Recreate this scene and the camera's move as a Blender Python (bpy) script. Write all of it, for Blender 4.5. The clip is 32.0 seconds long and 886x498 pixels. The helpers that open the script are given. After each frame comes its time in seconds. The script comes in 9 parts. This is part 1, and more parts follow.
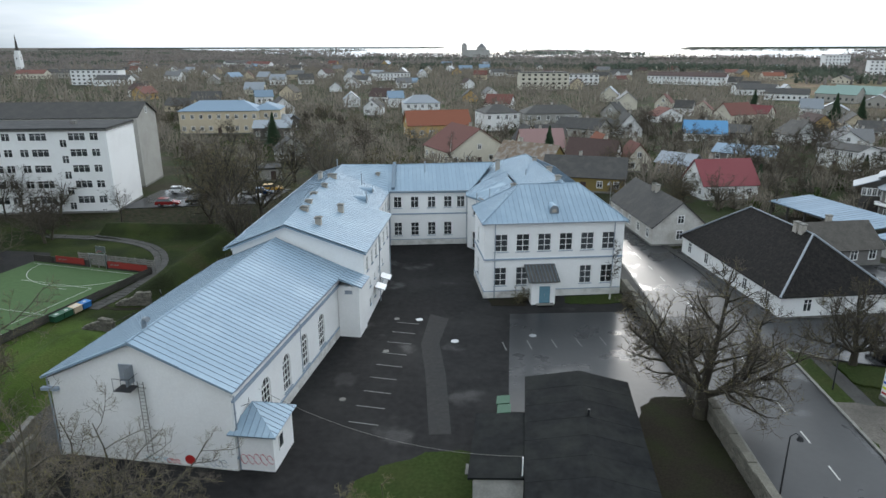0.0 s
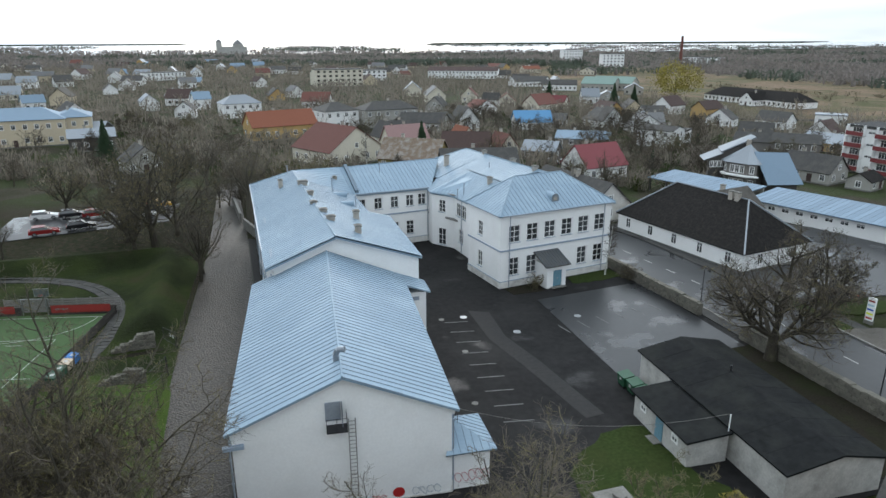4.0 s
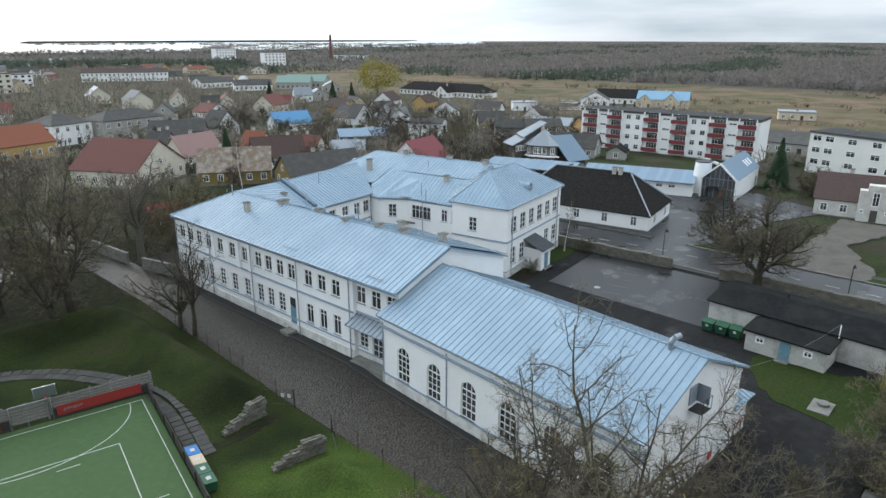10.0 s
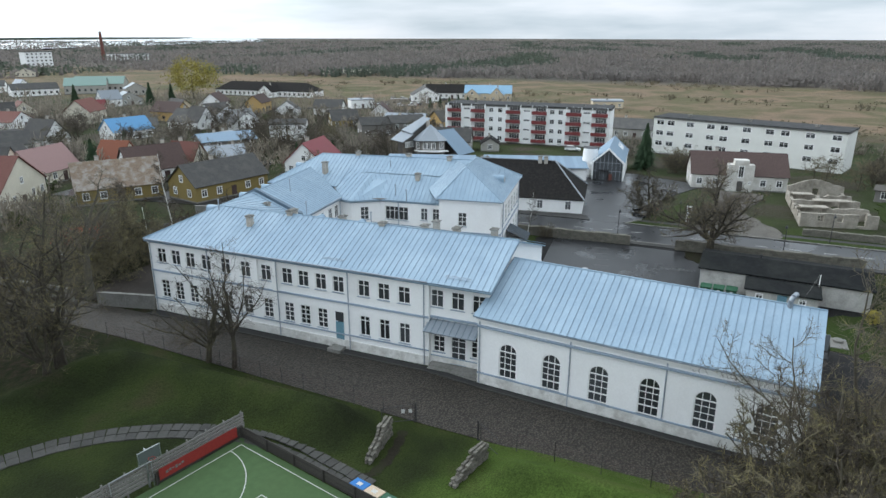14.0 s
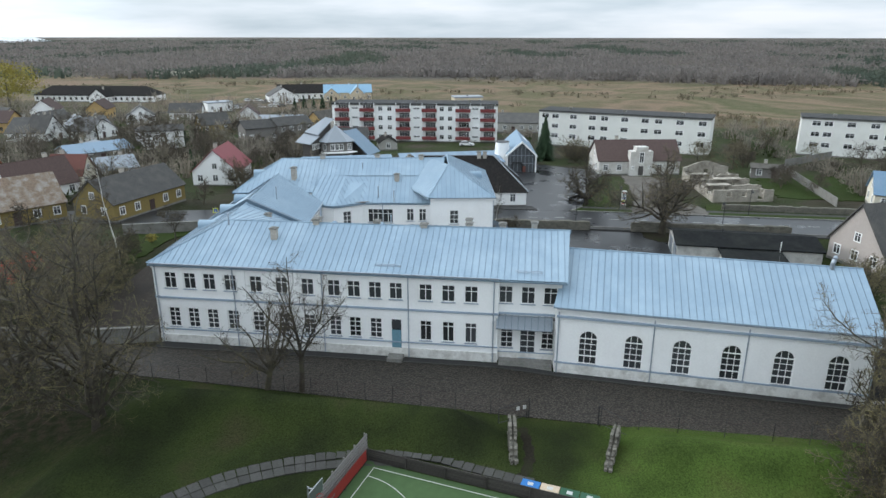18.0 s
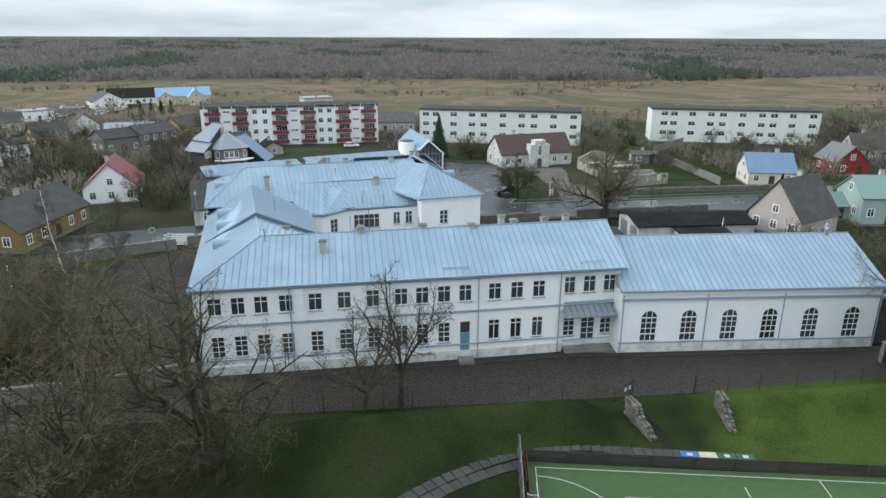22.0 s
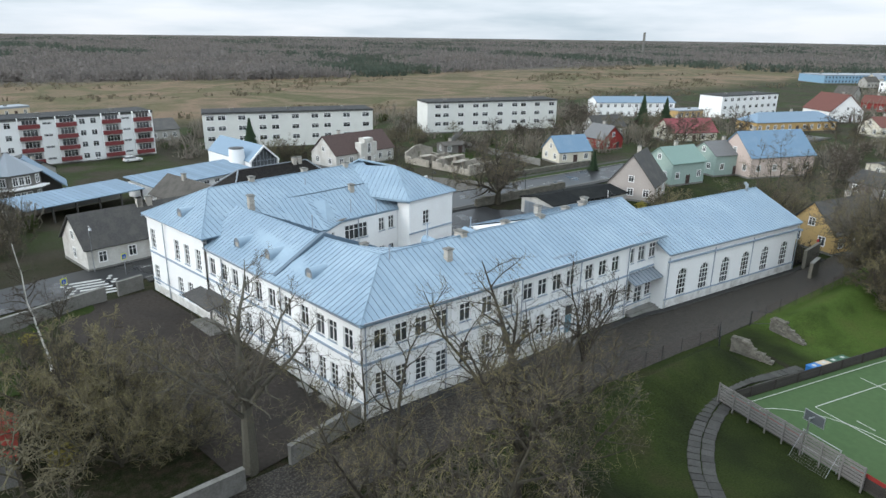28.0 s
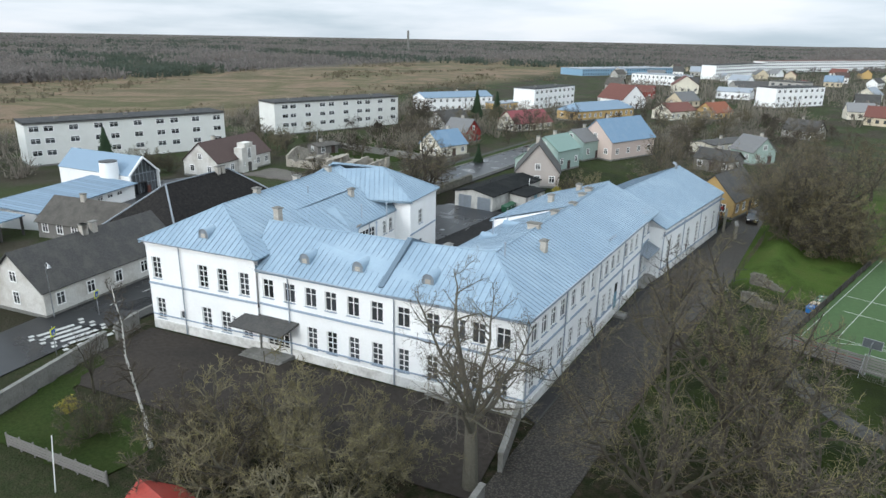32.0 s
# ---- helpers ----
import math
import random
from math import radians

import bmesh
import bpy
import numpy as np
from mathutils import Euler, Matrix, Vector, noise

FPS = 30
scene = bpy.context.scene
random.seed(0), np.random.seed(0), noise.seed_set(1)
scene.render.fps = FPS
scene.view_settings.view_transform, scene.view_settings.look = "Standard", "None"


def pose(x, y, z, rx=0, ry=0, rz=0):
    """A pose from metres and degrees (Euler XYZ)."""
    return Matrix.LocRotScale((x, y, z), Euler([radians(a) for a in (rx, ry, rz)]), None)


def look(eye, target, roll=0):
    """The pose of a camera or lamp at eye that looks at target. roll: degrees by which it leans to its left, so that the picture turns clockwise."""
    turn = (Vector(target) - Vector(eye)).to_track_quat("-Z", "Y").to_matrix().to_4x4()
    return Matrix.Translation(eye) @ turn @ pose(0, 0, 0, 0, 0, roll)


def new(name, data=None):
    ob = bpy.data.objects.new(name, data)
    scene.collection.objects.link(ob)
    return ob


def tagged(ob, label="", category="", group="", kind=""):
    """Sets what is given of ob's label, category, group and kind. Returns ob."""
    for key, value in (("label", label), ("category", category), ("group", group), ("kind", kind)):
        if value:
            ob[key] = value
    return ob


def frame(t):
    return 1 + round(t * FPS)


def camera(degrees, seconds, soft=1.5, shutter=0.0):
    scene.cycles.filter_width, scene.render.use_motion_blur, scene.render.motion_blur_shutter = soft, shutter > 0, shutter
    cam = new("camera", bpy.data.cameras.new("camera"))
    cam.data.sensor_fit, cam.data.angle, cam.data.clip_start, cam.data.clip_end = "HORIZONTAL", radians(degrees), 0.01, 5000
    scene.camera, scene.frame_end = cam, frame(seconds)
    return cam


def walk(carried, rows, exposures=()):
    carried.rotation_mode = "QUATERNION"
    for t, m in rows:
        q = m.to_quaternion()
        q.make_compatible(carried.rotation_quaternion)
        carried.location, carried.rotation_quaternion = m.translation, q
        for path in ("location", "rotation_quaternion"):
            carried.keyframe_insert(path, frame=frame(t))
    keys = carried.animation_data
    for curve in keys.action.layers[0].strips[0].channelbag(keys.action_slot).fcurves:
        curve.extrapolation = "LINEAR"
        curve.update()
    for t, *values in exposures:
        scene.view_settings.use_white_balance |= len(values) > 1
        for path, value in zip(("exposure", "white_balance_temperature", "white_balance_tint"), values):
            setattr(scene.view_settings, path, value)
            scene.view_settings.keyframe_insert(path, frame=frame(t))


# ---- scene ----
cam = camera(67.9, 32.0)
PATH = [
    (0.0, 3.812, -3.242, 30.073, 72.605, 0.113, 3.886),
    (0.5, 0.134, -3.465, 30.045, 72.545, 0.11, 1.318),
    (1.0, -3.581, -3.558, 30.018, 72.518, 0.082, -1.275),
    (1.5, -7.306, -3.501, 30.071, 72.461, 0.059, -3.862),
    (2.0, -11.001, -3.17, 30.038, 72.455, 0.079, -6.422),
    (2.5, -14.702, -2.611, 30.081, 72.428, 0.072, -8.967),
    (3.0, -18.503, -1.889, 30.135, 72.332, 0.063, -11.655),
    (3.5, -22.298, -1.002, 30.239, 72.285, 0.088, -14.344),
    (5.5, -36.506, 4.276, 30.338, 72.248, 0.263, -24.952),
    (6.0, -39.859, 5.969, 30.409, 72.22, 0.249, -27.552),
    (6.5, -43.171, 7.821, 30.523, 72.149, 0.228, -30.212),
    (7.0, -46.394, 9.752, 30.515, 72.155, 0.219, -32.853),
    (7.5, -49.509, 11.802, 30.61, 72.098, 0.17, -35.456),
    (8.0, -52.518, 14.052, 30.624, 72.058, 0.141, -38.048),
    (8.5, -55.419, 16.501, 30.699, 72.035, 0.084, -40.66),
    (9.0, -58.15, 19.11, 30.732, 71.987, 0.048, -43.292),
    (9.5, -60.614, 21.597, 30.825, 71.957, 0.009, -45.812),
    (10.0, -62.808, 23.857, 30.61, 72.107, -0.062, -47.933),
    (10.5, -64.928, 26.188, 30.62, 72.093, -0.049, -50.17),
    (11.0, -66.897, 28.717, 30.689, 72.006, -0.046, -52.426),
    (11.5, -68.833, 31.293, 30.697, 71.996, -0.024, -54.66),
    (12.0, -70.637, 34.022, 30.703, 71.933, -0.011, -56.952),
    (12.5, -72.269, 36.886, 30.688, 71.907, 0.023, -59.292),
    (13.0, -73.83, 39.879, 30.571, 71.906, -0.013, -61.702),
    (13.5, -75.297, 42.92, 30.597, 71.872, 0.02, -64.099),
    (14.0, -76.708, 45.904, 30.542, 71.907, -0.061, -66.436),
    (14.5, -77.858, 48.82, 30.548, 71.88, -0.036, -68.658),
    (16.5, -81.192, 59.32, 30.469, 71.871, -0.03, -76.444),
    (17.0, -81.621, 61.882, 30.445, 71.862, 0.006, -78.234),
    (17.5, -82.026, 64.506, 30.425, 71.841, -0.01, -80.032),
    (18.0, -82.386, 67.172, 30.408, 71.817, -0.015, -81.918),
    (18.5, -82.664, 69.985, 30.376, 71.819, -0.012, -83.881),
    (19.0, -82.803, 72.967, 30.43, 71.795, -0.028, -85.972),
    (19.5, -82.959, 75.947, 30.407, 71.789, -0.056, -88.111),
    (20.0, -82.948, 78.914, 30.369, 71.803, -0.088, -90.178),
    (20.5, -82.878, 81.985, 30.378, 71.792, -0.092, -92.352),
    (21.0, -82.723, 84.997, 30.331, 71.81, -0.139, -94.494),
    (21.5, -82.38, 87.936, 30.372, 71.788, -0.12, -96.603),
    (22.0, -82.044, 91.037, 30.399, 71.804, -0.223, -98.752),
    (22.5, -81.504, 94.127, 30.371, 71.816, -0.239, -100.988),
    (23.0, -80.724, 97.35, 30.348, 71.815, -0.337, -103.303),
    (23.5, -80.035, 100.734, 30.332, 71.852, -0.349, -105.665),
    (24.0, -79.102, 104.149, 30.382, 71.835, -0.404, -108.117),
    (24.5, -77.945, 107.575, 30.417, 71.846, -0.412, -110.637),
    (25.0, -76.585, 111.032, 30.355, 71.834, -0.434, -113.236),
    (25.5, -75.096, 114.333, 30.338, 71.833, -0.511, -115.804),
    (27.5, -68.052, 125.958, 30.254, 71.896, -0.693, -125.396),
    (28.0, -65.819, 128.962, 30.224, 71.876, -0.727, -128.054),
    (28.5, -63.509, 131.77, 30.457, 71.714, -0.753, -130.504),
    (29.0, -61.221, 134.359, 30.237, 71.805, -0.79, -132.874),
    (29.5, -58.745, 137.147, 30.195, 71.851, -0.831, -135.436),
    (30.0, -56.005, 139.832, 30.126, 71.915, -0.834, -138.091),
    (30.5, -53.08, 142.432, 30.027, 71.95, -0.839, -140.787),
    (31.0, -49.962, 144.825, 29.936, 71.966, -0.875, -143.486),
    (31.5, -46.83, 146.984, 29.871, 71.984, -0.932, -146.098),
    (32.0, -43.854, 148.678, 29.77, 71.982, -0.955, -148.423),
]
walk(cam, [(t, pose(x, y, z, rx, ry, rz)) for t, x, y, z, rx, ry, rz in PATH],
     exposures=((0.0, -0.2), (6.0, -0.08), (10.0, 0.0), (20.0, 0.06), (32.0, 0.06)))

# ---- sky, sun ----
SUN_DIR = Vector((0.16, 1.0, 0.36)).normalized()
world = bpy.data.worlds.new("world")
scene.world = world
world.use_nodes = True
wn, wl = world.node_tree.nodes, world.node_tree.links
wn.clear()
w_out = wn.new("ShaderNodeOutputWorld")
w_bg = wn.new("ShaderNodeBackground")
w_sky = wn.new("ShaderNodeTexSky")
w_sky.sky_type = "NISHITA"
w_sky.sun_disc = False
w_sky.sun_elevation = math.asin(SUN_DIR.z)
w_sky.sun_rotation = math.atan2(SUN_DIR.x, SUN_DIR.y)
w_sky.air_density, w_sky.dust_density = 1.0, 2.0
w_co = wn.new("ShaderNodeTexCoord")
w_map = wn.new("ShaderNodeMapping")
w_map.inputs["Scale"].default_value = (1.6, 1.6, 11.0)
w_noise = wn.new("ShaderNodeTexNoise")
w_noise.inputs["Scale"].default_value = 1.7
w_noise.inputs["Detail"].default_value = 7.0
w_ramp = wn.new("ShaderNodeValToRGB")
w_ramp.color_ramp.elements[0].position, w_ramp.color_ramp.elements[0].color = 0.34, (0.82, 0.82, 0.82, 1)
w_ramp.color_ramp.elements[1].position, w_ramp.color_ramp.elements[1].color = 0.56, (1, 1, 1, 1)
w_tone = wn.new("ShaderNodeValToRGB")
w_tone.color_ramp.elements[0].position, w_tone.color_ramp.elements[0].color = 0.40, (5.7, 6.9, 7.9, 1)
w_tone.color_ramp.elements[1].position, w_tone.color_ramp.elements[1].color = 0.66, (8.6, 9.1, 9.7, 1)
w_mix = wn.new("ShaderNodeMix")
w_mix.data_type = "RGBA"
wl.new(w_co.outputs["Generated"], w_map.inputs["Vector"])
wl.new(w_map.outputs["Vector"], w_noise.inputs["Vector"])
wl.new(w_noise.outputs["Fac"], w_ramp.inputs["Fac"])
wl.new(w_noise.outputs["Fac"], w_tone.inputs["Fac"])
wl.new(w_ramp.outputs["Color"], w_mix.inputs["Factor"])
wl.new(w_sky.outputs["Color"], w_mix.inputs[6])
wl.new(w_tone.outputs["Color"], w_mix.inputs[7])
# an overcast sky is brighter overhead than at the horizon
w_sep = wn.new("ShaderNodeSeparateXYZ")
wl.new(w_co.outputs["Generated"], w_sep.inputs[0])
w_up = wn.new("ShaderNodeMapRange")
w_up.inputs[1].default_value, w_up.inputs[2].default_value, w_up.inputs[3].default_value, w_up.inputs[4].default_value = 0.0, 0.55, 0.86, 1.72
wl.new(w_sep.outputs["Z"], w_up.inputs[0])
w_grad = wn.new("ShaderNodeMix")
w_grad.data_type, w_grad.blend_type = "RGBA", "MULTIPLY"
w_grad.inputs["Factor"].default_value = 1.0
wl.new(w_mix.outputs[2], w_grad.inputs[6])
wl.new(w_up.outputs[0], w_grad.inputs[7])
# thin cloud is brighter towards the sun
w_nrm = wn.new("ShaderNodeVectorMath")
w_nrm.operation = "NORMALIZE"
wl.new(w_co.outputs["Generated"], w_nrm.inputs[0])
w_dot = wn.new("ShaderNodeVectorMath")
w_dot.operation = "DOT_PRODUCT"
w_dot.inputs[1].default_value = SUN_DIR
wl.new(w_nrm.outputs[0], w_dot.inputs[0])
w_glow = wn.new("ShaderNodeMapRange")
w_glow.interpolation_type = "SMOOTHSTEP"
w_glow.inputs[1].default_value, w_glow.inputs[2].default_value, w_glow.inputs[3].default_value, w_glow.inputs[4].default_value = 0.55, 1.0, 1.0, 2.1
wl.new(w_dot.outputs["Value"], w_glow.inputs[0])
w_sunny = wn.new("ShaderNodeMix")
w_sunny.data_type, w_sunny.blend_type = "RGBA", "MULTIPLY"
w_sunny.inputs["Factor"].default_value = 1.0
wl.new(w_grad.outputs[2], w_sunny.inputs[6])
wl.new(w_glow.outputs[0], w_sunny.inputs[7])
wl.new(w_sunny.outputs[2], w_bg.inputs["Color"])
w_bg.inputs["Strength"].default_value = 0.116
wl.new(w_bg.outputs["Background"], w_out.inputs["Surface"])
sun_data = bpy.data.lights.new("sun", "SUN")
sun_data.energy, sun_data.angle, sun_data.color = 0.85, radians(10), (1.0, 0.96, 0.91)
sun = new("sun", sun_data)
sun.matrix_world = look((0, 60, 120), Vector((0, 60, 120)) - SUN_DIR)

# ---- materials ----
MATS = {}


def material(name, col, rough=0.8, metal=0.0, var=0.12, scale=1.0, bump=0.0, bump_scale=20.0, rand=0.0, stain=None, stain_scale=0.25, stain_amount=0.5, spec=0.25, island=0.0):
    """A surface with grain and large stains; rand: how much whole pieces differ."""
    m = bpy.data.materials.new(name)
    m.use_nodes = True
    n, l = m.node_tree.nodes, m.node_tree.links
    b = n["Principled BSDF"]
    b.inputs["Roughness"].default_value, b.inputs["Metallic"].default_value = rough, metal
    b.inputs["Specular IOR Level"].default_value = spec
    geo = n.new("ShaderNodeNewGeometry")
    t1 = n.new("ShaderNodeTexNoise")
    t1.inputs["Scale"].default_value, t1.inputs["Detail"].default_value = 6.0 * scale, 5.0
    l.new(geo.outputs["Position"], t1.inputs["Vector"])
    r1 = n.new("ShaderNodeMapRange")
    r1.inputs[1].default_value, r1.inputs[2].default_value = 0.25, 0.75
    r1.inputs[3].default_value, r1.inputs[4].default_value = 1 - var, 1 + var
    l.new(t1.outputs["Fac"], r1.inputs[0])
    mul = n.new("ShaderNodeMix")
    mul.data_type, mul.blend_type = "RGBA", "MULTIPLY"
    mul.inputs["Factor"].default_value = 1.0
    mul.inputs[6].default_value = (*col, 1)
    l.new(r1.outputs[0], mul.inputs[7])
    last = mul.outputs[2]
    if stain:
        t2 = n.new("ShaderNodeTexNoise")
        t2.inputs["Scale"].default_value, t2.inputs["Detail"].default_value = stain_scale, 8.0
        t2.inputs["Roughness"].default_value = 0.65
        l.new(geo.outputs["Position"], t2.inputs["Vector"])
        r2 = n.new("ShaderNodeMapRange")
        r2.inputs[1].default_value, r2.inputs[2].default_value = 0.45, 0.7
        r2.inputs[3].default_value, r2.inputs[4].default_value = 0.0, stain_amount
        l.new(t2.outputs["Fac"], r2.inputs[0])
        mx = n.new("ShaderNodeMix")
        mx.data_type = "RGBA"
        l.new(r2.outputs[0], mx.inputs["Factor"])
        l.new(last, mx.inputs[6])
        mx.inputs[7].default_value = (*stain, 1)
        last = mx.outputs[2]
    if rand:
        info = n.new("ShaderNodeObjectInfo")
        r3 = n.new("ShaderNodeMapRange")
        r3.inputs[3].default_value, r3.inputs[4].default_value = 1 - rand, 1 + rand
        l.new(info.outputs["Random"], r3.inputs[0])
        m3 = n.new("ShaderNodeMix")
        m3.data_type, m3.blend_type = "RGBA", "MULTIPLY"
        m3.inputs["Factor"].default_value = 1.0
        l.new(last, m3.inputs[6])
        l.new(r3.outputs[0], m3.inputs[7])
        last = m3.outputs[2]
    if island:
        r5 = n.new("ShaderNodeMapRange")
        r5.inputs[3].default_value, r5.inputs[4].default_value = 1 - island, 1 + island
        l.new(geo.outputs["Random Per Island"], r5.inputs[0])
        m5 = n.new("ShaderNodeMix")
        m5.data_type, m5.blend_type = "RGBA", "MULTIPLY"
        m5.inputs["Factor"].default_value = 1.0
        l.new(last, m5.inputs[6])
        l.new(r5.outputs[0], m5.inputs[7])
        last = m5.outputs[2]
    l.new(last, b.inputs["Base Color"])
    if bump:
        t4 = n.new("ShaderNodeTexNoise")
        t4.inputs["Scale"].default_value, t4.inputs["Detail"].default_value = bump_scale, 4.0
        l.new(geo.outputs["Position"], t4.inputs["Vector"])
        bp = n.new("ShaderNodeBump")
        bp.inputs["Strength"].default_value, bp.inputs["Distance"].default_value = bump, 0.05
        l.new(t4.outputs["Fac"], bp.inputs["Height"])
        l.new(bp.outputs["Normal"], b.inputs["Normal"])
    MATS[name] = m
    return m


material("white", (0.80, 0.80, 0.79), 0.85, var=0.04, stain=(0.66, 0.65, 0.63), stain_amount=0.35, bump=0.12)
material("plinth", (0.66, 0.65, 0.62), 0.9, var=0.1, stain=(0.36, 0.34, 0.31), stain_scale=0.9, stain_amount=0.85, bump=0.4)
material("bandblue", (0.27, 0.33, 0.40), 0.6, var=0.1)
material("roofblue", (0.222, 0.305, 0.378), 0.56, metal=0.08, var=0.08, rand=0.035, stain=(0.33, 0.42, 0.49), stain_amount=0.6, stain_scale=0.15)
# seams coloured darker than the sheets: their shadow side and dirt in one tone
material("seamblue", (0.125, 0.170, 0.212), 0.5, metal=0.3, var=0.08)
material("zinc", (0.26, 0.29, 0.32), 0.4, metal=0.5, var=0.1, rand=0.06)
material("pipe", (0.33, 0.37, 0.42), 0.5, metal=0.4, var=0.1)
material("frame", (0.80, 0.80, 0.78), 0.5, var=0.04)
material("doorblue", (0.13, 0.25, 0.31), 0.6, var=0.15)
material("brick", (0.40, 0.37, 0.325), 0.9, var=0.25, scale=2.0, bump=0.5, rand=0.12)
material("greyrender", (0.36, 0.35, 0.32), 0.9, var=0.12, stain=(0.25, 0.24, 0.22), bump=0.2)
material("cream", (0.62, 0.58, 0.48), 0.9, var=0.1, stain=(0.48, 0.44, 0.36), bump=0.2)
material("ochre", (0.46, 0.31, 0.13), 0.9, var=0.1, stain=(0.38, 0.27, 0.15))
material("paleyellow", (0.55, 0.47, 0.34), 0.9, var=0.1, stain=(0.45, 0.38, 0.3))
material("pinkwall", (0.52, 0.42, 0.37), 0.9, var=0.1, stain=(0.5, 0.42, 0.38))
material("peel", (0.56, 0.545, 0.51), 0.9, var=0.15, stain=(0.33, 0.295, 0.25), stain_scale=0.5, stain_amount=0.7, bump=0.3)
material("yellowwood", (0.20, 0.15, 0.055), 0.85, var=0.2, scale=1.5)
material("greenwood", (0.30, 0.38, 0.34), 0.8, var=0.12)
material("redwood", (0.24, 0.035, 0.03), 0.8, var=0.15)
material("greywood", (0.17, 0.16, 0.15), 0.9, var=0.25, scale=2.0)
material("darkwood", (0.08, 0.075, 0.07), 0.9, var=0.25, scale=2.0)
material("whitewood", (0.6, 0.58, 0.54), 0.8, var=0.1)
material("slate", (0.060, 0.058, 0.056), 0.8, var=0.25, stain=(0.11, 0.105, 0.09), stain_scale=0.6, rand=0.2, spec=0.2)
material("black", (0.019, 0.018, 0.0175), 0.88, var=0.5, stain=(0.050, 0.044, 0.038), stain_scale=2.4, rand=0.15, spec=0.06)
material("greytile", (0.16, 0.16, 0.16), 0.8, var=0.2, rand=0.2)
material("bitumen", (0.040, 0.041, 0.042), 0.85, var=0.3, scale=0.5, stain=(0.09, 0.09, 0.088), stain_scale=0.5, stain_amount=0.6, spec=0.12)
material("felt", (0.012, 0.013, 0.0135), 0.9, var=0.35, scale=0.3, stain=(0.026, 0.028, 0.025), stain_scale=0.35, stain_amount=0.7, bump=0.2, spec=0.08)
material("tin", (0.25, 0.275, 0.30), 0.6, metal=0.2, var=0.1, rand=0.1)
material("bluegrey", (0.18, 0.25, 0.32), 0.7, metal=0.05, var=0.1, rand=0.1)
material("skyblue", (0.21, 0.345, 0.46), 0.5, metal=0.1, var=0.1)
material("brightblue", (0.09, 0.24, 0.42), 0.5, var=0.1)
material("orange", (0.20, 0.072, 0.042), 0.8, var=0.15, rand=0.1)
material("redtile", (0.135, 0.056, 0.045), 0.8, var=0.2, rand=0.1)
material("darkred", (0.13, 0.026, 0.028), 0.6, var=0.12)
material("pink", (0.19, 0.047, 0.053), 0.6, var=0.12)
material("brown", (0.070, 0.047, 0.042), 0.85, var=0.35, rand=0.12)
material("oldroof", (0.085, 0.078, 0.068), 0.85, var=0.25, scale=0.8, stain=(0.045, 0.04, 0.036), stain_scale=0.6, stain_amount=0.8)
material("redsheet", (0.30, 0.045, 0.032), 0.6, var=0.15, stain=(0.20, 0.05, 0.04), stain_scale=0.8)
material("dullblue", (0.125, 0.205, 0.29), 0.55, var=0.12, stain=(0.18, 0.25, 0.32), stain_scale=0.4)
material("greypink", (0.40, 0.355, 0.325), 0.9, var=0.1, stain=(0.33, 0.30, 0.275), bump=0.2)
material("blockwhite", (0.66, 0.66, 0.625), 0.88, var=0.05, stain=(0.52, 0.51, 0.48), stain_amount=0.4, stain_scale=0.4)
material("greenroof", (0.17, 0.25, 0.22), 0.6, var=0.12)
material("rusty", (0.17, 0.125, 0.09), 0.8, var=0.35, stain=(0.34, 0.34, 0.32), stain_scale=0.8, stain_amount=0.7)
material("balcony", (0.17, 0.04, 0.04), 0.7, var=0.15)
material("asphalt", (0.017, 0.0165, 0.0165), 0.85, var=0.3, scale=0.25, stain=(0.036, 0.035, 0.034), stain_scale=0.12, stain_amount=0.6, bump=0.2, bump_scale=40, spec=0.08)
material("paleasphalt", (0.034, 0.033, 0.032), 0.85, var=0.2, scale=0.4, stain=(0.03, 0.03, 0.03), stain_scale=0.35, stain_amount=0.8, bump=0.2, bump_scale=40, spec=0.12)
material("roadgrey", (0.023, 0.024, 0.0255), 0.36, var=0.14, scale=0.3, stain=(0.036, 0.036, 0.037), stain_scale=0.2, stain_amount=0.5, spec=0.2)
material("pavement", (0.047, 0.046, 0.044), 0.85, var=0.2, stain=(0.085, 0.084, 0.078), stain_scale=0.4, spec=0.15)
material("paint", (0.42, 0.42, 0.40), 0.7, var=0.25, scale=2.0)
material("grass", (0.026, 0.040, 0.011), 0.95, var=0.35, scale=0.6, stain=(0.036, 0.040, 0.014), stain_scale=0.18, stain_amount=0.55, bump=0.6, bump_scale=14, spec=0.06)
material("turf", (0.058, 0.098, 0.042), 0.9, var=0.12, scale=0.3, stain=(0.062, 0.095, 0.042), stain_scale=0.2, spec=0.1)
material("soil", (0.022, 0.019, 0.014), 0.95, var=0.3, stain=(0.022, 0.032, 0.010), stain_scale=0.3, bump=0.5, spec=0.05)
material("stone", (0.145, 0.135, 0.112), 0.95, var=0.3, scale=1.5, stain=(0.085, 0.085, 0.07), stain_scale=1.2, stain_amount=0.7, bump=0.6, rand=0.18)
material("concrete", (0.19, 0.185, 0.17), 0.9, var=0.2, stain=(0.095, 0.092, 0.08), stain_scale=0.7, stain_amount=0.7, bump=0.2)
material("darkslab", (0.054, 0.052, 0.048), 0.85, var=0.2, stain=(0.038, 0.039, 0.033), stain_scale=0.5, stain_amount=0.8, rand=0.2, bump=0.2)
material("wornpaint", (0.17, 0.17, 0.165), 0.8, var=0.35, scale=2.0, stain=(0.06, 0.06, 0.06), stain_scale=1.5)
material("dustpink", (0.27, 0.17, 0.16), 0.7, var=0.12)
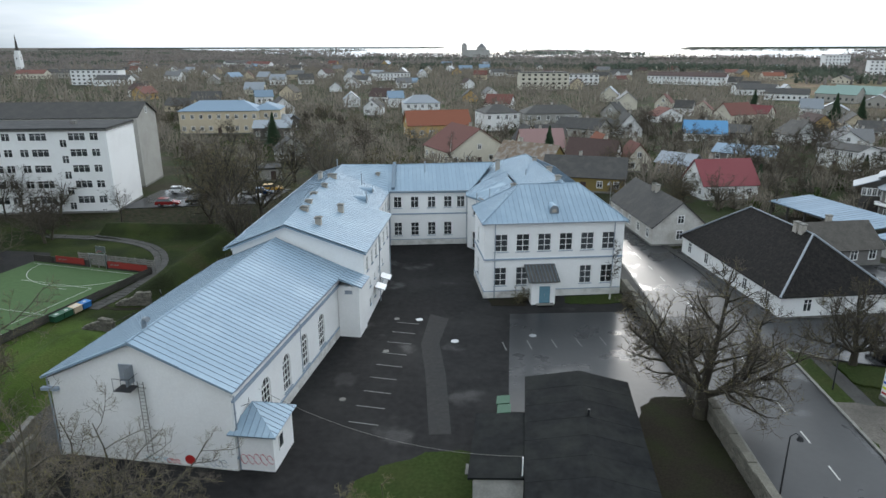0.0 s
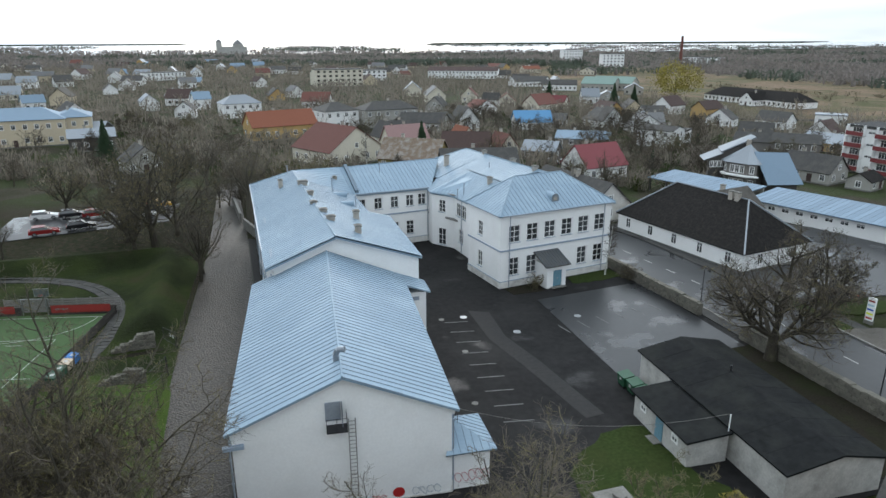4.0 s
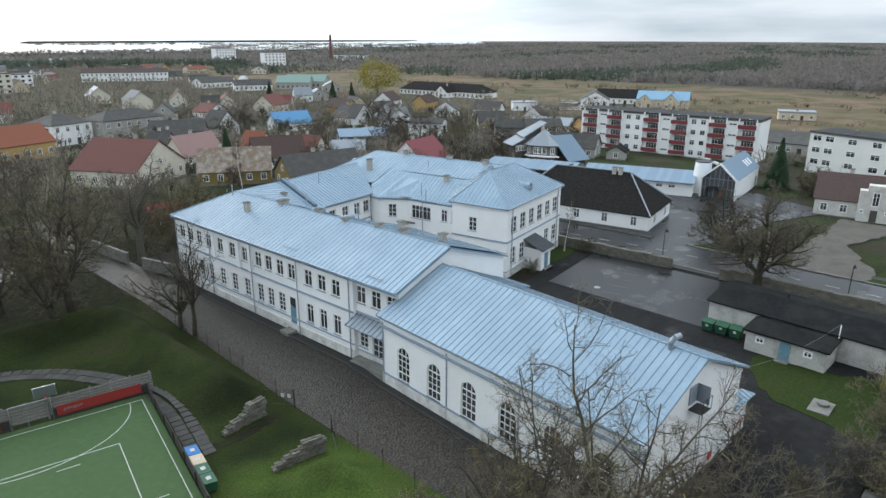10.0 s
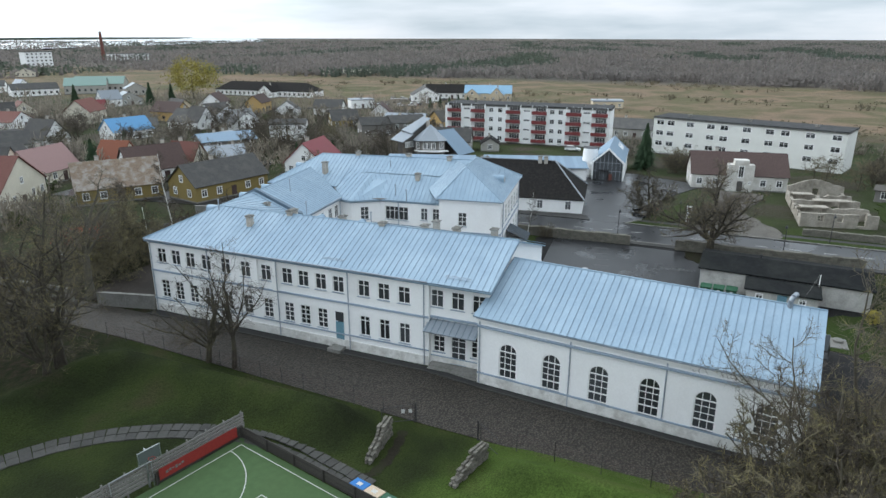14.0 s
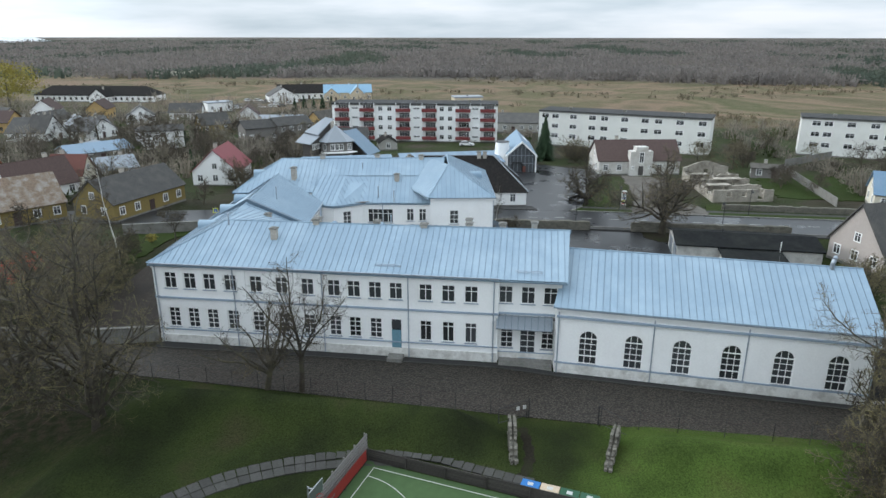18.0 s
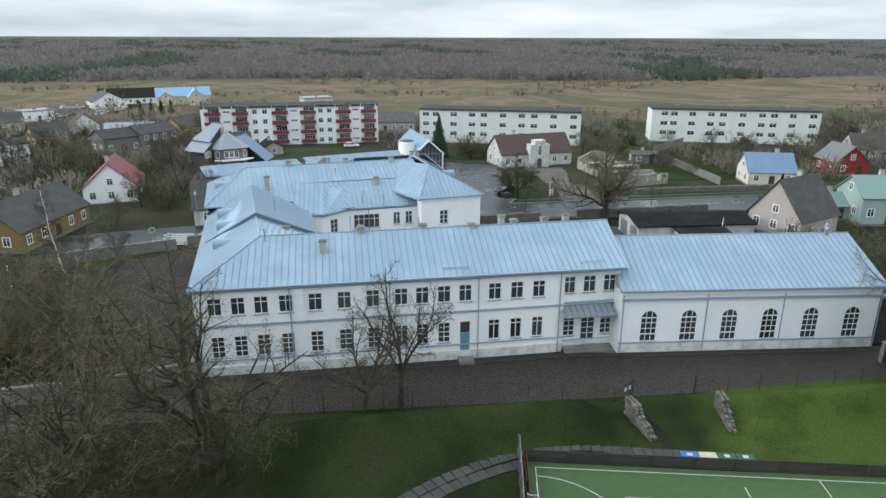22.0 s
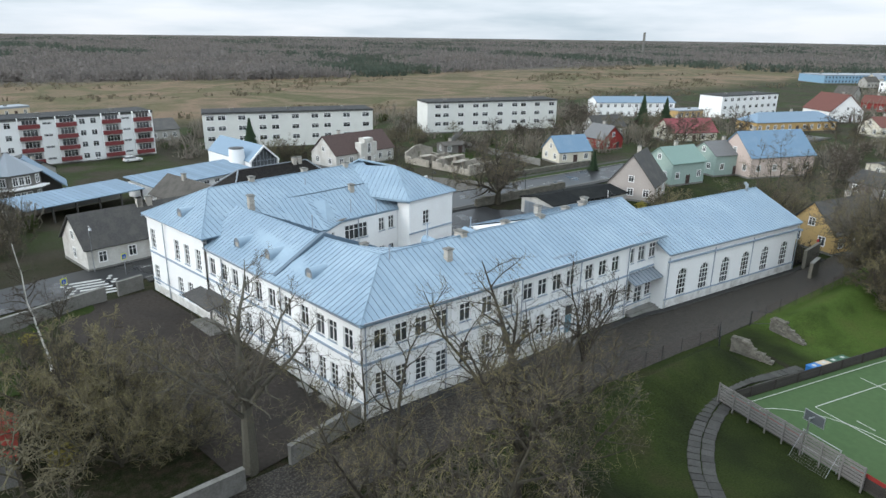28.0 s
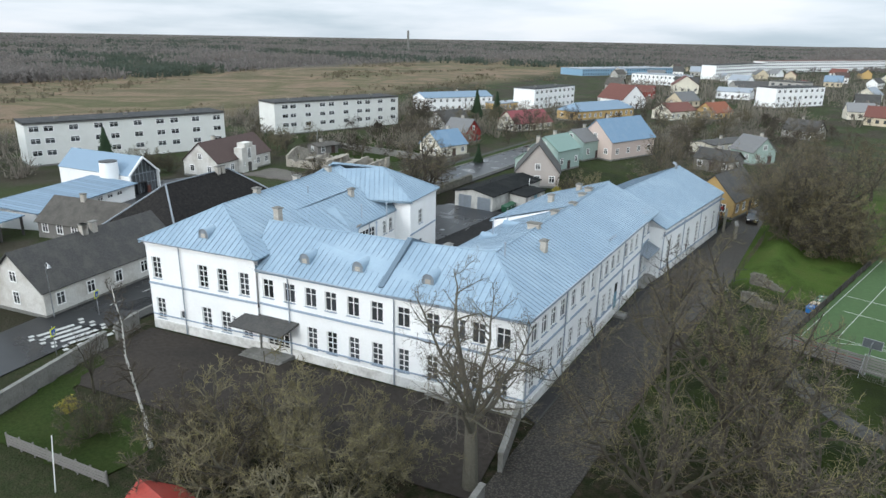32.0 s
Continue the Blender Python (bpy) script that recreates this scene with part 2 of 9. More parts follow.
material("limewash", (0.46, 0.45, 0.42), 0.9, var=0.12, stain=(0.26, 0.25, 0.23), stain_scale=0.7, stain_amount=0.8, bump=0.2)
material("palebark", (0.095, 0.088, 0.07), 0.95, var=0.3, scale=2.0, stain=(0.11, 0.105, 0.08), stain_scale=0.8, stain_amount=0.8, bump=0.5)
material("gravel", (0.115, 0.105, 0.092), 0.9, var=0.3, scale=1.0, stain=(0.06, 0.056, 0.05), stain_scale=0.2, stain_amount=0.7, bump=0.3, spec=0.1)
material("oldstone", (0.145, 0.134, 0.112), 0.95, var=0.35, scale=1.5, stain=(0.07, 0.068, 0.055), stain_scale=1.0, stain_amount=0.8, bump=0.6, rand=0.25)
material("yardearth", (0.040, 0.034, 0.029), 0.9, var=0.3, scale=0.4, stain=(0.026, 0.024, 0.022), stain_scale=0.15, stain_amount=0.8, bump=0.3, bump_scale=30, spec=0.1)
material("darkplank", (0.05, 0.045, 0.04), 0.85, var=0.3, scale=2, rand=0.2)
material("bark", (0.06, 0.053, 0.041), 0.95, var=0.3, scale=3.0, stain=(0.12, 0.11, 0.065), stain_scale=1.0, bump=0.6, stain_amount=0.8)
material("birchbark", (0.55, 0.54, 0.5), 0.9, var=0.4, scale=3.0)
material("twig", (0.066, 0.055, 0.042), 0.95, var=0.3, scale=1.0, rand=0.2)
material("twigolive", (0.105, 0.092, 0.058), 0.95, var=0.3, scale=1.0, rand=0.2)
material("conifer", (0.030, 0.054, 0.026), 0.95, var=0.3, rand=0.2)
material("willow", (0.26, 0.22, 0.05), 0.95, var=0.3)
material("steel", (0.35, 0.36, 0.37), 0.4, metal=0.8, var=0.1)
material("darksteel", (0.04, 0.04, 0.042), 0.5, metal=0.4, var=0.1)
material("redboard", (0.24, 0.03, 0.025), 0.6, var=0.12)
material("binblue", (0.02, 0.13, 0.35), 0.5, var=0.1)
material("bingreen", (0.02, 0.075, 0.04), 0.5, var=0.1)
material("binbeige", (0.45, 0.36, 0.26), 0.6, var=0.1)
material("redpaint", (0.42, 0.025, 0.025), 0.6, var=0.1)
material("sprayred", (0.50, 0.16, 0.18), 0.8, var=0.1)
material("sprayblue", (0.38, 0.52, 0.60), 0.8, var=0.1)
material("rubber", (0.02, 0.02, 0.02), 0.8)
material("carblue", (0.02, 0.045, 0.10), 0.25, metal=0.4, var=0.02)
material("carwhite", (0.72, 0.72, 0.72), 0.25, var=0.02)
material("carblack", (0.02, 0.02, 0.022), 0.2, var=0.02)
material("carred", (0.20, 0.02, 0.02), 0.25, var=0.02)
material("caryellow", (0.55, 0.30, 0.04), 0.3, var=0.02)
material("headlamp", (0.7, 0.72, 0.74), 0.15, var=0.02)
material("signblue", (0.02, 0.09, 0.40), 0.5, var=0.05)
material("signyellow", (0.70, 0.75, 0.05), 0.5, var=0.05)
material("woods", (0.060, 0.050, 0.038), 0.95, var=0.3, scale=0.03, stain=(0.035, 0.05, 0.024), stain_scale=0.006, stain_amount=0.8)
material("interior", (0.20, 0.19, 0.18), 0.9, var=0.1)
material("water", (0.30, 0.33, 0.36), 0.12, var=0.05, scale=0.01)


def glass_material(name, col, rough):
    m = material(name, col, rough, var=0.0, spec=1.0)
    return m


glass_material("glass", (0.018, 0.02, 0.022), 0.06)
glass_material("glasslight", (0.09, 0.10, 0.105), 0.10)


# puddled wet asphalt: the wet patches are smoother
def wet(name, lo=0.12, start=0.60):
    m = MATS[name]
    n, l = m.node_tree.nodes, m.node_tree.links
    geo = n.new("ShaderNodeNewGeometry")
    t = n.new("ShaderNodeTexNoise")
    t.inputs["Scale"].default_value, t.inputs["Detail"].default_value = 0.16, 6.0
    l.new(geo.outputs["Position"], t.inputs["Vector"])
    r = n.new("ShaderNodeMapRange")
    r.inputs[1].default_value, r.inputs[2].default_value = start, start + 0.07
    r.inputs[3].default_value, r.inputs[4].default_value = n["Principled BSDF"].inputs["Roughness"].default_value, lo
    l.new(t.outputs["Fac"], r.inputs[0])
    l.new(r.outputs[0], n["Principled BSDF"].inputs["Roughness"])


wet("asphalt", 0.36)
wet("roadgrey", 0.14, 0.54)


def cobble_material():
    m = material("cobble", (0.050, 0.044, 0.036), 0.55, var=0.3, scale=0.3)
    n, l = m.node_tree.nodes, m.node_tree.links
    b = n["Principled BSDF"]
    geo = n.new("ShaderNodeNewGeometry")
    v = n.new("ShaderNodeTexVoronoi")
    v.inputs["Scale"].default_value = 5.4
    l.new(geo.outputs["Position"], v.inputs["Vector"])
    # glints of wet stones painted as lighter middles; the joints are dark
    ramp = n.new("ShaderNodeValToRGB")
    ramp.color_ramp.elements[0].position, ramp.color_ramp.elements[0].color = 0.10, (1.5, 1.45, 1.4, 1)
    ramp.color_ramp.elements[1].position, ramp.color_ramp.elements[1].color = 0.60, (0.35, 0.34, 0.32, 1)
    l.new(v.outputs["Distance"], ramp.inputs["Fac"])
    tint = n.new("ShaderNodeMix")
    tint.data_type, tint.blend_type = "RGBA", "MULTIPLY"
    tint.inputs["Factor"].default_value = 1.0
    old = b.inputs["Base Color"].links[0].from_socket
    l.new(old, tint.inputs[6])
    l.new(ramp.outputs["Color"], tint.inputs[7])
    l.new(tint.outputs[2], b.inputs["Base Color"])
    bp = n.new("ShaderNodeBump")
    bp.invert = True
    bp.inputs["Strength"].default_value, bp.inputs["Distance"].default_value = 0.9, 0.08
    l.new(v.outputs["Distance"], bp.inputs["Height"])
    l.new(bp.outputs["Normal"], b.inputs["Normal"])


cobble_material()


def twig_material(name, col, other, scale, island):
    """Leafless thicket: light passes between the twigs, so the slivers scatter to both sides."""
    m = material(name, col, 0.95, var=0.3, scale=scale, stain=other, stain_scale=scale * 0.8, stain_amount=0.8, island=island)
    n, l = m.node_tree.nodes, m.node_tree.links
    col_out = n["Principled BSDF"].inputs["Base Color"].links[0].from_socket
    d, t, x = n.new("ShaderNodeBsdfDiffuse"), n.new("ShaderNodeBsdfTranslucent"), n.new("ShaderNodeMixShader")
    l.new(col_out, d.inputs["Color"])
    l.new(col_out, t.inputs["Color"])
    l.new(d.outputs[0], x.inputs[1])
    l.new(t.outputs[0], x.inputs[2])
    l.new(x.outputs[0], n["Material Output"].inputs["Surface"])


# haze is put into the thicket and woods colours: paler than bare twigs
twig_material("farbrown", (0.180, 0.165, 0.154), (0.205, 0.180, 0.160), 0.012, 0.12)
twig_material("nearbrown", (0.195, 0.174, 0.147), (0.228, 0.200, 0.152), 0.03, 0.22)
twig_material("fargreen", (0.082, 0.10, 0.08), (0.105, 0.115, 0.085), 0.01, 0.12)
twig_material("farstraw", (0.15, 0.132, 0.095), (0.18, 0.15, 0.10), 0.01, 0.12)
twig_material("gardengreen", (0.055, 0.075, 0.034), (0.09, 0.09, 0.036), 0.05, 0.3)


# ---- mesh helpers ----
class Shape:
    """Vertices and faces gathered for one mesh; every face has a material slot."""

    def __init__(self):
        self.v, self.f, self.s = [], [], []

    def poly(self, pts, slot=0):
        i = len(self.v)
        self.v += [tuple(p) for p in pts]
        self.f.append(tuple(range(i, i + len(pts))))
        self.s.append(slot)

    def box(self, x0, x1, y0, y1, z0, z1, m=None, slot=0):
        c = [(x0, y0, z0), (x1, y0, z0), (x1, y1, z0), (x0, y1, z0), (x0, y0, z1), (x1, y0, z1), (x1, y1, z1), (x0, y1, z1)]
        if m is not None:
            c = [tuple(m @ Vector(p)) for p in c]
        i = len(self.v)
        self.v += c
        for q in ((3, 2, 1, 0), (4, 5, 6, 7), (0, 1, 5, 4), (1, 2, 6, 5), (2, 3, 7, 6), (3, 0, 4, 7)):
            self.f.append(tuple(i + k for k in q))
            self.s.append(slot)
        return self

    def prism(self, outline, z0, z1, slot=0):
        """An upright prism over a counter-clockwise outline; z1 may be a list."""
        n = len(outline)
        tops = z1 if isinstance(z1, (list, tuple)) else [z1] * n
        self.poly([(p[0], p[1], z) for p, z in zip(outline, tops)], slot)
        self.poly([(p[0], p[1], z0) for p in reversed(outline)], slot)
        for k in range(n):
            a, b = outline[k], outline[(k + 1) % n]
            self.poly([(a[0], a[1], z0), (b[0], b[1], z0), (b[0], b[1], tops[(k + 1) % n]), (a[0], a[1], tops[k])], slot)
        return self

    def slab(self, pts, down, slot=0):
        """A planar polygon in space, made thick along the vector down."""
        d = Vector(down)
        low = [Vector(p) + d for p in pts]
        self.poly(pts, slot)
        self.poly(list(reversed(low)), slot)
        n = len(pts)
        for k in range(n):
            self.poly([pts[k], low[k], low[(k + 1) % n], pts[(k + 1) % n]], slot)
        return self

    def tube(self, a, b, r0, r1=None, n=6, slot=0):
        a, b = Vector(a), Vector(b)
        r1 = r0 if r1 is None else r1
        d = (b - a).normalized()
        x = d.orthogonal().normalized()
        y = d.cross(x)
        i = len(self.v)
        for c, r in ((a, r0), (b, r1)):
            self.v += [tuple(c + r * (math.cos(k * math.tau / n) * x + math.sin(k * math.tau / n) * y)) for k in range(n)]
        for k in range(n):
            j = (k + 1) % n
            self.f.append((i + k, i + j, i + n + j, i + n + k))
            self.s.append(slot)
        self.f.append(tuple(i + n + k for k in range(n)))
        self.s.append(slot)
        self.f.append(tuple(i + k for k in reversed(range(n))))
        self.s.append(slot)
        return self

    def lattice(self, xb, zb, yf, yb, pane=None):
        """A frame of upright bars xb and level bars zb in one piece; pane: depth of the glass (slot 1), or open."""
        xs, zs = [v for p in xb for v in p], [v for p in zb for v in p]
        back = yb if pane is None else pane
        i0, nz = len(self.v), len(zs)
        for x in xs:
            for z in zs:
                self.v += [(x, yf, z), (x, back, z)]
        at = lambda i, j, d: i0 + 2 * (i * nz + j) + d
        for i in range(len(xs) - 1):
            for j in range(nz - 1):
                if i % 2 and j % 2:
                    if pane is not None:
                        self.f.append((at(i, j, 1), at(i + 1, j, 1), at(i + 1, j + 1, 1), at(i, j + 1, 1)))
                        self.s.append(1)
                    for a, b in (((i, j), (i + 1, j)), ((i + 1, j), (i + 1, j + 1)), ((i + 1, j + 1), (i, j + 1)), ((i, j + 1), (i, j))):
                        self.f.append((at(*a, 0), at(*b, 0), at(*b, 1), at(*a, 1)))
                        self.s.append(0)
                else:
                    self.f.append((at(i, j, 0), at(i + 1, j, 0), at(i + 1, j + 1, 0), at(i, j + 1, 0)))
                    self.s.append(0)
        n, m = len(xs) - 1, nz - 1
        for a, b in (((0, 0), (n, 0)), ((n, 0), (n, m)), ((n, m), (0, m)), ((0, m), (0, 0))):
            self.f.append((at(*a, 1), at(*b, 1), at(*b, 0), at(*a, 0)))
            self.s.append(0)
        return self

    def mesh(self, name, *mats):
        m = bpy.data.meshes.new(name)
        m.from_pydata(self.v, [], self.f)
        for k in mats:
            m.materials.append(MATS[k])
        if len(mats) > 1:
            m.polygons.foreach_set("material_index", self.s)
        m.update()
        return m


def thing(name, x, y, z=0.0, rz=0.0, label="", category="", group="", kind=""):
    """An Empty at a thing's base."""
    ob = new(name)
    ob.matrix_basis = pose(x, y, z, 0, 0, rz)
    ob.empty_display_size = 0.3
    return tagged(ob, label, category, group, kind)


def part(name, shape, mat, parent, label="", at=None, flat=None):
    """One mesh under a thing or a part. at: its pose; flat: True where the shape is in world places and the parent is a turned Empty."""
    data = shape if isinstance(shape, bpy.types.Mesh) else shape.mesh(name, *(mat if isinstance(mat, (list, tuple)) else [mat]))
    ob = new(name, data)
    if parent is not None:
        ob.parent = parent
        if flat:
            ob.matrix_parent_inverse = parent.matrix_basis.inverted()
    if at is not None:
        ob.matrix_basis = at
    if label:
        ob["label"] = label
    return ob


def solid(name, shape, mat, label, category, kind="", group=""):
    """A top-level thing of one mesh."""
    return tagged(part(name, shape, mat, None), label, category, group, kind)


def seat(m_dir, origin, out):
    """A frame on a wall: x along it, y into it, z up."""
    d, o = Vector((*m_dir, 0)).normalized(), Vector((*out, 0)).normalized()
    m = Matrix.Identity(4)
    for r in range(3):
        m[r][0], m[r][1], m[r][2], m[r][3] = d[r], -o[r], (0, 0, 1)[r], origin[r]
    return m


WINDOWS = {}


def window_meshes(w, h, cols, rows, arch=False):
    """Frame with bars, pane and sill of one kind of window, shared by all alike."""
    key = (round(w, 2), round(h, 2), cols, tuple(rows), arch)
    if key in WINDOWS:
        return WINDOWS[key]
    f, g, s, bars = Shape(), Shape(), Shape(), []
    t = 0.075
    r = w / 2
    hs = h - r if arch else h
    if not arch:
        xb = [(-r, -r + t)] + [(-r + w * k / cols - 0.032, -r + w * k / cols + 0.032) for k in range(1, cols)] + [(r - t, r)]
        zb = [(0, t)] + [(z * h - 0.026, z * h + 0.026) for z in rows] + [(h - t, h)]
        f.lattice(xb, zb, 0.09, 0.17)
        g.poly([(-r, 0.14, 0), (r, 0.14, 0), (r, 0.14, h), (-r, 0.14, h)])
    else:
        t, n = 0.075, 14
        ring = [(r * math.cos(math.pi * k / n), hs + r * math.sin(math.pi * k / n)) for k in range(n + 1)]
        q = (r - t) / r
        outer = [(r, 0.0)] + ring + [(-r, 0.0)]
        inner = [(r - t, t)] + [(x * q, hs + (z - hs) * q) for x, z in ring] + [(-r + t, t)]
        m = len(outer)
        f.v += [(x, 0.10, z) for x, z in outer] + [(x, 0.10, z) for x, z in inner] + [(x, 0.17, z) for x, z in inner]
        for k in range(m):
            j = (k + 1) % m
            f.f += [(k, j, m + j, m + k), (m + k, m + j, 2 * m + j, 2 * m + k)]
            f.s += [0, 0]
        g.poly([(-w / 2, 0.14, 0), (w / 2, 0.14, 0)] + [(x, 0.14, z) for x, z in ring])
        for k in range(1, cols):
            x = -w / 2 + w * k / cols
            bars.append(Shape().box(x - 0.024, x + 0.024, 0.095, 0.165, t, hs + math.sqrt(max(0, r * r - x * x)) - t / 2).mesh("bar", "frame"))
        for k, z in enumerate(rows):
            zz = z * h
            half = w / 2 - t if zz < hs else math.sqrt(max(0.01, r * r - (zz - hs) ** 2)) - t / 2
            b = 0.05 if k in (0, 3) else 0.022
            bars.append(Shape().box(-half, half, 0.09, 0.16, zz - b, zz + b).mesh("bar", "frame"))
    s.box(-w / 2 - 0.08, w / 2 + 0.08, -0.09, 0.10, -0.06, 0.0)
    WINDOWS[key] = (f.mesh("window", "frame"), g.mesh("pane", "pane"), s.mesh("window_sill", "bandblue"), bars)
    return WINDOWS[key]


def facade(parent, p0, p1, z0, z1, ops, mat="white", thick=0.4, flat=True):
    """A wall from p0 to p1 (outside to the right of that way) with openings through it and a window in each.
    ops: (middle along the wall, bottom, width, height, bars across, heights of cross bars, arched)."""
    p0, p1 = Vector((*p0, 0)), Vector((*p1, 0))
    d = (p1 - p0).normalized()
    out = Vector((d.y, -d.x, 0))
    length = (p1 - p0).length
    us, zs = {0.0, length}, {z0, z1}
    for u, zb, w, h, *_ in ops:
        us |= {u - w / 2, u + w / 2}
        zs |= {zb, zb + h}
    us, zs = sorted(us), sorted(zs)
    sh = Shape()
    at = lambda u, z, dep: p0 + d * u - out * dep + Vector((0, 0, z))
    for ua, ub in zip(us, us[1:]):
        for za, zb in zip(zs, zs[1:]):
            um, zm = (ua + ub) / 2, (za + zb) / 2
            if any(abs(um - o[0]) < o[2] / 2 and o[1] < zm < o[1] + o[3] for o in ops):
                continue
            sh.poly([at(ua, za, 0), at(ub, za, 0), at(ub, zb, 0), at(ua, zb, 0)])
            sh.poly([at(ua, zb, thick), at(ub, zb, thick), at(ub, za, thick), at(ua, za, thick)])
    for u, zb, w, h, cols, rows, arch in ops:
        a, b, r = u - w / 2, u + w / 2, w / 2
        top = zb + h - (r if arch else 0)
        sh.poly([at(a, zb, 0), at(a, zb, thick), at(b, zb, thick), at(b, zb, 0)])
        sh.poly([at(a, zb, 0), at(a, top, 0), at(a, top, thick), at(a, zb, thick)])
        sh.poly([at(b, zb, thick), at(b, top, thick), at(b, top, 0), at(b, zb, 0)])
        if not arch:
            sh.poly([at(a, top, 0), at(b, top, 0), at(b, top, thick), at(a, top, thick)])
        else:
            n = 12
            ring = [(u - r * math.cos(math.pi * k / n), top + r * math.sin(math.pi * k / n)) for k in range(n + 1)]
            for (ua, za), (ub, zc) in zip(ring, ring[1:]):
                for dep in (0, thick):
                    sh.poly([at(ua, za, dep), at(ub, zc, dep), at(ub, zb + h, dep), at(ua, zb + h, dep)])
                sh.poly([at(ua, za, 0), at(ub, zc, 0), at(ub, zc, thick), at(ua, za, thick)])
    wall = part("wall", sh, mat, parent, flat=flat)
    for u, zb, w, h, cols, rows, arch in ops:
        if cols == 0:
            continue
        fm, gm, sm, bars = window_meshes(w, h, cols, rows, arch)
        wob = part("window", fm, None, parent, at=seat((d.x, d.y), at(u, zb, 0), (out.x, out.y)), flat=flat)
        part("pane", gm, None, wob).visible_shadow = False
        part("window_sill", sm, None, wob)
        for bar in bars:
            part("bar", bar, None, wob)
    return wall


def clip(poly, axis, lim, keep_above):
    res = []
    for k in range(len(poly)):
        a, b = poly[k], poly[(k + 1) % len(poly)]
        ia, ib = (a[axis] >= lim) == keep_above, (b[axis] >= lim) == keep_above
        if ia:
            res.append(a)
        if ia != ib:
            t = (lim - a[axis]) / (b[axis] - a[axis])
            res.append((a[0] + t * (b[0] - a[0]), a[1] + t * (b[1] - a[1])))
    return res


def seamed_roof(parent, pts, width=0.62, mat="roofblue", flat=True, name="roof"):
    """A roof slope with standing-seam sheets; the first two points are the eave."""
    P = [Vector(p) for p in pts]
    e = (P[1] - P[0]).normalized()
    nrm = Vector((0, 0, 0))
    for k in range(len(P)):
        nrm += P[k].cross(P[(k + 1) % len(P)])
    nrm.normalize()
    if nrm.z < 0:
        nrm = -nrm
    mid = sum(P, Vector((0, 0, 0))) / len(P)
    lift = [(p - mid).dot(nrm) / nrm.z for p in P]
    raw = [p - Vector((0, 0, 0.15)) for p in P] if max(map(abs, lift)) > 0.03 else P
    P = [p - Vector((0, 0, z)) for p, z in zip(P, lift)]
    e = (P[1] - P[0]).normalized()
    s = nrm.cross(e)
    if s.z < 0:
        s = -s
    deck = part(name, Shape().slab(raw if (P[1] - P[0]).cross(P[2] - P[1]).z > 0 else raw[::-1], -nrm * 0.14), mat, parent, flat=flat)
    flatp = [((p - P[0]).dot(e), (p - P[0]).dot(s)) for p in P]

    def rise(u, t):
        """How far the rim stands off the mean plane at a rim point: hips and ridges that are not quite level."""
        best, got = 1e9, 0.0
        for k in range(len(flatp)):
            (ax, ay), (bx, by) = flatp[k], flatp[(k + 1) % len(flatp)]
            dx, dy = bx - ax, by - ay
            f = min(1.0, max(0.0, ((u - ax) * dx + (t - ay) * dy) / (dx * dx + dy * dy)))
            d = (ax + f * dx - u) ** 2 + (ay + f * dy - t) ** 2
            if d < best:
                best, got = d, lift[k] * (1 - f) + lift[(k + 1) % len(flatp)] * f
        return Vector((0, 0, got))

    lo, hi = min(p[0] for p in flatp), max(p[0] for p in flatp)
    n = max(1, round((hi - lo) / width))
    w = (hi - lo) / n
    for k in range(n):
        strip = clip(clip(flatp, 0, lo + k * w, True), 0, lo + (k + 1) * w, False)
        if len(strip) < 3:
            continue
        sh = Shape()
        top = [P[0] + e * p[0] + s * p[1] + nrm * 0.03 + rise(*p) for p in strip]
        sh.slab(top, -nrm * 0.026, 0)
        x = lo + k * w + 0.01
        ends = [p[1] for p in clip(clip(flatp, 0, x, True), 0, x + 0.035, False)]
        if len(ends) > 2 and max(ends) - min(ends) > 0.3:
            a, b = min(ends), max(ends) - 0.02
            q = [P[0] + e * u + s * t + nrm * 0.062 + rise(x, t) for u, t in ((x, a), (x + 0.03, a), (x + 0.03, b), (x, b))]
            sh.slab(q, -nrm * 0.04, 1)
        part("roof_panel", sh, (mat, "seamblue"), deck)
    return deck


def pipe_run(parent, x, y, z0, z1, flat=True, r=0.06):
    sh = Shape()
    sh.tube((x, y, z0 + 0.25), (x, y, z1), r, n=8)
    for k in range(1, 4):
        z = z0 + (z1 - z0) * k / 4
        sh.box(x - r - 0.02, x + r + 0.02, y - r - 0.02, y + r + 0.02, z - 0.02, z + 0.02)
    return part("downpipe", sh, "pipe", parent, flat=flat)


def strip_band(parent, p0, p1, z0, z1, proud, mat, name="band", back=0.02):
    p0, p1 = Vector((*p0, 0)), Vector((*p1, 0))
    d = (p1 - p0).normalized()
    o = Vector((d.y, -d.x, 0))
    sh = Shape()
    a, b = p0 + o * proud, p1 + o * proud
    c, e = p1 - o * back, p0 - o * back
    out = [(q.x, q.y) for q in (a, b, c, e)]
    sh.prism(out[::-1] if (Vector(out[1]) - Vector(out[0])).cross(Vector(out[2]) - Vector(out[1])) < 0 else out, z0, z1)
    return part(name, sh, mat, parent, flat=True)


def brick_chimney(parent, x, y, z0, z1, w=0.7, d=0.55, rz=0.0):
    m = Matrix.Translation((x, y, 0)) @ Matrix.Rotation(radians(rz), 4, "Z")
    sh = Shape()
    sh.box(-w / 2, w / 2, -d / 2, d / 2, z0, z1 - 0.28, m)
    sh.box(-w / 2 - 0.06, w / 2 + 0.06, -d / 2 - 0.06, d / 2 + 0.06, z1 - 0.28, z1 - 0.16, m)
    ch = part("chimney", sh, "brick", parent, flat=True)
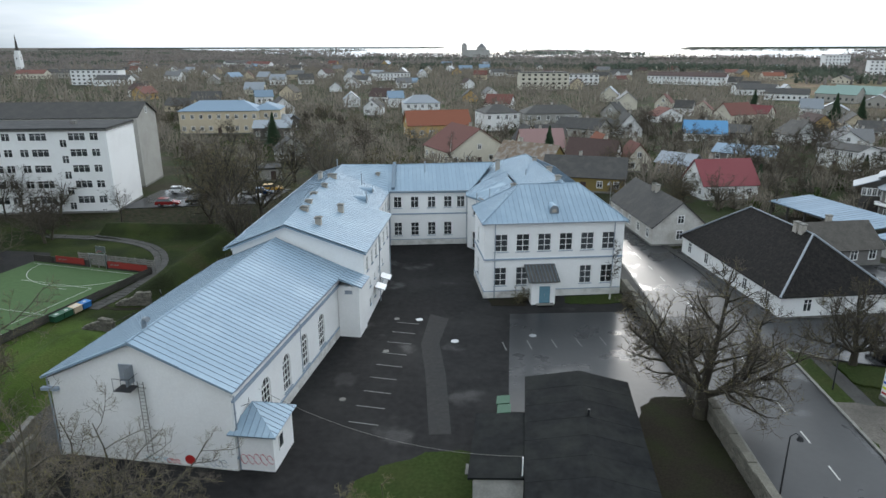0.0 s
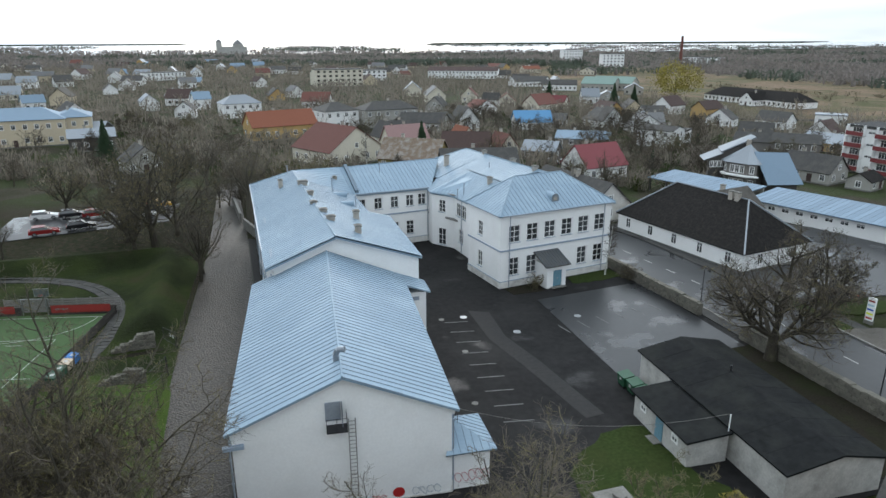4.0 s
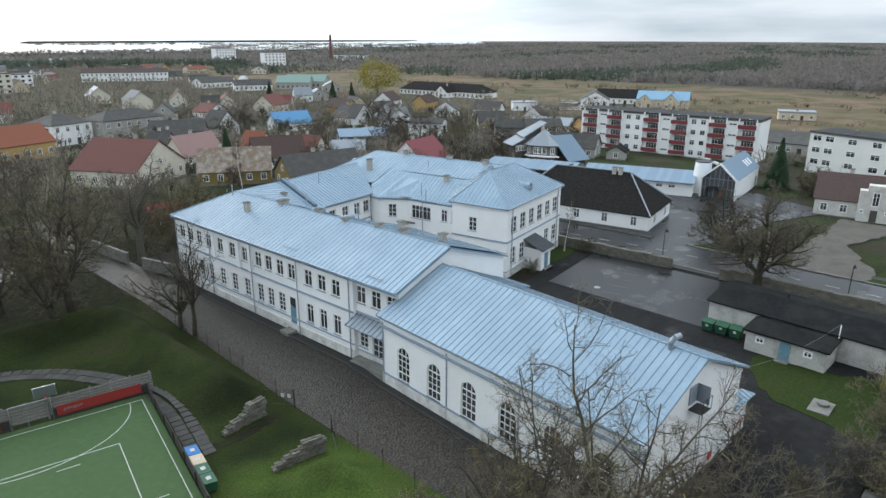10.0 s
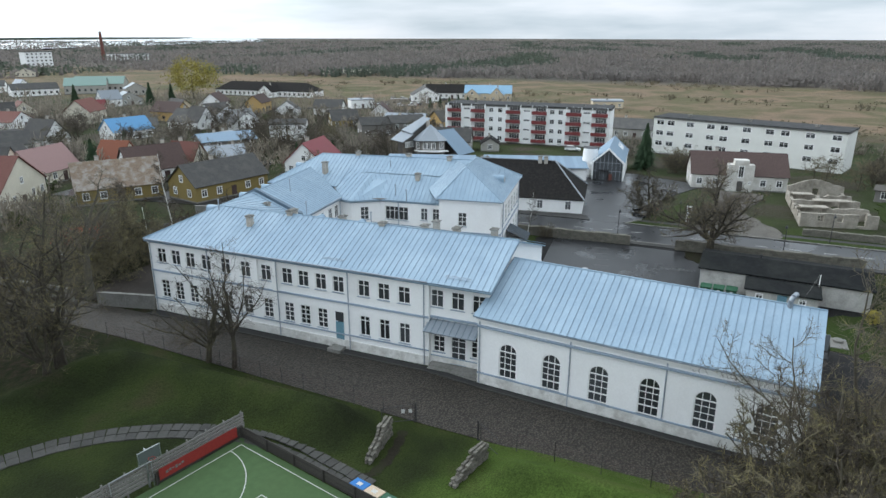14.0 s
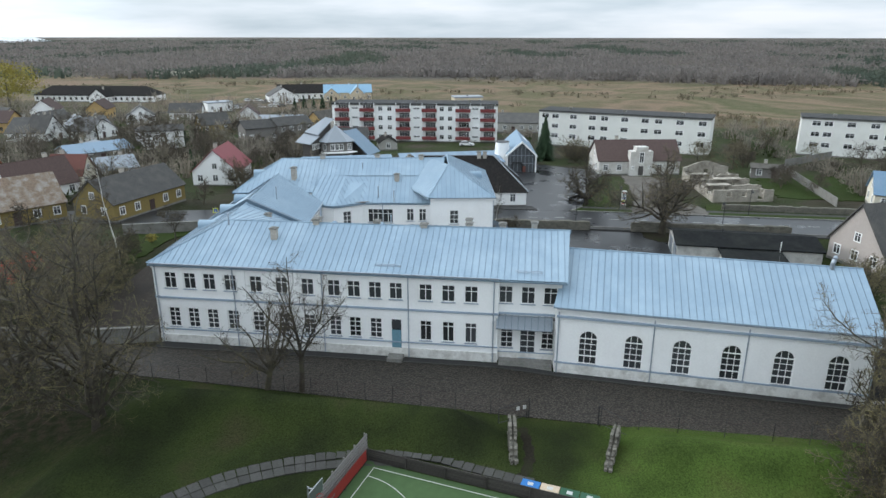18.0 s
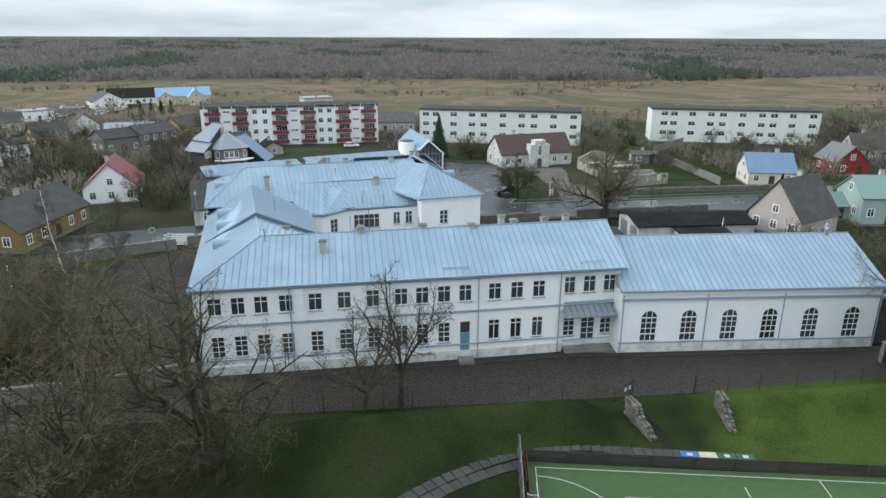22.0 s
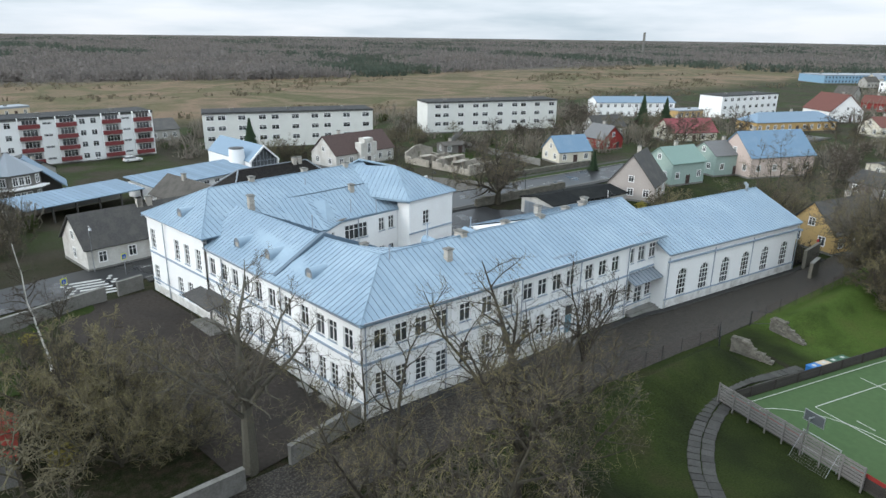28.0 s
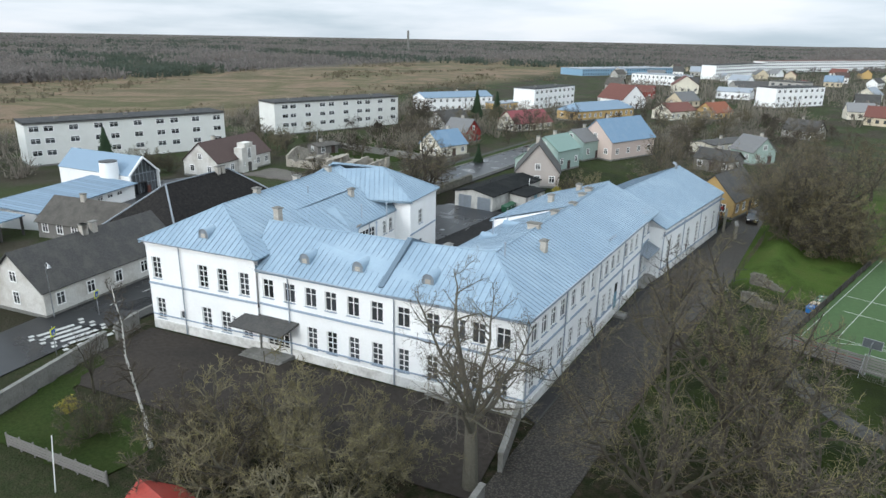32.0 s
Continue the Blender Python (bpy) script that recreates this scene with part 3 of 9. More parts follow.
    cap = Shape().box(-w / 2 - 0.12, w / 2 + 0.12, -d / 2 - 0.12, d / 2 + 0.12, z1 - 0.16, z1 - 0.08, m)
    cap.box(-w / 2 + 0.06, w / 2 - 0.06, -d / 2 + 0.06, d / 2 - 0.06, z1 - 0.08, z1, m)
    part("chimney_cap", cap, "concrete", ch)
    # thin brick courses stand a little proud
    for k in range(int((z1 - 0.4 - z0) / 0.3)):
        z = z0 + 0.3 * k
        part("brick", Shape().box(-w / 2 - 0.012, w / 2 + 0.012, -d / 2 - 0.012, d / 2 + 0.012, z, z + 0.2, m), "brick", ch)
    return ch


def dormer(parent, x, y, z, rz, w=0.9, h=0.75, depth=1.9):
    """A small half-round roof dormer that faces local -y."""
    m = Matrix.Translation((x, y, z)) @ Matrix.Rotation(radians(rz), 4, "Z")
    n = 10
    r = w / 2
    ring = [(-r * math.cos(math.pi * k / n), h - r + r * math.sin(math.pi * k / n)) for k in range(n + 1)]
    prof = [(-r, -0.25)] + ring + [(r, -0.25)]
    sh = Shape()
    for (xa, za), (xb, zb) in zip(prof, prof[1:]):
        sh.poly([m @ Vector(q) for q in ((xa, 0, za), (xa, depth, za), (xb, depth, zb), (xb, 0, zb))])
    body = part("dormer", sh, "roofblue", parent, flat=True)
    sh2 = Shape()
    sh2.poly([m @ Vector((xx * 0.97, 0.04, zz)) for xx, zz in reversed(prof)])
    part("dormer_face", sh2, "zinc", body)
    sh3 = Shape().box(-0.25, 0.25, 0.0, 0.03, 0.08, 0.5, m)
    part("dormer_hatch", sh3, "brick", body)
    return body


# ---- the school ----
school = thing("school_building", -5, 85, 0, 0, "two-storey white school with blue-grey metal roofs round a yard", "school")
material("pane", (0.045, 0.049, 0.053), 0.05, var=0.0, spec=0.9, rand=0.55)
UP = (1.28, 1.72, 2, (0.68,), False)
LO = (1.2, 2.12, 2, (0.28, 0.52, 0.76), False)
LO2 = (1.15, 2.12, 2, (0.76,), False)


def op(u, zb, kind):
    return (u, zb, *kind)


# west wing, outer west wall (runs south on the outside)
WA, WJ = (-25.05, 104.75), (-24.65, 70.05)
wl_len = math.dist(WA, WJ)
ups = [103.0, 100.95, 98.9, 96.7, 94.05, 91.4, 88.75, 86.1, 84.1, 82.0, 79.95, 77.05, 74.85, 72.65]
ops = [op(WA[1] - y, 5.95, UP) for y in ups]
ops += [op(WA[1] - y, 1.75, LO) for y in ups if y > 81]
ops += [op(WA[1] - y, 1.75, LO2) for y in ups if y < 79]
ops.append((WA[1] - 79.95, 0.35, 0.95, 3.5, 0, (), False))
facade(school, WA, WJ, -0.4, 8.6, ops)
# recessed bay next to the hall
WK, WL = (-24.2, 70.05), (-24.1, 64.2)
ops = [op(WK[1] - y, 5.95, (1.3, 1.75, 2, (0.68,), False)) for y in (69.4, 67.3, 65.2)]
ops += [op(WK[1] - 69.2, 1.3, (1.2, 2.2, 2, (0.25, 0.5, 0.75), False)), op(WK[1] - 65.3, 1.3, (1.2, 2.2, 2, (0.25, 0.5, 0.75), False))]
ops.append((WK[1] - 67.2, 0.35, 1.5, 3.1, 2, (0.16, 0.36, 0.56, 0.76), False))
facade(school, WK, WL, -0.4, 8.6, ops)
facade(school, (-24.65, 70.05), (-24.2, 70.05), -0.4, 8.6, [])
# side door with a light above it
sd = part("side_door", Shape().box(-25.0 + 0.18, -25.0 + 0.26, 79.49, 80.41, 0.35, 2.75), "doorblue", school, "faded blue wooden side door", flat=True)
part("door_handle", Shape().box(-25.0 + 0.1, -25.0 + 0.18, 79.56, 79.6, 1.3, 1.5), "steel", sd)
part("transom_pane", Shape().box(-25.0 + 0.2, -25.0 + 0.22, 79.49, 80.41, 2.85, 3.85), "pane", sd)
part("step", Shape().box(-26.2, -25.03, 79.2, 80.7, -0.1, 0.3), "concrete", school, flat=True)
# canopy and steps of the bay
can = part("entrance_canopy", Shape().slab([(-25.75, 64.9, 4.0), (-25.75, 70.2, 4.0), (-24.2, 70.2, 4.75), (-24.2, 64.9, 4.75)][::-1], (0, 0, -0.1)), "zinc", school, "grey sheet-metal canopy over the entrance", flat=True)
for k in range(9):
    y = 65.0 + k * 0.62
    part("seam", Shape().slab([(-25.75, y, 4.06), (-24.2, y, 4.81), (-24.2, y + 0.05, 4.81), (-25.75, y + 0.05, 4.06)], (0, 0, -0.06)), "seamblue", can)
for k in range(3):
    part("step", Shape().box(-25.9 + 0.4 * k, -24.15, 64.8, 69.9, -0.25 + 0.16 * k, -0.05 + 0.16 * k), "concrete", school, flat=True)
# north front
NA, NB = (15.1, 110.0), (1.6, 107.95)
nl = [1.2, 7.2, 9.6, 12.2]
ops = [op(u, 5.5, (1.15, 2.35, 2, (0.25, 0.5, 0.75), False)) for u in nl]
ops += [op(u, 1.1, (1.15, 2.25, 2, (0.25, 0.5, 0.75), False)) for u in nl] + [(4.0, 1.5, 0.6, 0.9, 1, (), False)]
facade(school, NA, NB, -0.6, 9.45, ops)
ND, NE_ = (1.6, 107.7), (-25.05, 104.75)
un = [14.8, 17.3, 19.7, 21.9, 24.3, 26.75, 29.4, 32.2, 34.6, 36.4, 38.55]
ops = [op(u - 13.65, 5.65, (1.25, 1.9, 2, (0.68,), False)) for u in un]
ops += [op(u - 13.65, 1.35, (1.1, 2.25, 2, (0.25, 0.5, 0.75), False)) for u in un if u > 19]
ops.append((2.0, 0.25, 2.6, 2.6, 4, (0.3, 0.7), False))
facade(school, ND, NE_, -0.6, 8.4, ops)
# entrance canopy of the north front
m_n = seat(((NE_[0] - ND[0]), (NE_[1] - ND[1])), (1.6, 107.7, 0), (0.11, 1.0))
cn = part("entrance_canopy", Shape().slab([m_n @ Vector(q) for q in ((-1.6, 0, 3.75), (-1.6, -2.3, 3.1), (4.6, -2.3, 3.1), (4.6, 0, 3.75))], (0, 0, -0.16)), "slate", school, "dark flat canopy over the main doors", flat=True)
for k in range(3):
    part("step", Shape().box(-0.8, 4.0, -2.6 + 0.45 * k, 0, -0.3 + 0.17 * k, -0.1 + 0.17 * k, m_n), "concrete", school, flat=True)
flag = part("flag_holder", Shape().tube(m_n @ Vector((-2.6, 0, 2.6)), m_n @ Vector((-2.6, -0.9, 3.3)), 0.03), "darksteel", school, flat=True)
fl = Shape()
for k, mt in enumerate((0, 1, 2)):
    fl.slab([m_n @ Vector(q) for q in ((-2.6, -0.35 - 0.2 * k, 2.75 + 0.15 * k), (-2.6, -0.55 - 0.2 * k, 2.9 + 0.15 * k), (-2.4, -0.55 - 0.2 * k, 2.2 + 0.15 * k), (-2.4, -0.35 - 0.2 * k, 2.05 + 0.15 * k))], (0.01, 0, 0), k)
part("flag", fl, ("signblue", "black", "white"), flag, "blue, black and white flag")
# east wing: long east wall, south front, west walls
EU, EV = Vector((0.988, 0.156)), Vector((-0.156, 0.988))
EL, EN = (20.6, 75.35), (15.1, 110.0)
facade(school, EL, EN, -0.6, 9.45, [])
SK, SL = (3.65, 72.6), (20.6, 75.35)
fr = math.dist(SK, SL)
ops = [op(2.0 + 2.66 * k, 5.9, (1.65, 2.2, 2, (0.33, 0.66), False)) for k in range(6)]
ops += [op(2.0 + 2.66 * k, 1.55, (1.5, 2.35, 2, (0.33, 0.66), False)) for k in (0, 1, 4, 5)]
facade(school, SK, SL, -0.6, 9.45, ops)
SW = (2.3, 80.9)
facade(school, SW, SK, -0.6, 9.45, [op(3.2, 5.8, (1.2, 1.9, 2, (0.33, 0.66), False)), op(3.2, 1.55, (1.2, 2.1, 2, (0.33, 0.66), False))])
facade(school, (4.55, 81.2), SW, -0.6, 9.45, [])
X1, X2, X3, X4 = (4.55, 81.2), (3.9, 85.2), (3.4, 90.6), (0.9, 93.9)
facade(school, X2, X1, -0.6, 8.15, [op(1.2, 5.6, (1.0, 1.75, 2, (0.66,), False)), op(2.9, 5.6, (1.0, 1.75, 2, (0.66,), False)), op(1.2, 1.6, (1.0, 1.9, 2, (0.5,), False)), op(2.9, 1.6, (1.0, 1.9, 2, (0.5,), False))])
facade(school, X3, X2, -0.6, 8.15, [op(2.5, 5.35, (3.5, 1.95, 5, (0.66,), False)), op(2.5, 1.5, (1.6, 2.0, 3, (0.6,), False))])
facade(school, X4, X3, -0.6, 8.15, [op(1.9, 5.3, (1.2, 1.9, 2, (0.33, 0.66), False)), (1.9, 0.2, 1.4, 2.6, 2, (0.3, 0.6), False)])
# north wing, yard side
YA, YB = (-11.2, 94.1), (0.9, 95.75)
yl = [1.4, 4.0, 6.6, 9.1, 11.1]
ops = [op(u, 5.9, (1.25, 1.75, 2, (0.6,), False)) for u in yl] + [op(u, 1.5, (1.25, 2.1, 2, (0.33, 0.66), False)) for u in yl[:4]]
facade(school, YA, YB, -0.6, 8.5, ops)
facade(school, (0.9, 95.75), (0.9, 93.9), -0.6, 8.3, [])
# west wing, yard side
facade(school, (-10.9, 80.0), (-11.2, 94.1), -0.6, 8.6, [op(2.2 + 2.8 * k, 5.9, UP) for k in range(5)] + [op(2.2 + 2.8 * k, 1.7, LO2) for k in range(5)])
yo = [op(1.8 + 2.6 * k, 5.9, (1.0, 1.6, 2, (0.6,), False)) for k in range(6)]
yo += [op(3.0 + 2.6 * k, 3.6, (0.7, 0.7, 1, (), False)) for k in range(4)] + [op(3.0 + 2.6 * k, 1.4, (0.8, 0.9, 2, (), False)) for k in range(4)]
facade(school, (-9.35, 63.4), (-9.0, 79.6), -0.6, 8.6, yo)
facade(school, (-9.0, 79.6), (-10.9, 80.0), -0.6, 8.6, [])
# south gable of the west wing
gs = Shape()
ga, gb = (-24.1, 64.2), (-9.35, 63.4)
for zz in (0, -0.4):
    gs.poly([(ga[0], ga[1] - zz, -0.6), (gb[0], gb[1] - zz, -0.6), (gb[0], gb[1] - zz, 8.6), (-17.9, 63.8 - zz, 11.35), (ga[0], ga[1] - zz, 8.6)])
part("wall", gs, "white", school, flat=True)
for x, y in ((-9.0, 72.4), (-9.1, 69.0)):
    cp = part("door_canopy", Shape().slab([(x, y - 0.9, 2.9), (x + 1.2, y - 0.9, 2.55), (x + 1.2, y + 0.9, 2.55), (x, y + 0.9, 2.9)], (0, 0, -0.08)), "zinc", school, flat=True)
# floors inside
part("floor_slab", Shape().prism([(-24.3, 64.6), (-11.5, 64.6), (-11.5, 94.6), (0.6, 96.3), (6.5, 82), (6.5, 74.5), (20, 76.5), (14.7, 109.4), (-24.6, 104.3)], 4.4, 4.7), "interior", school, flat=True)
part("ceiling_slab", Shape().prism([(-24.3, 64.6), (-11.5, 64.6), (-11.5, 94.6), (0.6, 96.3), (6.5, 82), (6.5, 74.5), (20, 76.5), (14.7, 109.4), (-24.6, 104.3)], 8.2, 8.38), "interior", school, flat=True)

# plinth, belts and cornices
for a, b in ((WA, WJ), (WK, WL), (NA, NB), (ND, NE_), (SK, SL), (SW, SK), (YA, YB)):
    strip_band(school, a, b, -0.6, 0.85, 0.07, "plinth", "plinth")
    strip_band(school, a, b, 4.85, 5.05, 0.10, "bandblue", "belt")
    strip_band(school, a, b, 1.42, 1.54, 0.09, "bandblue", "belt") if a in (WA, NA, ND) else strip_band(school, a, b, 0.85, 0.93, 0.10, "bandblue", "belt")
for a, b, z in ((WA, WJ, 8.6), (WK, WL, 8.6), (NA, NB, 9.45), (ND, NE_, 8.4), (SK, SL, 9.45), (SW, SK, 9.45), (EL, EN, 9.45), (YA, YB, 8.5)):
    strip_band(school, a, b, z - 0.32, z - 0.04, 0.16, "white", "cornice")
    strip_band(school, a, b, z - 0.03, z + 0.10, 0.40, "pipe", "gutter", back=-0.28)
# pilasters on the west front
for y in (95.4, 90.0, 87.5):
    part("pilaster", Shape().box(-25.09, -24.9, y - 0.35, y + 0.35, 5.05, 8.28), "white", school, flat=True)

# roofs
RS, RN = (-17.9, 63.45, 11.5), (-19.2, 99.2, 11.6)
RF, RT = (-11.3, 100.5, 11.45), (4.6, 102.9, 11.6)
seamed_roof(school, [(-25.4, 105.1, 8.62), (-24.95, 63.75, 8.62), RS, RN])
seamed_roof(school, [(-10.75, 79.5, 8.62), (-11.0, 93.8, 8.6), (-12.5, 100.2, 11.5), RN, (-18.5, 79.5, 11.55)])
seamed_roof(school, [(-9.0, 63.1, 8.64), (-8.65, 79.9, 8.64), (-18.4, 79.9, 11.66), (-17.9, 63.3, 11.62)], mat="roofblue")
part("wall", Shape().slab([(-8.8, 79.85, 8.5), (-10.6, 79.85, 8.5), (-18.3, 79.85, 11.5)], (0, 0.05, 0)), "white", school, flat=True)
seamed_roof(school, [(2.4, 108.05, 8.4), (-25.4, 105.1, 8.62), RN, RF, RT])
seamed_roof(school, [(-11.1, 93.75, 8.6), (1.2, 95.4, 8.5), (4.6, 102.9, 11.6), RF, (-17.5, 99.5, 11.55)])
# raised fire wall across the north wing
fw = Shape()
for a, b in (((-11.9, 105.95, 8.5), (-11.3, 100.5, 11.5)), ((-11.3, 100.5, 11.5), (-10.7, 94.1, 8.75))):
    fw.slab([Vector(a) + Vector((0, 0, 0.42)), Vector(b) + Vector((0, 0, 0.42)), Vector(b) + Vector((0.5, 0.05, 0.42)), Vector(a) + Vector((0.5, 0.05, 0.42))], (0, 0, -0.5))
part("fire_wall", fw, "seamblue", school, "metal-capped fire wall that rises over the roof", flat=True)
# east wing: tower end, long slopes, lean-to, south block
EE, EW_ = (15.55, 110.45, 9.5), (1.05, 108.3, 9.5)
AP = (9.9, 104.2, 12.75)
R2 = (14.0, 80.6, 12.7)
seamed_roof(school, [EE, EW_, AP])
seamed_roof(school, [(21.0, 74.95, 9.5), EE, AP, R2])
seamed_roof(school, [EW_, (2.85, 97.4, 9.5), (11.0, 98.0, 12.73), AP])
tw = Shape().slab([(2.9, 97.6, 8.3), (10.8, 98.2, 8.3), (10.8, 98.2, 12.55), (2.9, 97.6, 9.35)], (0, 0.25, 0))
part("wall", tw, "white", school, flat=True)
seamed_roof(school, [(6.6, 98.6, 11.0), (9.4, 80.4, 11.0), R2, (10.9, 98.6, 12.72)])
seamed_roof(school, [(0.6, 95.6, 8.3), (0.6, 93.75, 8.2), (6.95, 93.75, 11.0), (6.75, 98.6, 11.02), (4.0, 98.6, 10.0)])
seamed_roof(school, [(0.6, 93.75, 8.2), (3.1, 90.4, 8.2), (7.45, 90.4, 10.98), (6.95, 93.75, 11.0)])
seamed_roof(school, [(3.1, 90.4, 8.2), (4.3, 80.9, 8.2), (9.0, 80.4, 10.98), (7.45, 90.4, 10.98)])
S1, S2 = (7.9, 79.2, 12.95), (15.4, 80.5, 12.95)
seamed_roof(school, [(3.3, 72.2, 9.5), (20.95, 75.0, 9.5), S2, S1])
seamed_roof(school, [(1.85, 81.1, 9.5), (3.3, 72.2, 9.5), S1])
seamed_roof(school, [(20.95, 75.0, 9.5), (19.2, 86.0, 9.5), S2])
seamed_roof(school, [(9.4, 86.4, 9.9), (1.85, 81.1, 9.5), S1, (14.0, 83.0, 12.6)])
# ridge caps
rc = Shape()
for a, b in ((RS, RN), (RN, RF), (RF, RT), (RN, (-25.4, 105.1, 8.65)), (AP, R2), (AP, EE), (AP, EW_), (S1, S2), (S1, (3.3, 72.2, 9.55)), (S1, (1.85, 81.1, 9.55)), (S2, (20.95, 75.0, 9.55))):
    rc.tube(Vector(a) + Vector((0, 0, 0.05)), Vector(b) + Vector((0, 0, 0.05)), 0.07, n=6)
part("ridge_cap", rc, "roofblue", school, flat=True)

for x, y, z, w in ((-21.3, 93.2, 11.7, 0.55), (-18.6, 89.5, 12.1, 1.2), (-18.2, 83.2, 12.0, 0.65), (-18.4, 78.2, 11.9, 0.7), (-17.8, 73.6, 12.0, 0.7), (-17.4, 70.2, 12.0, 0.8), (-14.0, 74.0, 11.4, 0.6), (-15.0, 67.0, 11.6, 0.6), (5.4, 100.9, 12.5, 0.7), (11.0, 98.4, 13.4, 0.6), (12.6, 90.5, 13.3, 0.7), (13.2, 84.0, 13.3, 0.7), (7.4, 86.5, 11.6, 0.55), (-13.2, 97.2, 10.9, 0.5)):
    brick_chimney(school, x, y, z - 2.2, z, w, 0.6)
for x, y, z in ((-12.5, 83, 10.3), (-14.5, 90.5, 11.3), (9.4, 92, 11.9), (4.2, 88.5, 9.7), (2.4, 85.9, 9.6), (-6.0, 99, 11.6), (-19.9, 98.7, 11.9)):
    part("vent_pipe", Shape().tube((x, y, z - 1.0), (x, y, z + 0.55), 0.07, n=8).tube((x, y, z + 0.55), (x, y, z + 0.68), 0.11, n=8), "pipe", school, flat=True)
dormer(school, 12.0, 74.9, 10.35, 9, 1.1, 0.95)
dormer(school, 8.4, 108.1, 10.3, 188, 1.2, 1.0)
dormer(school, -2.9, 106.0, 9.3, 186, 1.15, 1.0)
dormer(school, -8.5, 105.2, 9.4, 186, 1.15, 1.0)
dormer(school, -15.5, 104.4, 9.4, 186, 1.15, 1.0)
dormer(school, -12.6, 84.0, 9.4, 90, 0.9, 0.7)
dormer(school, -12.7, 89.5, 9.4, 90, 0.9, 0.7)
# snow rails near the eave
for y0 in (66.0, 79.5):
    sr = Shape()
    for k in range(2):
        sr.tube((-24.2 + 0.15 * k, y0, 9.15 + 0.1 * k), (-24.2 + 0.15 * k, y0 + 2.6, 9.15 + 0.1 * k), 0.025)
    for k in range(4):
        sr.tube((-24.3, y0 + 0.2 + 0.7 * k, 8.85), (-24.05, y0 + 0.2 + 0.7 * k, 9.3), 0.02)
    part("snow_rail", sr, "pipe", school, flat=True)
for x, y, z in ((-25.12, 104.5, 8.5), (-25.1, 96.3, 8.5), (-25.1, 87.2, 8.5), (-25.0, 78.7, 8.5), (-24.8, 70.5, 8.5), (4.9, 72.65, 9.4), (19.4, 75.0, 9.4), (10.6, 109.5, 9.4), (-2.0, 107.45, 8.3), (-13.2, 106.2, 8.3), (-11.0, 94.0, 8.5), (0.7, 95.6, 8.2), (3.6, 87.8, 8.1), (-8.9, 79.4, 8.5), (-8.9, 71.0, 8.5)):
    pipe_run(school, x, y, -0.3, z)
# porch of the south front
pm = seat((0.988, 0.158), (10.2, 73.6, 0), (0.158, -0.988))
part("porch_wall", Shape().box(-1.3, -1.0, -2.6, 0, -0.2, 3.0, pm).box(1.3, 1.6, -2.6, 0, -0.2, 3.0, pm).box(-1.0, 1.3, -2.6, -2.35, 2.3, 3.0, pm).box(-1.0, -0.35, -2.6, -2.35, -0.2, 2.3, pm).box(1.0, 1.3, -2.6, -2.35, -0.2, 2.3, pm), "white", school, flat=True)
pr = part("porch_roof", Shape().slab([pm @ Vector(q) for q in ((-1.75, -3.0, 3.0), (2.05, -3.0, 3.0), (2.05, 0.0, 4.25), (-1.75, 0.0, 4.25))], (0, 0, -0.12)), "slate", school, "dark ribbed porch roof", flat=True)
for k in range(9):
    x = -1.6 + 0.43 * k
    part("seam", Shape().slab([pm @ Vector(q) for q in ((x, -3.0, 3.06), (x + 0.05, -3.0, 3.06), (x + 0.05, 0, 4.31), (x, 0, 4.31))], (0, 0, -0.06)), "seamblue", pr)
pd = part("porch_door", Shape().box(-0.35, 1.0, -2.5, -2.42, 0.15, 2.3, pm), "doorblue", school, "grey-blue double door", flat=True)
part("door_handle", Shape().box(0.3, 0.34, -2.6, -2.5, 1.1, 1.3, pm), "steel", pd)
for k in range(3):
    part("step", Shape().box(-0.7, 1.4, -3.7 + 0.32 * k, -2.6, -0.3 + 0.14 * k, -0.14 + 0.14 * k, pm), "concrete", school, flat=True)
part("porch_window", Shape().box(-0.33 - 0.95, -0.95 + 0.0, -1.9, -0.9, 1.2, 2.2, pm), "pane", school, flat=True)

# ---- the hall ----
hall = thing("school_hall", -20, 51, 0, 0, "white hall with arched windows and a pale blue metal roof", "hall")
HD, HH, HE, HG = (-28.35, 38.35), (-25.9, 64.6), (-14.1, 37.05), (-11.5, 63.2)
arch = (1.68, 3.35, 3, (0.24, 0.42, 0.60, 0.76), True)
hl = math.dist(HH, HD)
facade(hall, HH, HD, -0.9, 6.55, [op(hl - u, 1.1, arch) for u in (23.4, 19.35, 15.2, 11.05, 6.8, 2.5)])
facade(hall, HE, HG, -0.9, 6.55, [op(u, 1.3, arch) for u in (5.6, 9.8, 14.0, 18.6)])
facade(hall, (-24.1, 64.7), HH, -0.9, 6.55, [])
hs = Shape()
hs.slab([(-28.35, 38.35, -0.9), (-14.1, 37.05, -0.9), (-14.1, 37.05, 6.5), (-21.2, 37.7, 9.75), (-28.35, 38.35, 6.5)], (0.036, 0.4, 0))
part("wall", hs, "white", hall, flat=True)
hn = Shape().slab([(-25.9, 64.2, -0.9), (-11.5, 63.0, -0.9), (-11.5, 63.0, 6.5), (-18.85, 63.5, 9.75), (-25.9, 64.2, 6.5)], (0, -0.3, 0))
part("wall", hn, "white", hall, flat=True)
seamed_roof(hall, [(-26.3, 64.95, 6.7), (-28.75, 37.95, 6.7), (-21.3, 37.25, 10.0), (-18.85, 63.6, 10.0)])
seamed_roof(hall, [(-13.7, 36.6, 6.7), (-11.1, 63.4, 6.7), (-18.85, 63.6, 10.0), (-21.3, 37.25, 10.0)])
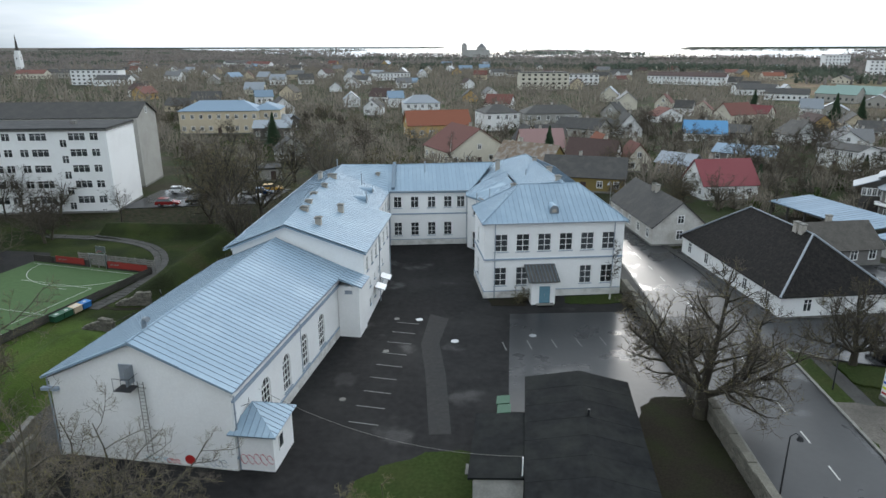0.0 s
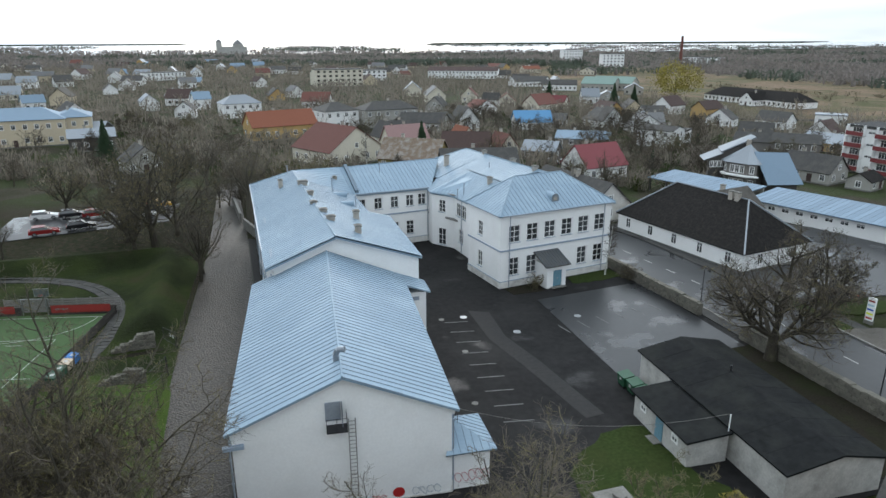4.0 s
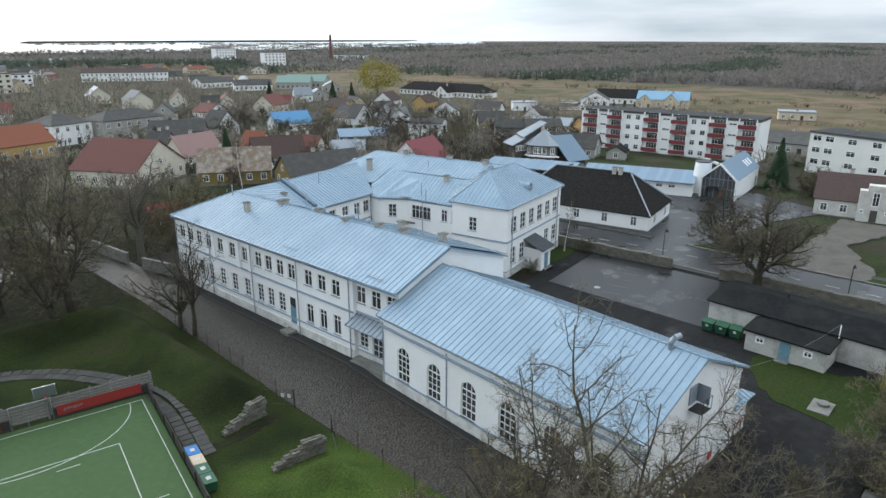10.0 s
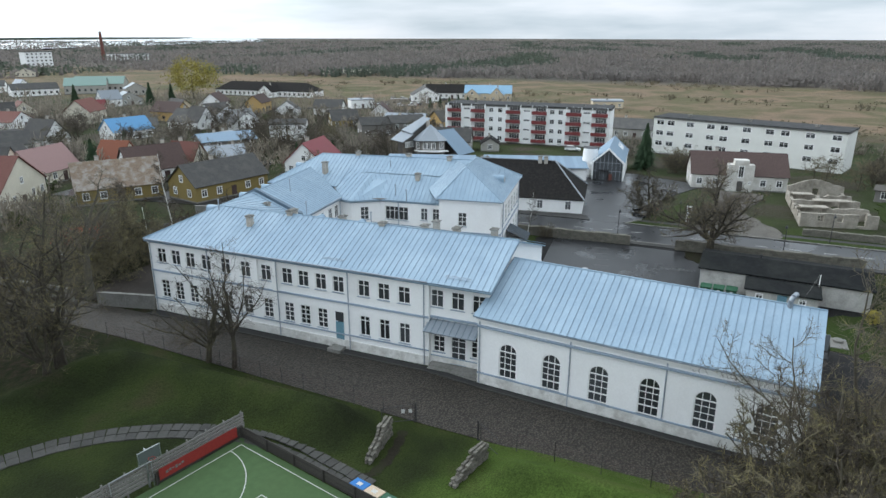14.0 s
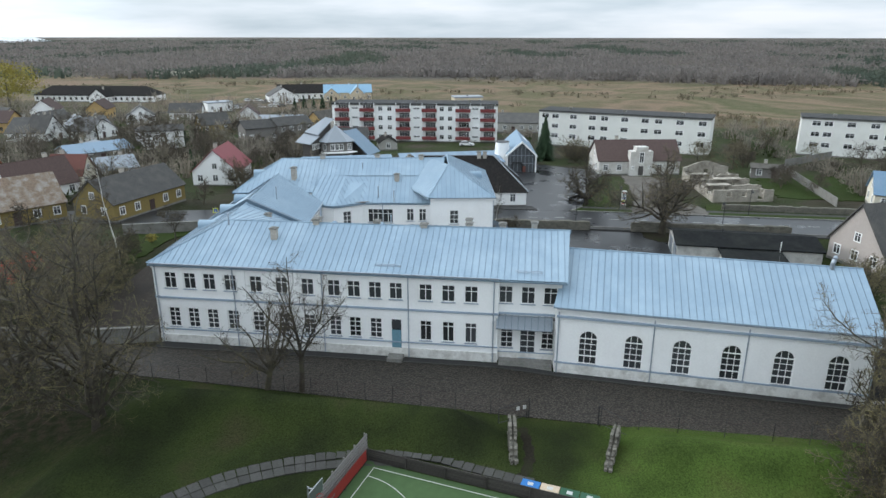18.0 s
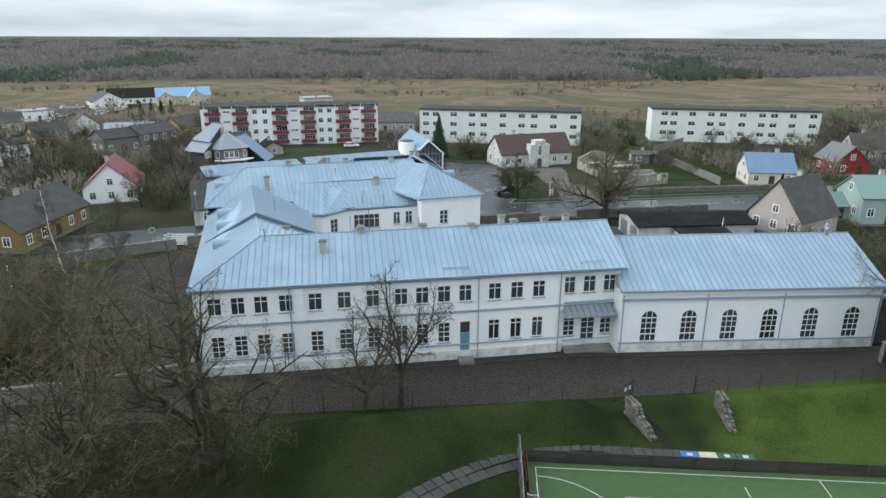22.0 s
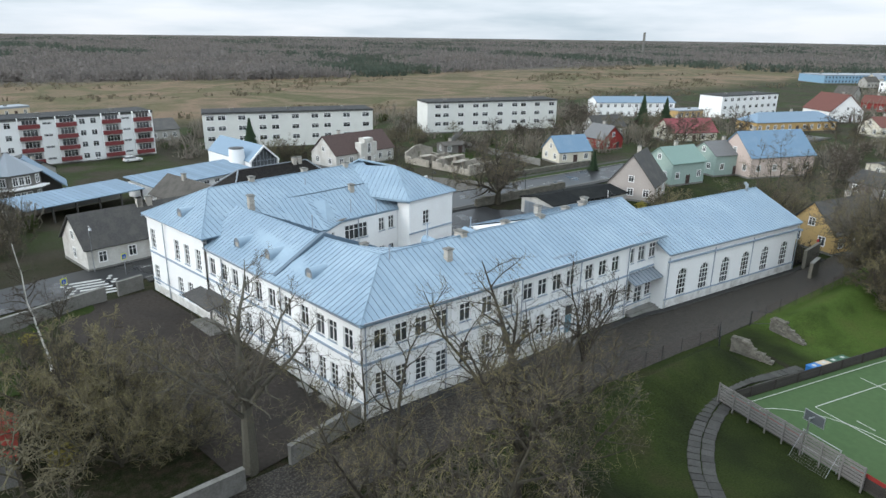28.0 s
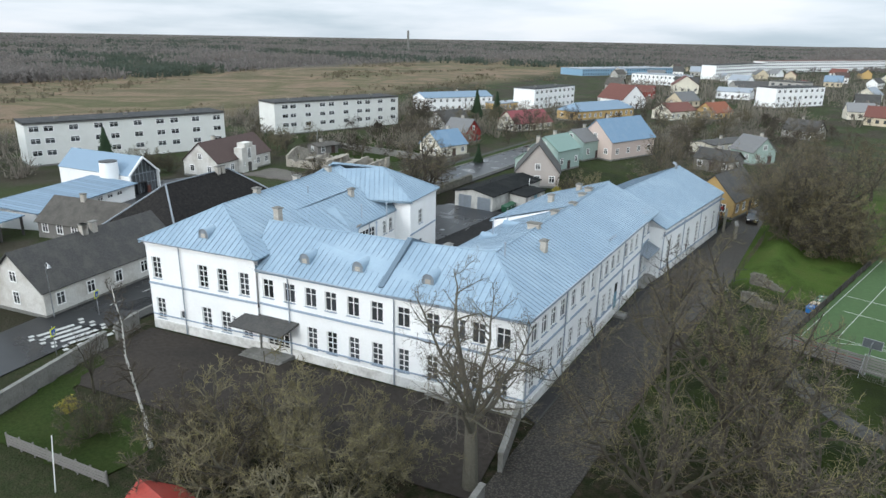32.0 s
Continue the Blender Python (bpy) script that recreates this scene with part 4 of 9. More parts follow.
part("ridge_cap", Shape().tube((-18.85, 63.6, 10.05), (-21.3, 37.25, 10.05), 0.08), "roofblue", hall, flat=True)
for a, b in ((HH, HD), (HE, HG)):
    strip_band(hall, a, b, -0.9, 0.95, 0.08, "plinth", "plinth")
    strip_band(hall, a, b, 0.95, 1.10, 0.10, "bandblue", "belt")
    strip_band(hall, a, b, 5.62, 5.8, 0.22, "bandblue", "belt")
    strip_band(hall, a, b, 6.2, 6.5, 0.2, "white", "cornice")
    strip_band(hall, a, b, 6.52, 6.64, 0.42, "pipe", "gutter", back=-0.3)
strip_band(hall, HD, HE, -0.9, 0.1, 0.05, "plinth", "plinth")
part("cornice_return", Shape().box(-28.9, -27.6, 38.0, 38.3, 5.55, 5.8), "bandblue", hall, flat=True)
for x, y in ((-26.75, 56.0), (-27.45, 48.2), (-26.0, 64.4), (-28.5, 38.3), (-12.8, 50.2), (-13.95, 37.2), (-11.4, 63.0)):
    pipe_run(hall, x, y, -0.6, 6.5)
# small stair block at the north-east of the hall
sb = Shape().prism([(-11.7, 60.6), (-9.4, 60.4), (-9.2, 63.4), (-11.4, 63.6)], -0.6, 5.75)
part("stair_block", sb, "white", hall, flat=True)
seamed_roof(hall, [(-9.0, 60.1, 5.8), (-8.75, 63.5, 5.8), (-11.2, 63.5, 6.74), (-11.45, 60.1, 6.74)])
part("vent_grille", Shape().box(-10.9, -10.1, 60.43, 60.5, 4.9, 5.3), "pipe", hall, flat=True)
# hatch with platform and ladder on the south gable
gm = seat((0.9959, -0.0908), (-22.4, 37.80, 0), (-0.0908, -0.9959))
part("roof_hatch", Shape().box(-0.05, 0.95, -0.08, 0.0, 6.75, 8.1, gm), "pipe", hall, flat=True)
hd = part("hatch_door", Shape().box(1.0, 1.05, -0.95, 0.0, 6.75, 8.1, gm), "zinc", hall, "open sheet-metal hatch door", flat=True)
part("hatch_platform", Shape().box(0.0, 1.3, -1.0, 0, 6.38, 6.44, gm), "darksteel", hall, flat=True)
for x, y in ((0.0, -1.0), (1.3, -1.0), (0.65, -1.0), (1.3, -0.5)):
    part("rail_post", Shape().tube(gm @ Vector((x, y, 6.4)), gm @ Vector((x, y, 7.4)), 0.02, n=5), "darksteel", hall, flat=True)
part("rail", Shape().tube(gm @ Vector((0, -1, 7.4)), gm @ Vector((1.3, -1, 7.4)), 0.02, n=5).tube(gm @ Vector((1.3, -1, 7.4)), gm @ Vector((1.3, 0, 7.4)), 0.02, n=5), "darksteel", hall, flat=True)
ld = Shape()
for x in (1.4, 1.85):
    ld.tube(gm @ Vector((x, -0.25, 1.0)), gm @ Vector((x, -0.25, 6.9)), 0.03)
for k in range(20):
    ld.tube(gm @ Vector((1.4, -0.25, 1.2 + 0.29 * k)), gm @ Vector((1.85, -0.25, 1.2 + 0.29 * k)), 0.018)
for k in range(4):
    ld.tube(gm @ Vector((1.85, -0.25, 1.5 + 1.6 * k)), gm @ Vector((1.85, 0, 1.5 + 1.6 * k)), 0.02)
part("ladder", ld, "concrete", hall, "pale steel wall ladder", flat=True)
# painted spots and scrawls near the ground
disc = Shape()
disc.slab([gm @ Vector((4.6 + 0.42 * math.cos(k * math.tau / 20), -0.005, 0.55 + 0.40 * math.sin(k * math.tau / 20))) for k in range(20)][::-1], (0.0, -0.01, 0))
part("red_disc", disc, "redpaint", hall, "round red paint spot", flat=True)


def scrawl(name, m, x0, z0, n, w, h, mat, parent, seed):
    """Loops of spray paint that cannot be read."""
    rr = random.Random(seed)
    sh = Shape()
    for k in range(n):
        cx, ph = x0 + w * k, rr.random()
        pts = [(cx + w * 0.5 * math.cos(a * 0.7 + ph), z0 + h * 0.5 * math.sin(a * 0.7) * (0.7 + 0.4 * rr.random())) for a in range(9)]
        for (xa, za), (xb, zb) in zip(pts, pts[1:]):
            sh.tube(m @ Vector((xa, -0.012, za)), m @ Vector((xb, -0.012, zb)), 0.022, n=4)
    return part(name, sh, mat, parent, flat=True)


scrawl("graffiti", gm, 5.8, 0.5, 4, 0.5, 0.7, "pipe", hall, 1)
scrawl("graffiti", gm, 1.2, 0.3, 5, 0.4, 0.5, "sprayblue", hall, 2)
scrawl("graffiti", gm, 2.9, 0.3, 3, 0.35, 0.4, "redpaint", hall, 3)
# lean-to beside the south gable
lt = [(-14.3, 37.25), (-11.3, 37.05), (-11.05, 40.9), (-13.8, 41.2)]
part("annex_wall", Shape().prism(lt, -0.6, 3.1), "white", hall, flat=True)
lq = [(-14.6, 36.8, 3.15), (-10.95, 36.6, 3.15), (-10.7, 41.2, 3.15), (-13.6, 41.5, 3.15)]
for k in range(3):
    seamed_roof(hall, [lq[k], lq[(k + 1) % 4], (-13.5, 39.3, 4.45)], 0.5)
scrawl("graffiti", seat((0.998, -0.06), (-14.1, 37.2, 0), (-0.06, -0.998)), 0.5, 1.0, 5, 0.5, 0.9, "sprayred", hall, 4)
lm = seat((0.065, 0.998), (-11.3, 37.05, 0), (0.998, -0.065))
part("annex_window", Shape().box(1.0, 1.8, -0.03, 0.0, 1.3, 2.4, lm), "pane", hall, flat=True)
part("annex_window_frame", Shape().box(0.95, 1.03, -0.06, 0.0, 1.25, 2.45, lm).box(1.77, 1.85, -0.06, 0, 1.25, 2.45, lm).box(0.95, 1.85, -0.06, 0, 2.37, 2.45, lm).box(0.95, 1.85, -0.06, 0, 1.2, 1.3, lm), "frame", hall, flat=True)
# bent vent pipe on the ridge
vp = Shape()
pv = [(-21.3, 39.9, 9.2), (-21.3, 39.9, 10.4), (-21.15, 39.75, 10.75), (-20.75, 39.5, 10.85)]
for a, b in zip(pv, pv[1:]):
    vp.tube(a, b, 0.2, n=12)
part("vent_cowl", vp, "zinc", hall, "bent galvanised vent pipe on the ridge", flat=True)
# bird-like antenna and worn patches
part("wall_bracket", Shape().tube((-13.95, 38.4, 4.6), (-13.3, 38.3, 4.9), 0.02).tube((-13.3, 38.3, 4.6), (-13.3, 38.3, 5.4), 0.02), "darksteel", hall, flat=True)


# ---- ground, roads, yard ----
def sheet(name, outline, z, mat, label, category, thick=0.05, kind="structure"):
    sh = Shape()
    sh.prism(outline, z - thick + min(fall(p[0]) for p in outline), [z + fall(p[0]) for p in outline])
    return solid(name, sh, mat, label, category, kind)


def rough(outline, step=0.8, amp=0.18, seed=1):
    """An outline with an uneven, grown-over edge."""
    g = random.Random(seed)
    out = []
    for a, b in zip(outline, outline[1:] + outline[:1]):
        a, b = Vector(a), Vector(b)
        n = max(1, int((b - a).length / step))
        for k in range(n):
            p = a.lerp(b, k / n)
            out.append((p.x + g.gauss(0, amp), p.y + g.gauss(0, amp)))
    return out


def fall(x):
    """The land falls gently towards the meadows in the east."""
    return -0.025 * (min(max(x, 35.0), 147.0) - 35.0)


def bank(x, y):
    """Height of the ground: low grassy banks west of the lane, level elsewhere."""
    h = fall(x)
    if -60 < x < -33 and 20 < y < 112:
        g = math.exp(-((x + 37.0) / (1.7 if x > -37.0 else 2.6)) ** 2)
        h += 2.2 * g * (1 / (1 + math.exp(-(y - 71.0) * 1.6))) * (1 / (1 + math.exp((y - 99) * 0.9)))
        g3 = math.exp(-((y - 98.6) / 2.2) ** 2)
        h += 1.9 * g3 / (1 + math.exp((x + 38.5) * 1.2))
        g2 = math.exp(-((x + 38.6) / 2.4) ** 2)
        h += 1.9 * g2 / (1 + math.exp((y - 58.5) * 1.6))
    return h


gs = Shape()
xs = [-4900, -2500, -1000, -400, -150, -80] + [-62 + 1.0 * k for k in range(31)] + [-20, 0, 20, 35, 147, 160, 400, 1000, 2500, 4900]
ys = [-4900, -2500, -1000, -400, -150, -40, 10] + [20 + 1.5 * k for k in range(63)] + [125, 150, 200, 400, 1000, 2500, 4900]
idx = {}
for i, x in enumerate(xs):
    for j, y in enumerate(ys):
        idx[i, j] = len(gs.v)
        gs.v.append((x, y, -0.12 + bank(x, y)))
for i in range(len(xs) - 1):
    for j in range(len(ys) - 1):
        gs.f.append((idx[i, j], idx[i + 1, j], idx[i + 1, j + 1], idx[i, j + 1]))
        gs.s.append(0)


def ground_material():
    """Lawn and garden soil in the town, straw-coloured meadow to the east, brown woods beyond."""
    m = bpy.data.materials.new("ground")
    m.use_nodes = True
    n, l = m.node_tree.nodes, m.node_tree.links
    b = n["Principled BSDF"]
    b.inputs["Roughness"].default_value = 0.95
    b.inputs["Specular IOR Level"].default_value = 0.06
    geo = n.new("ShaderNodeNewGeometry")

    def noise_tex(scale, detail=6.0):
        t = n.new("ShaderNodeTexNoise")
        t.inputs["Scale"].default_value, t.inputs["Detail"].default_value = scale, detail
        l.new(geo.outputs["Position"], t.inputs["Vector"])
        return t.outputs["Fac"]

    def ramp(fac, stops):
        r = n.new("ShaderNodeValToRGB")
        e = r.color_ramp.elements
        while len(e) < len(stops):
            e.new(0.5)
        for k, (pos, c) in enumerate(stops):
            e[k].position, e[k].color = pos, (*c, 1)
        l.new(fac, r.inputs["Fac"])
        return r.outputs["Color"]

    def mix(f, a, c):
        q = n.new("ShaderNodeMix")
        q.data_type = "RGBA"
        l.new(f, q.inputs["Factor"])
        l.new(a, q.inputs[6])
        l.new(c, q.inputs[7])
        return q.outputs[2]

    sep = n.new("ShaderNodeSeparateXYZ")
    l.new(geo.outputs["Position"], sep.inputs[0])
    lawn = ramp(noise_tex(0.16, 10), [(0.3, (0.011, 0.014, 0.006)), (0.45, (0.017, 0.023, 0.008)), (0.58, (0.025, 0.034, 0.010)), (0.74, (0.033, 0.031, 0.015))])
    # soil and meadow colours hold some haze: paler and greyer than bare ground
    soil = ramp(noise_tex(0.05, 8), [(0.3, (0.026, 0.030, 0.015)), (0.45, (0.048, 0.042, 0.031)), (0.53, (0.034, 0.042, 0.019)), (0.6, (0.038, 0.048, 0.021)), (0.7, (0.060, 0.051, 0.040))])
    mead = ramp(noise_tex(0.012, 8), [(0.30, (0.068, 0.068, 0.036)), (0.40, (0.110, 0.093, 0.058)), (0.47, (0.170, 0.122, 0.085)), (0.53, (0.092, 0.087, 0.048)), (0.58, (0.150, 0.114, 0.077)), (0.64, (0.076, 0.079, 0.040)), (0.72, (0.120, 0.098, 0.062))])
    wood = ramp(noise_tex(0.004, 8), [(0.35, (0.062, 0.062, 0.052)), (0.5, (0.084, 0.075, 0.065)), (0.66, (0.112, 0.096, 0.078))])

    def step(sock, lo, hi):
        r = n.new("ShaderNodeMapRange")
        r.inputs[1].default_value, r.inputs[2].default_value = lo, hi
        l.new(sock, r.inputs[0])
        return r.outputs[0]

    ln = n.new("ShaderNodeVectorMath")
    ln.operation = "DISTANCE"
    l.new(geo.outputs["Position"], ln.inputs[0])
    ln.inputs[1].default_value = (-30, 60, 0)
    wob = n.new("ShaderNodeMath")
    wob.operation = "MULTIPLY_ADD"
    l.new(noise_tex(0.01), wob.inputs[0])
    wob.inputs[1].default_value = 120.0
    l.new(ln.outputs["Value"], wob.inputs[2])
    litter = ramp(noise_tex(1.3, 8), [(0.35, (0.012, 0.016, 0.006)), (0.5, (0.021, 0.021, 0.011)), (0.66, (0.035, 0.027, 0.019))])
    ly = n.new("ShaderNodeMath")
    ly.operation = "MULTIPLY_ADD"
    l.new(noise_tex(0.13, 5), ly.inputs[0])
    ly.inputs[1].default_value = 26.0
    l.new(sep.outputs["Y"], ly.inputs[2])
    lawn = mix(step(ly.outputs[0], 113, 119), lawn, litter)
    fresh = ramp(noise_tex(0.22, 10), [(0.3, (0.028, 0.044, 0.010)), (0.5, (0.047, 0.075, 0.016)), (0.7, (0.058, 0.072, 0.020))])
    fy = n.new("ShaderNodeMath")
    fy.operation = "MULTIPLY_ADD"
    l.new(noise_tex(0.2, 4), fy.inputs[0])
    fy.inputs[1].default_value = 14.0
    l.new(sep.outputs["Y"], fy.inputs[2])
    side = n.new("ShaderNodeMath")
    side.operation = "MULTIPLY"
    l.new(step(fy.outputs[0], 71, 65), side.inputs[0])
    l.new(step(sep.outputs["X"], -30.0, -33.0), side.inputs[1])
    lawn = mix(side.outputs[0], lawn, fresh)
    c = mix(step(ln.outputs["Value"], 60, 95), lawn, soil)
    wx = n.new("ShaderNodeMath")
    wx.operation = "MULTIPLY_ADD"
    l.new(noise_tex(0.008), wx.inputs[0])
    wx.inputs[1].default_value = 90.0
    l.new(sep.outputs["X"], wx.inputs[2])
    c = mix(step(wx.outputs[0], 225, 255), c, mead)
    c = mix(step(wx.outputs[0], 450, 490), c, wood)
    c = mix(step(wob.outputs[0], 900, 1100), c, wood)
    fine = n.new("ShaderNodeMapRange")
    fine.inputs[1].default_value, fine.inputs[2].default_value, fine.inputs[3].default_value, fine.inputs[4].default_value = 0.3, 0.7, 0.62, 1.4
    l.new(noise_tex(8.0, 9), fine.inputs[0])
    gm = n.new("ShaderNodeMix")
    gm.data_type, gm.blend_type = "RGBA", "MULTIPLY"
    gm.inputs["Factor"].default_value = 1.0
    l.new(c, gm.inputs[6])
    l.new(fine.outputs[0], gm.inputs[7])
    l.new(gm.outputs[2], b.inputs["Base Color"])
    bp = n.new("ShaderNodeBump")
    bp.inputs["Strength"].default_value, bp.inputs["Distance"].default_value = 0.9, 0.16
    l.new(noise_tex(4.0, 8), bp.inputs["Height"])
    l.new(bp.outputs["Normal"], b.inputs["Normal"])
    MATS["ground"] = m


ground_material()
gob = solid("ground", gs, "ground", "grassy and earthy level ground of a small town", "ground", "structure")
for poly in gob.data.polygons:
    poly.use_smooth = True

sheet("yard_asphalt", [(-28.0, 28.0), (24.3, 28.0), (23.3, 50), (21.5, 76.0), (9, 74.5), (1.5, 97), (-12, 95), (-13.5, 62), (-15, 40), (-28, 40)], 0.0, "asphalt", "dark worn asphalt of the school yard, wet in places", "asphalt")
sheet("parking_asphalt", [(6.0, 46.5), (21.8, 46.0), (21.9, 69.5), (6.7, 67.8)], 0.012, "roadgrey", "smoother damp asphalt of the parking area", "asphalt", 0.02)
sheet("patched_strip", [(-0.5, 42.6), (1.3, 42.8), (0.2, 52.9), (-0.9, 59.5), (-0.3, 66.0), (-2.5, 67.2), (-2.8, 59.3), (-1.7, 52.5)], 0.008, "paleasphalt", "pale patched strip across the yard", "asphalt", 0.02)
sheet("yard_lawn", rough([(-7.6, 28.5), (5.8, 28.5), (3.4, 34.0), (3.2, 40.6), (-0.5, 40.2), (-4.6, 37.2)]), 0.05, "grass", "small lawn beside the garages", "lawn", 0.08)
sheet("front_lawn", rough([(13.2, 71.4), (21.0, 71.8), (20.7, 75.0), (13.6, 73.8)]), 0.05, "grass", "strip of grass before the school front", "lawn", 0.08)
sheet("front_bed", [(4.6, 70.2), (8.7, 70.3), (9.0, 73.0), (4.2, 72.3)], 0.05, "soil", "earth bed with bare shrubs by the wall", "flower bed", 0.08)
sheet("wall_strip_lawn", rough([(16.0, 27.0), (23.0, 27.0), (22.4, 50.0), (18.5, 49.6), (16.0, 44.0)]), 0.04, "soil", "mossy earth strip between garages and wall", "lawn", 0.06)
sheet("cobbled_lane", [(-34.6, 10.0), (-29.6, 10.0), (-29.2, 38.0), (-26.8, 64.0), (-25.9, 70.0), (-26.4, 105.0), (-27.6, 150.0), (-31.6, 150.0), (-32.2, 101.0), (-34.0, 68.0), (-35.0, 41.0)], -0.06, "cobble", "old cobbled lane along the school", "lane")
sheet("lane_edge", [(-29.6, 30.0), (-28.5, 30.0), (-28.5, 38.0), (-26.05, 64.5), (-25.1, 70.0), (-25.15, 104.5), (-26.4, 105.0), (-25.9, 70.0), (-26.8, 64.0), (-29.2, 38.0)], 0.02, "paleasphalt", "dark asphalt strip along the foot of the wall", "pavement", 0.1)
sheet("north_yard", [(-24.6, 105.0), (15.0, 110.5), (13.5, 122.0), (-26.5, 116.0)], 0.0, "yardearth", "dark brown trodden yard before the north front", "asphalt")
# street along the east side and its branch to the north
ST = [(24.9, -100.0), (33.8, -100.0), (34.2, 62.0), (33.0, 85.0), (28.0, 112.0), (24.8, 130.0), (18.0, 170.0), (9.5, 169.0), (16.5, 128.0), (19.5, 110.0), (23.2, 86.0), (24.2, 62.0)]
sheet("street", ST, 0.0, "roadgrey", "wet grey asphalt street with white dashes", "road", 0.06)
sheet("pavement_west", [(23.25, -100.0), (24.9, -100.0), (24.2, 62.0), (23.2, 86.0), (19.5, 110.0), (17.9, 110.0), (21.5, 85.0), (22.7, 62.0)], 0.12, "pavement", "narrow pavement beside the stone wall", "pavement", 0.2)
sheet("pavement_by_house", [(34.0, 66.5), (36.6, 67.5), (34.2, 82.0), (32.3, 94.0), (29.6, 110.0), (28.0, 112.0), (33.0, 85.0)], 0.10, "pavement", "narrow grey pavement along the old houses", "pavement", 0.2)
sheet("verge_east", [(33.9, -100.0), (36.0, -100.0), (36.2, 58.8), (34.3, 60.3)], 0.12, "grass", "grass verge beside the street", "verge", 0.2)
sheet("footpath_east", [(36.0, -100.0), (37.6, -100.0), (37.8, 58.0), (36.2, 58.6)], 0.10, "pavement", "grey footpath behind the verge", "pavement", 0.2)
sheet("lawn_east", rough([(37.7, 10.0), (43.0, 10.0), (42.5, 35.5), (37.8, 36.5)]), 0.12, "grass", "strip of grass with a tree", "lawn", 0.2)
sheet("lawn_by_cottage", rough([(37.8, 53.4), (48.0, 51.8), (56.0, 52.4), (43.0, 57.0), (38.0, 57.3)]), 0.10, "grass", "grass round a bare tree beside the car park", "lawn", 0.2)
sheet("gravel_yard", rough([(34.2, 36.5), (40.0, 36.8), (52.0, 42.5), (66.7, 38.5), (71.0, 38.5), (71.0, 47.5), (47.0, 47.5), (36.0, 49.5), (34.3, 49.5)], 1.2, 0.25), 0.13, "gravel", "worn gravel forecourt between street and cottage", "forecourt", 0.2)
sheet("garden_lawn", rough([(52.0, 19.0), (50.5, -6.0), (78.0, -10.0), (80.0, 16.0), (62.0, 19.5)], 1.5, 0.4), 0.03, "grass", "mown green garden lawn behind the concrete fence", "lawn", 0.1)
sheet("car_park", [(34.2, 61.2), (38.0, 58.6), (42.0, 57.7), (60.0, 56.0), (76.0, 50.0), (84.0, 66.0), (80.0, 80.0), (68.0, 84.0), (61.0, 92.0), (50.0, 97.0), (36.0, 96.5), (31.4, 94.0), (32.9, 85.0), (33.9, 66.0)], 0.015, "roadgrey", "asphalt car park before the shop", "car park", 0.06)
for nm, a, b in (("kerb", (33.85, -100), (34.3, 60.5)), ("kerb", (24.9, -100), (24.2, 62)), ("kerb", (24.2, 62), (23.2, 86)), ("kerb", (23.2, 86), (19.5, 110)), ("kerb", (34.3, 60.5), (37.8, 58.3))):
    d = (Vector(b) - Vector(a)).normalized()
    o = Vector((-d.y, d.x)) * 0.13
    solid(nm, Shape().prism([(a[0] - o.x, a[1] - o.y), (b[0] - o.x, b[1] - o.y), (b[0] + o.x, b[1] + o.y), (a[0] + o.x, a[1] + o.y)], -0.05, 0.14), "concrete", "pale concrete kerb along the street", "kerb", "structure")
lk = [(-29.2, 38.0), (-26.8, 64.0), (-25.9, 70.0), (-26.4, 105.0)]
for a, b in zip(lk, lk[1:]):
    solid("lane_kerb", Shape().prism([(a[0] - 0.1, a[1]), (a[0] + 0.06, a[1]), (b[0] + 0.06, b[1]), (b[0] - 0.1, b[1])], -0.1, 0.03), "darkslab", "narrow worn kerb between cobbles and asphalt strip", "kerb", "structure")
sheet("paved_pad", [(-61.7, 87.0), (-58.9, 82.9), (-61.6, 76.2), (-63.5, 74.0), (-82.0, 78.0), (-80.0, 88.5)], 0.02, "asphalt", "dark asphalt pad beyond the pitch boards", "asphalt", 0.06)
# trodden earth from the gate down to the slab path
trod = [(-35.6, 67.3), (-37.2, 66.9), (-39.4, 66.6), (-41.2, 66.8), (-42.6, 67.6)]
ts = Shape()
for k in range(len(trod) * 4 - 4):
    i, f = divmod(k, 4)
    p, r = Vector(trod[i]).lerp(Vector(trod[i + 1]), f / 4), Vector(trod[i]).lerp(Vector(trod[i + 1]), (f + 1) / 4)
    o = (r - p).normalized().orthogonal() * (0.38 + 0.12 * math.sin(k * 2.3))
    o2 = (r - p).normalized().orthogonal() * (0.38 + 0.12 * math.sin((k + 1) * 2.3))
    ts.slab([(c.x, c.y, bank(c.x, c.y) - 0.095) for c in (p - o, r - o2, r + o2, p + o)], (0, 0, -0.1))
solid("trodden_path", ts, "soil", "worn earth path from the gate through the bank", "footpath", "structure")
# painted marks


def mark(x, y, rz, w, h, z=0.022, group="road marks", name="road_mark", label="worn white painted mark on the asphalt", mat="paint"):
    m = pose(x, y, 0, 0, 0, rz)
    return solid(name, Shape().box(-w / 2, w / 2, -h / 2, h / 2, z - 0.012, z, m), mat, label, "road marking", "structure", group)


for k in range(44):
    yy = -89.2 + 4.6 * k
    xx = 29.5 if yy < 62 else 29.5 - 0.115 * (yy - 62)
    mark(xx, yy, 0 if yy < 62 else 7, 0.13, 1.7)
for k in range(9):
    mark(-6.05 + 0.156 * k, 43.9 + 2.57 * k, -9, 2.6, 0.10, 0.012, mat="wornpaint")
for k in range(6):
    mark(5.9 + 2.6 * k, 59.2 + 0.48 * k, 11, 0.10, 2.1, 0.03, mat="wornpaint")
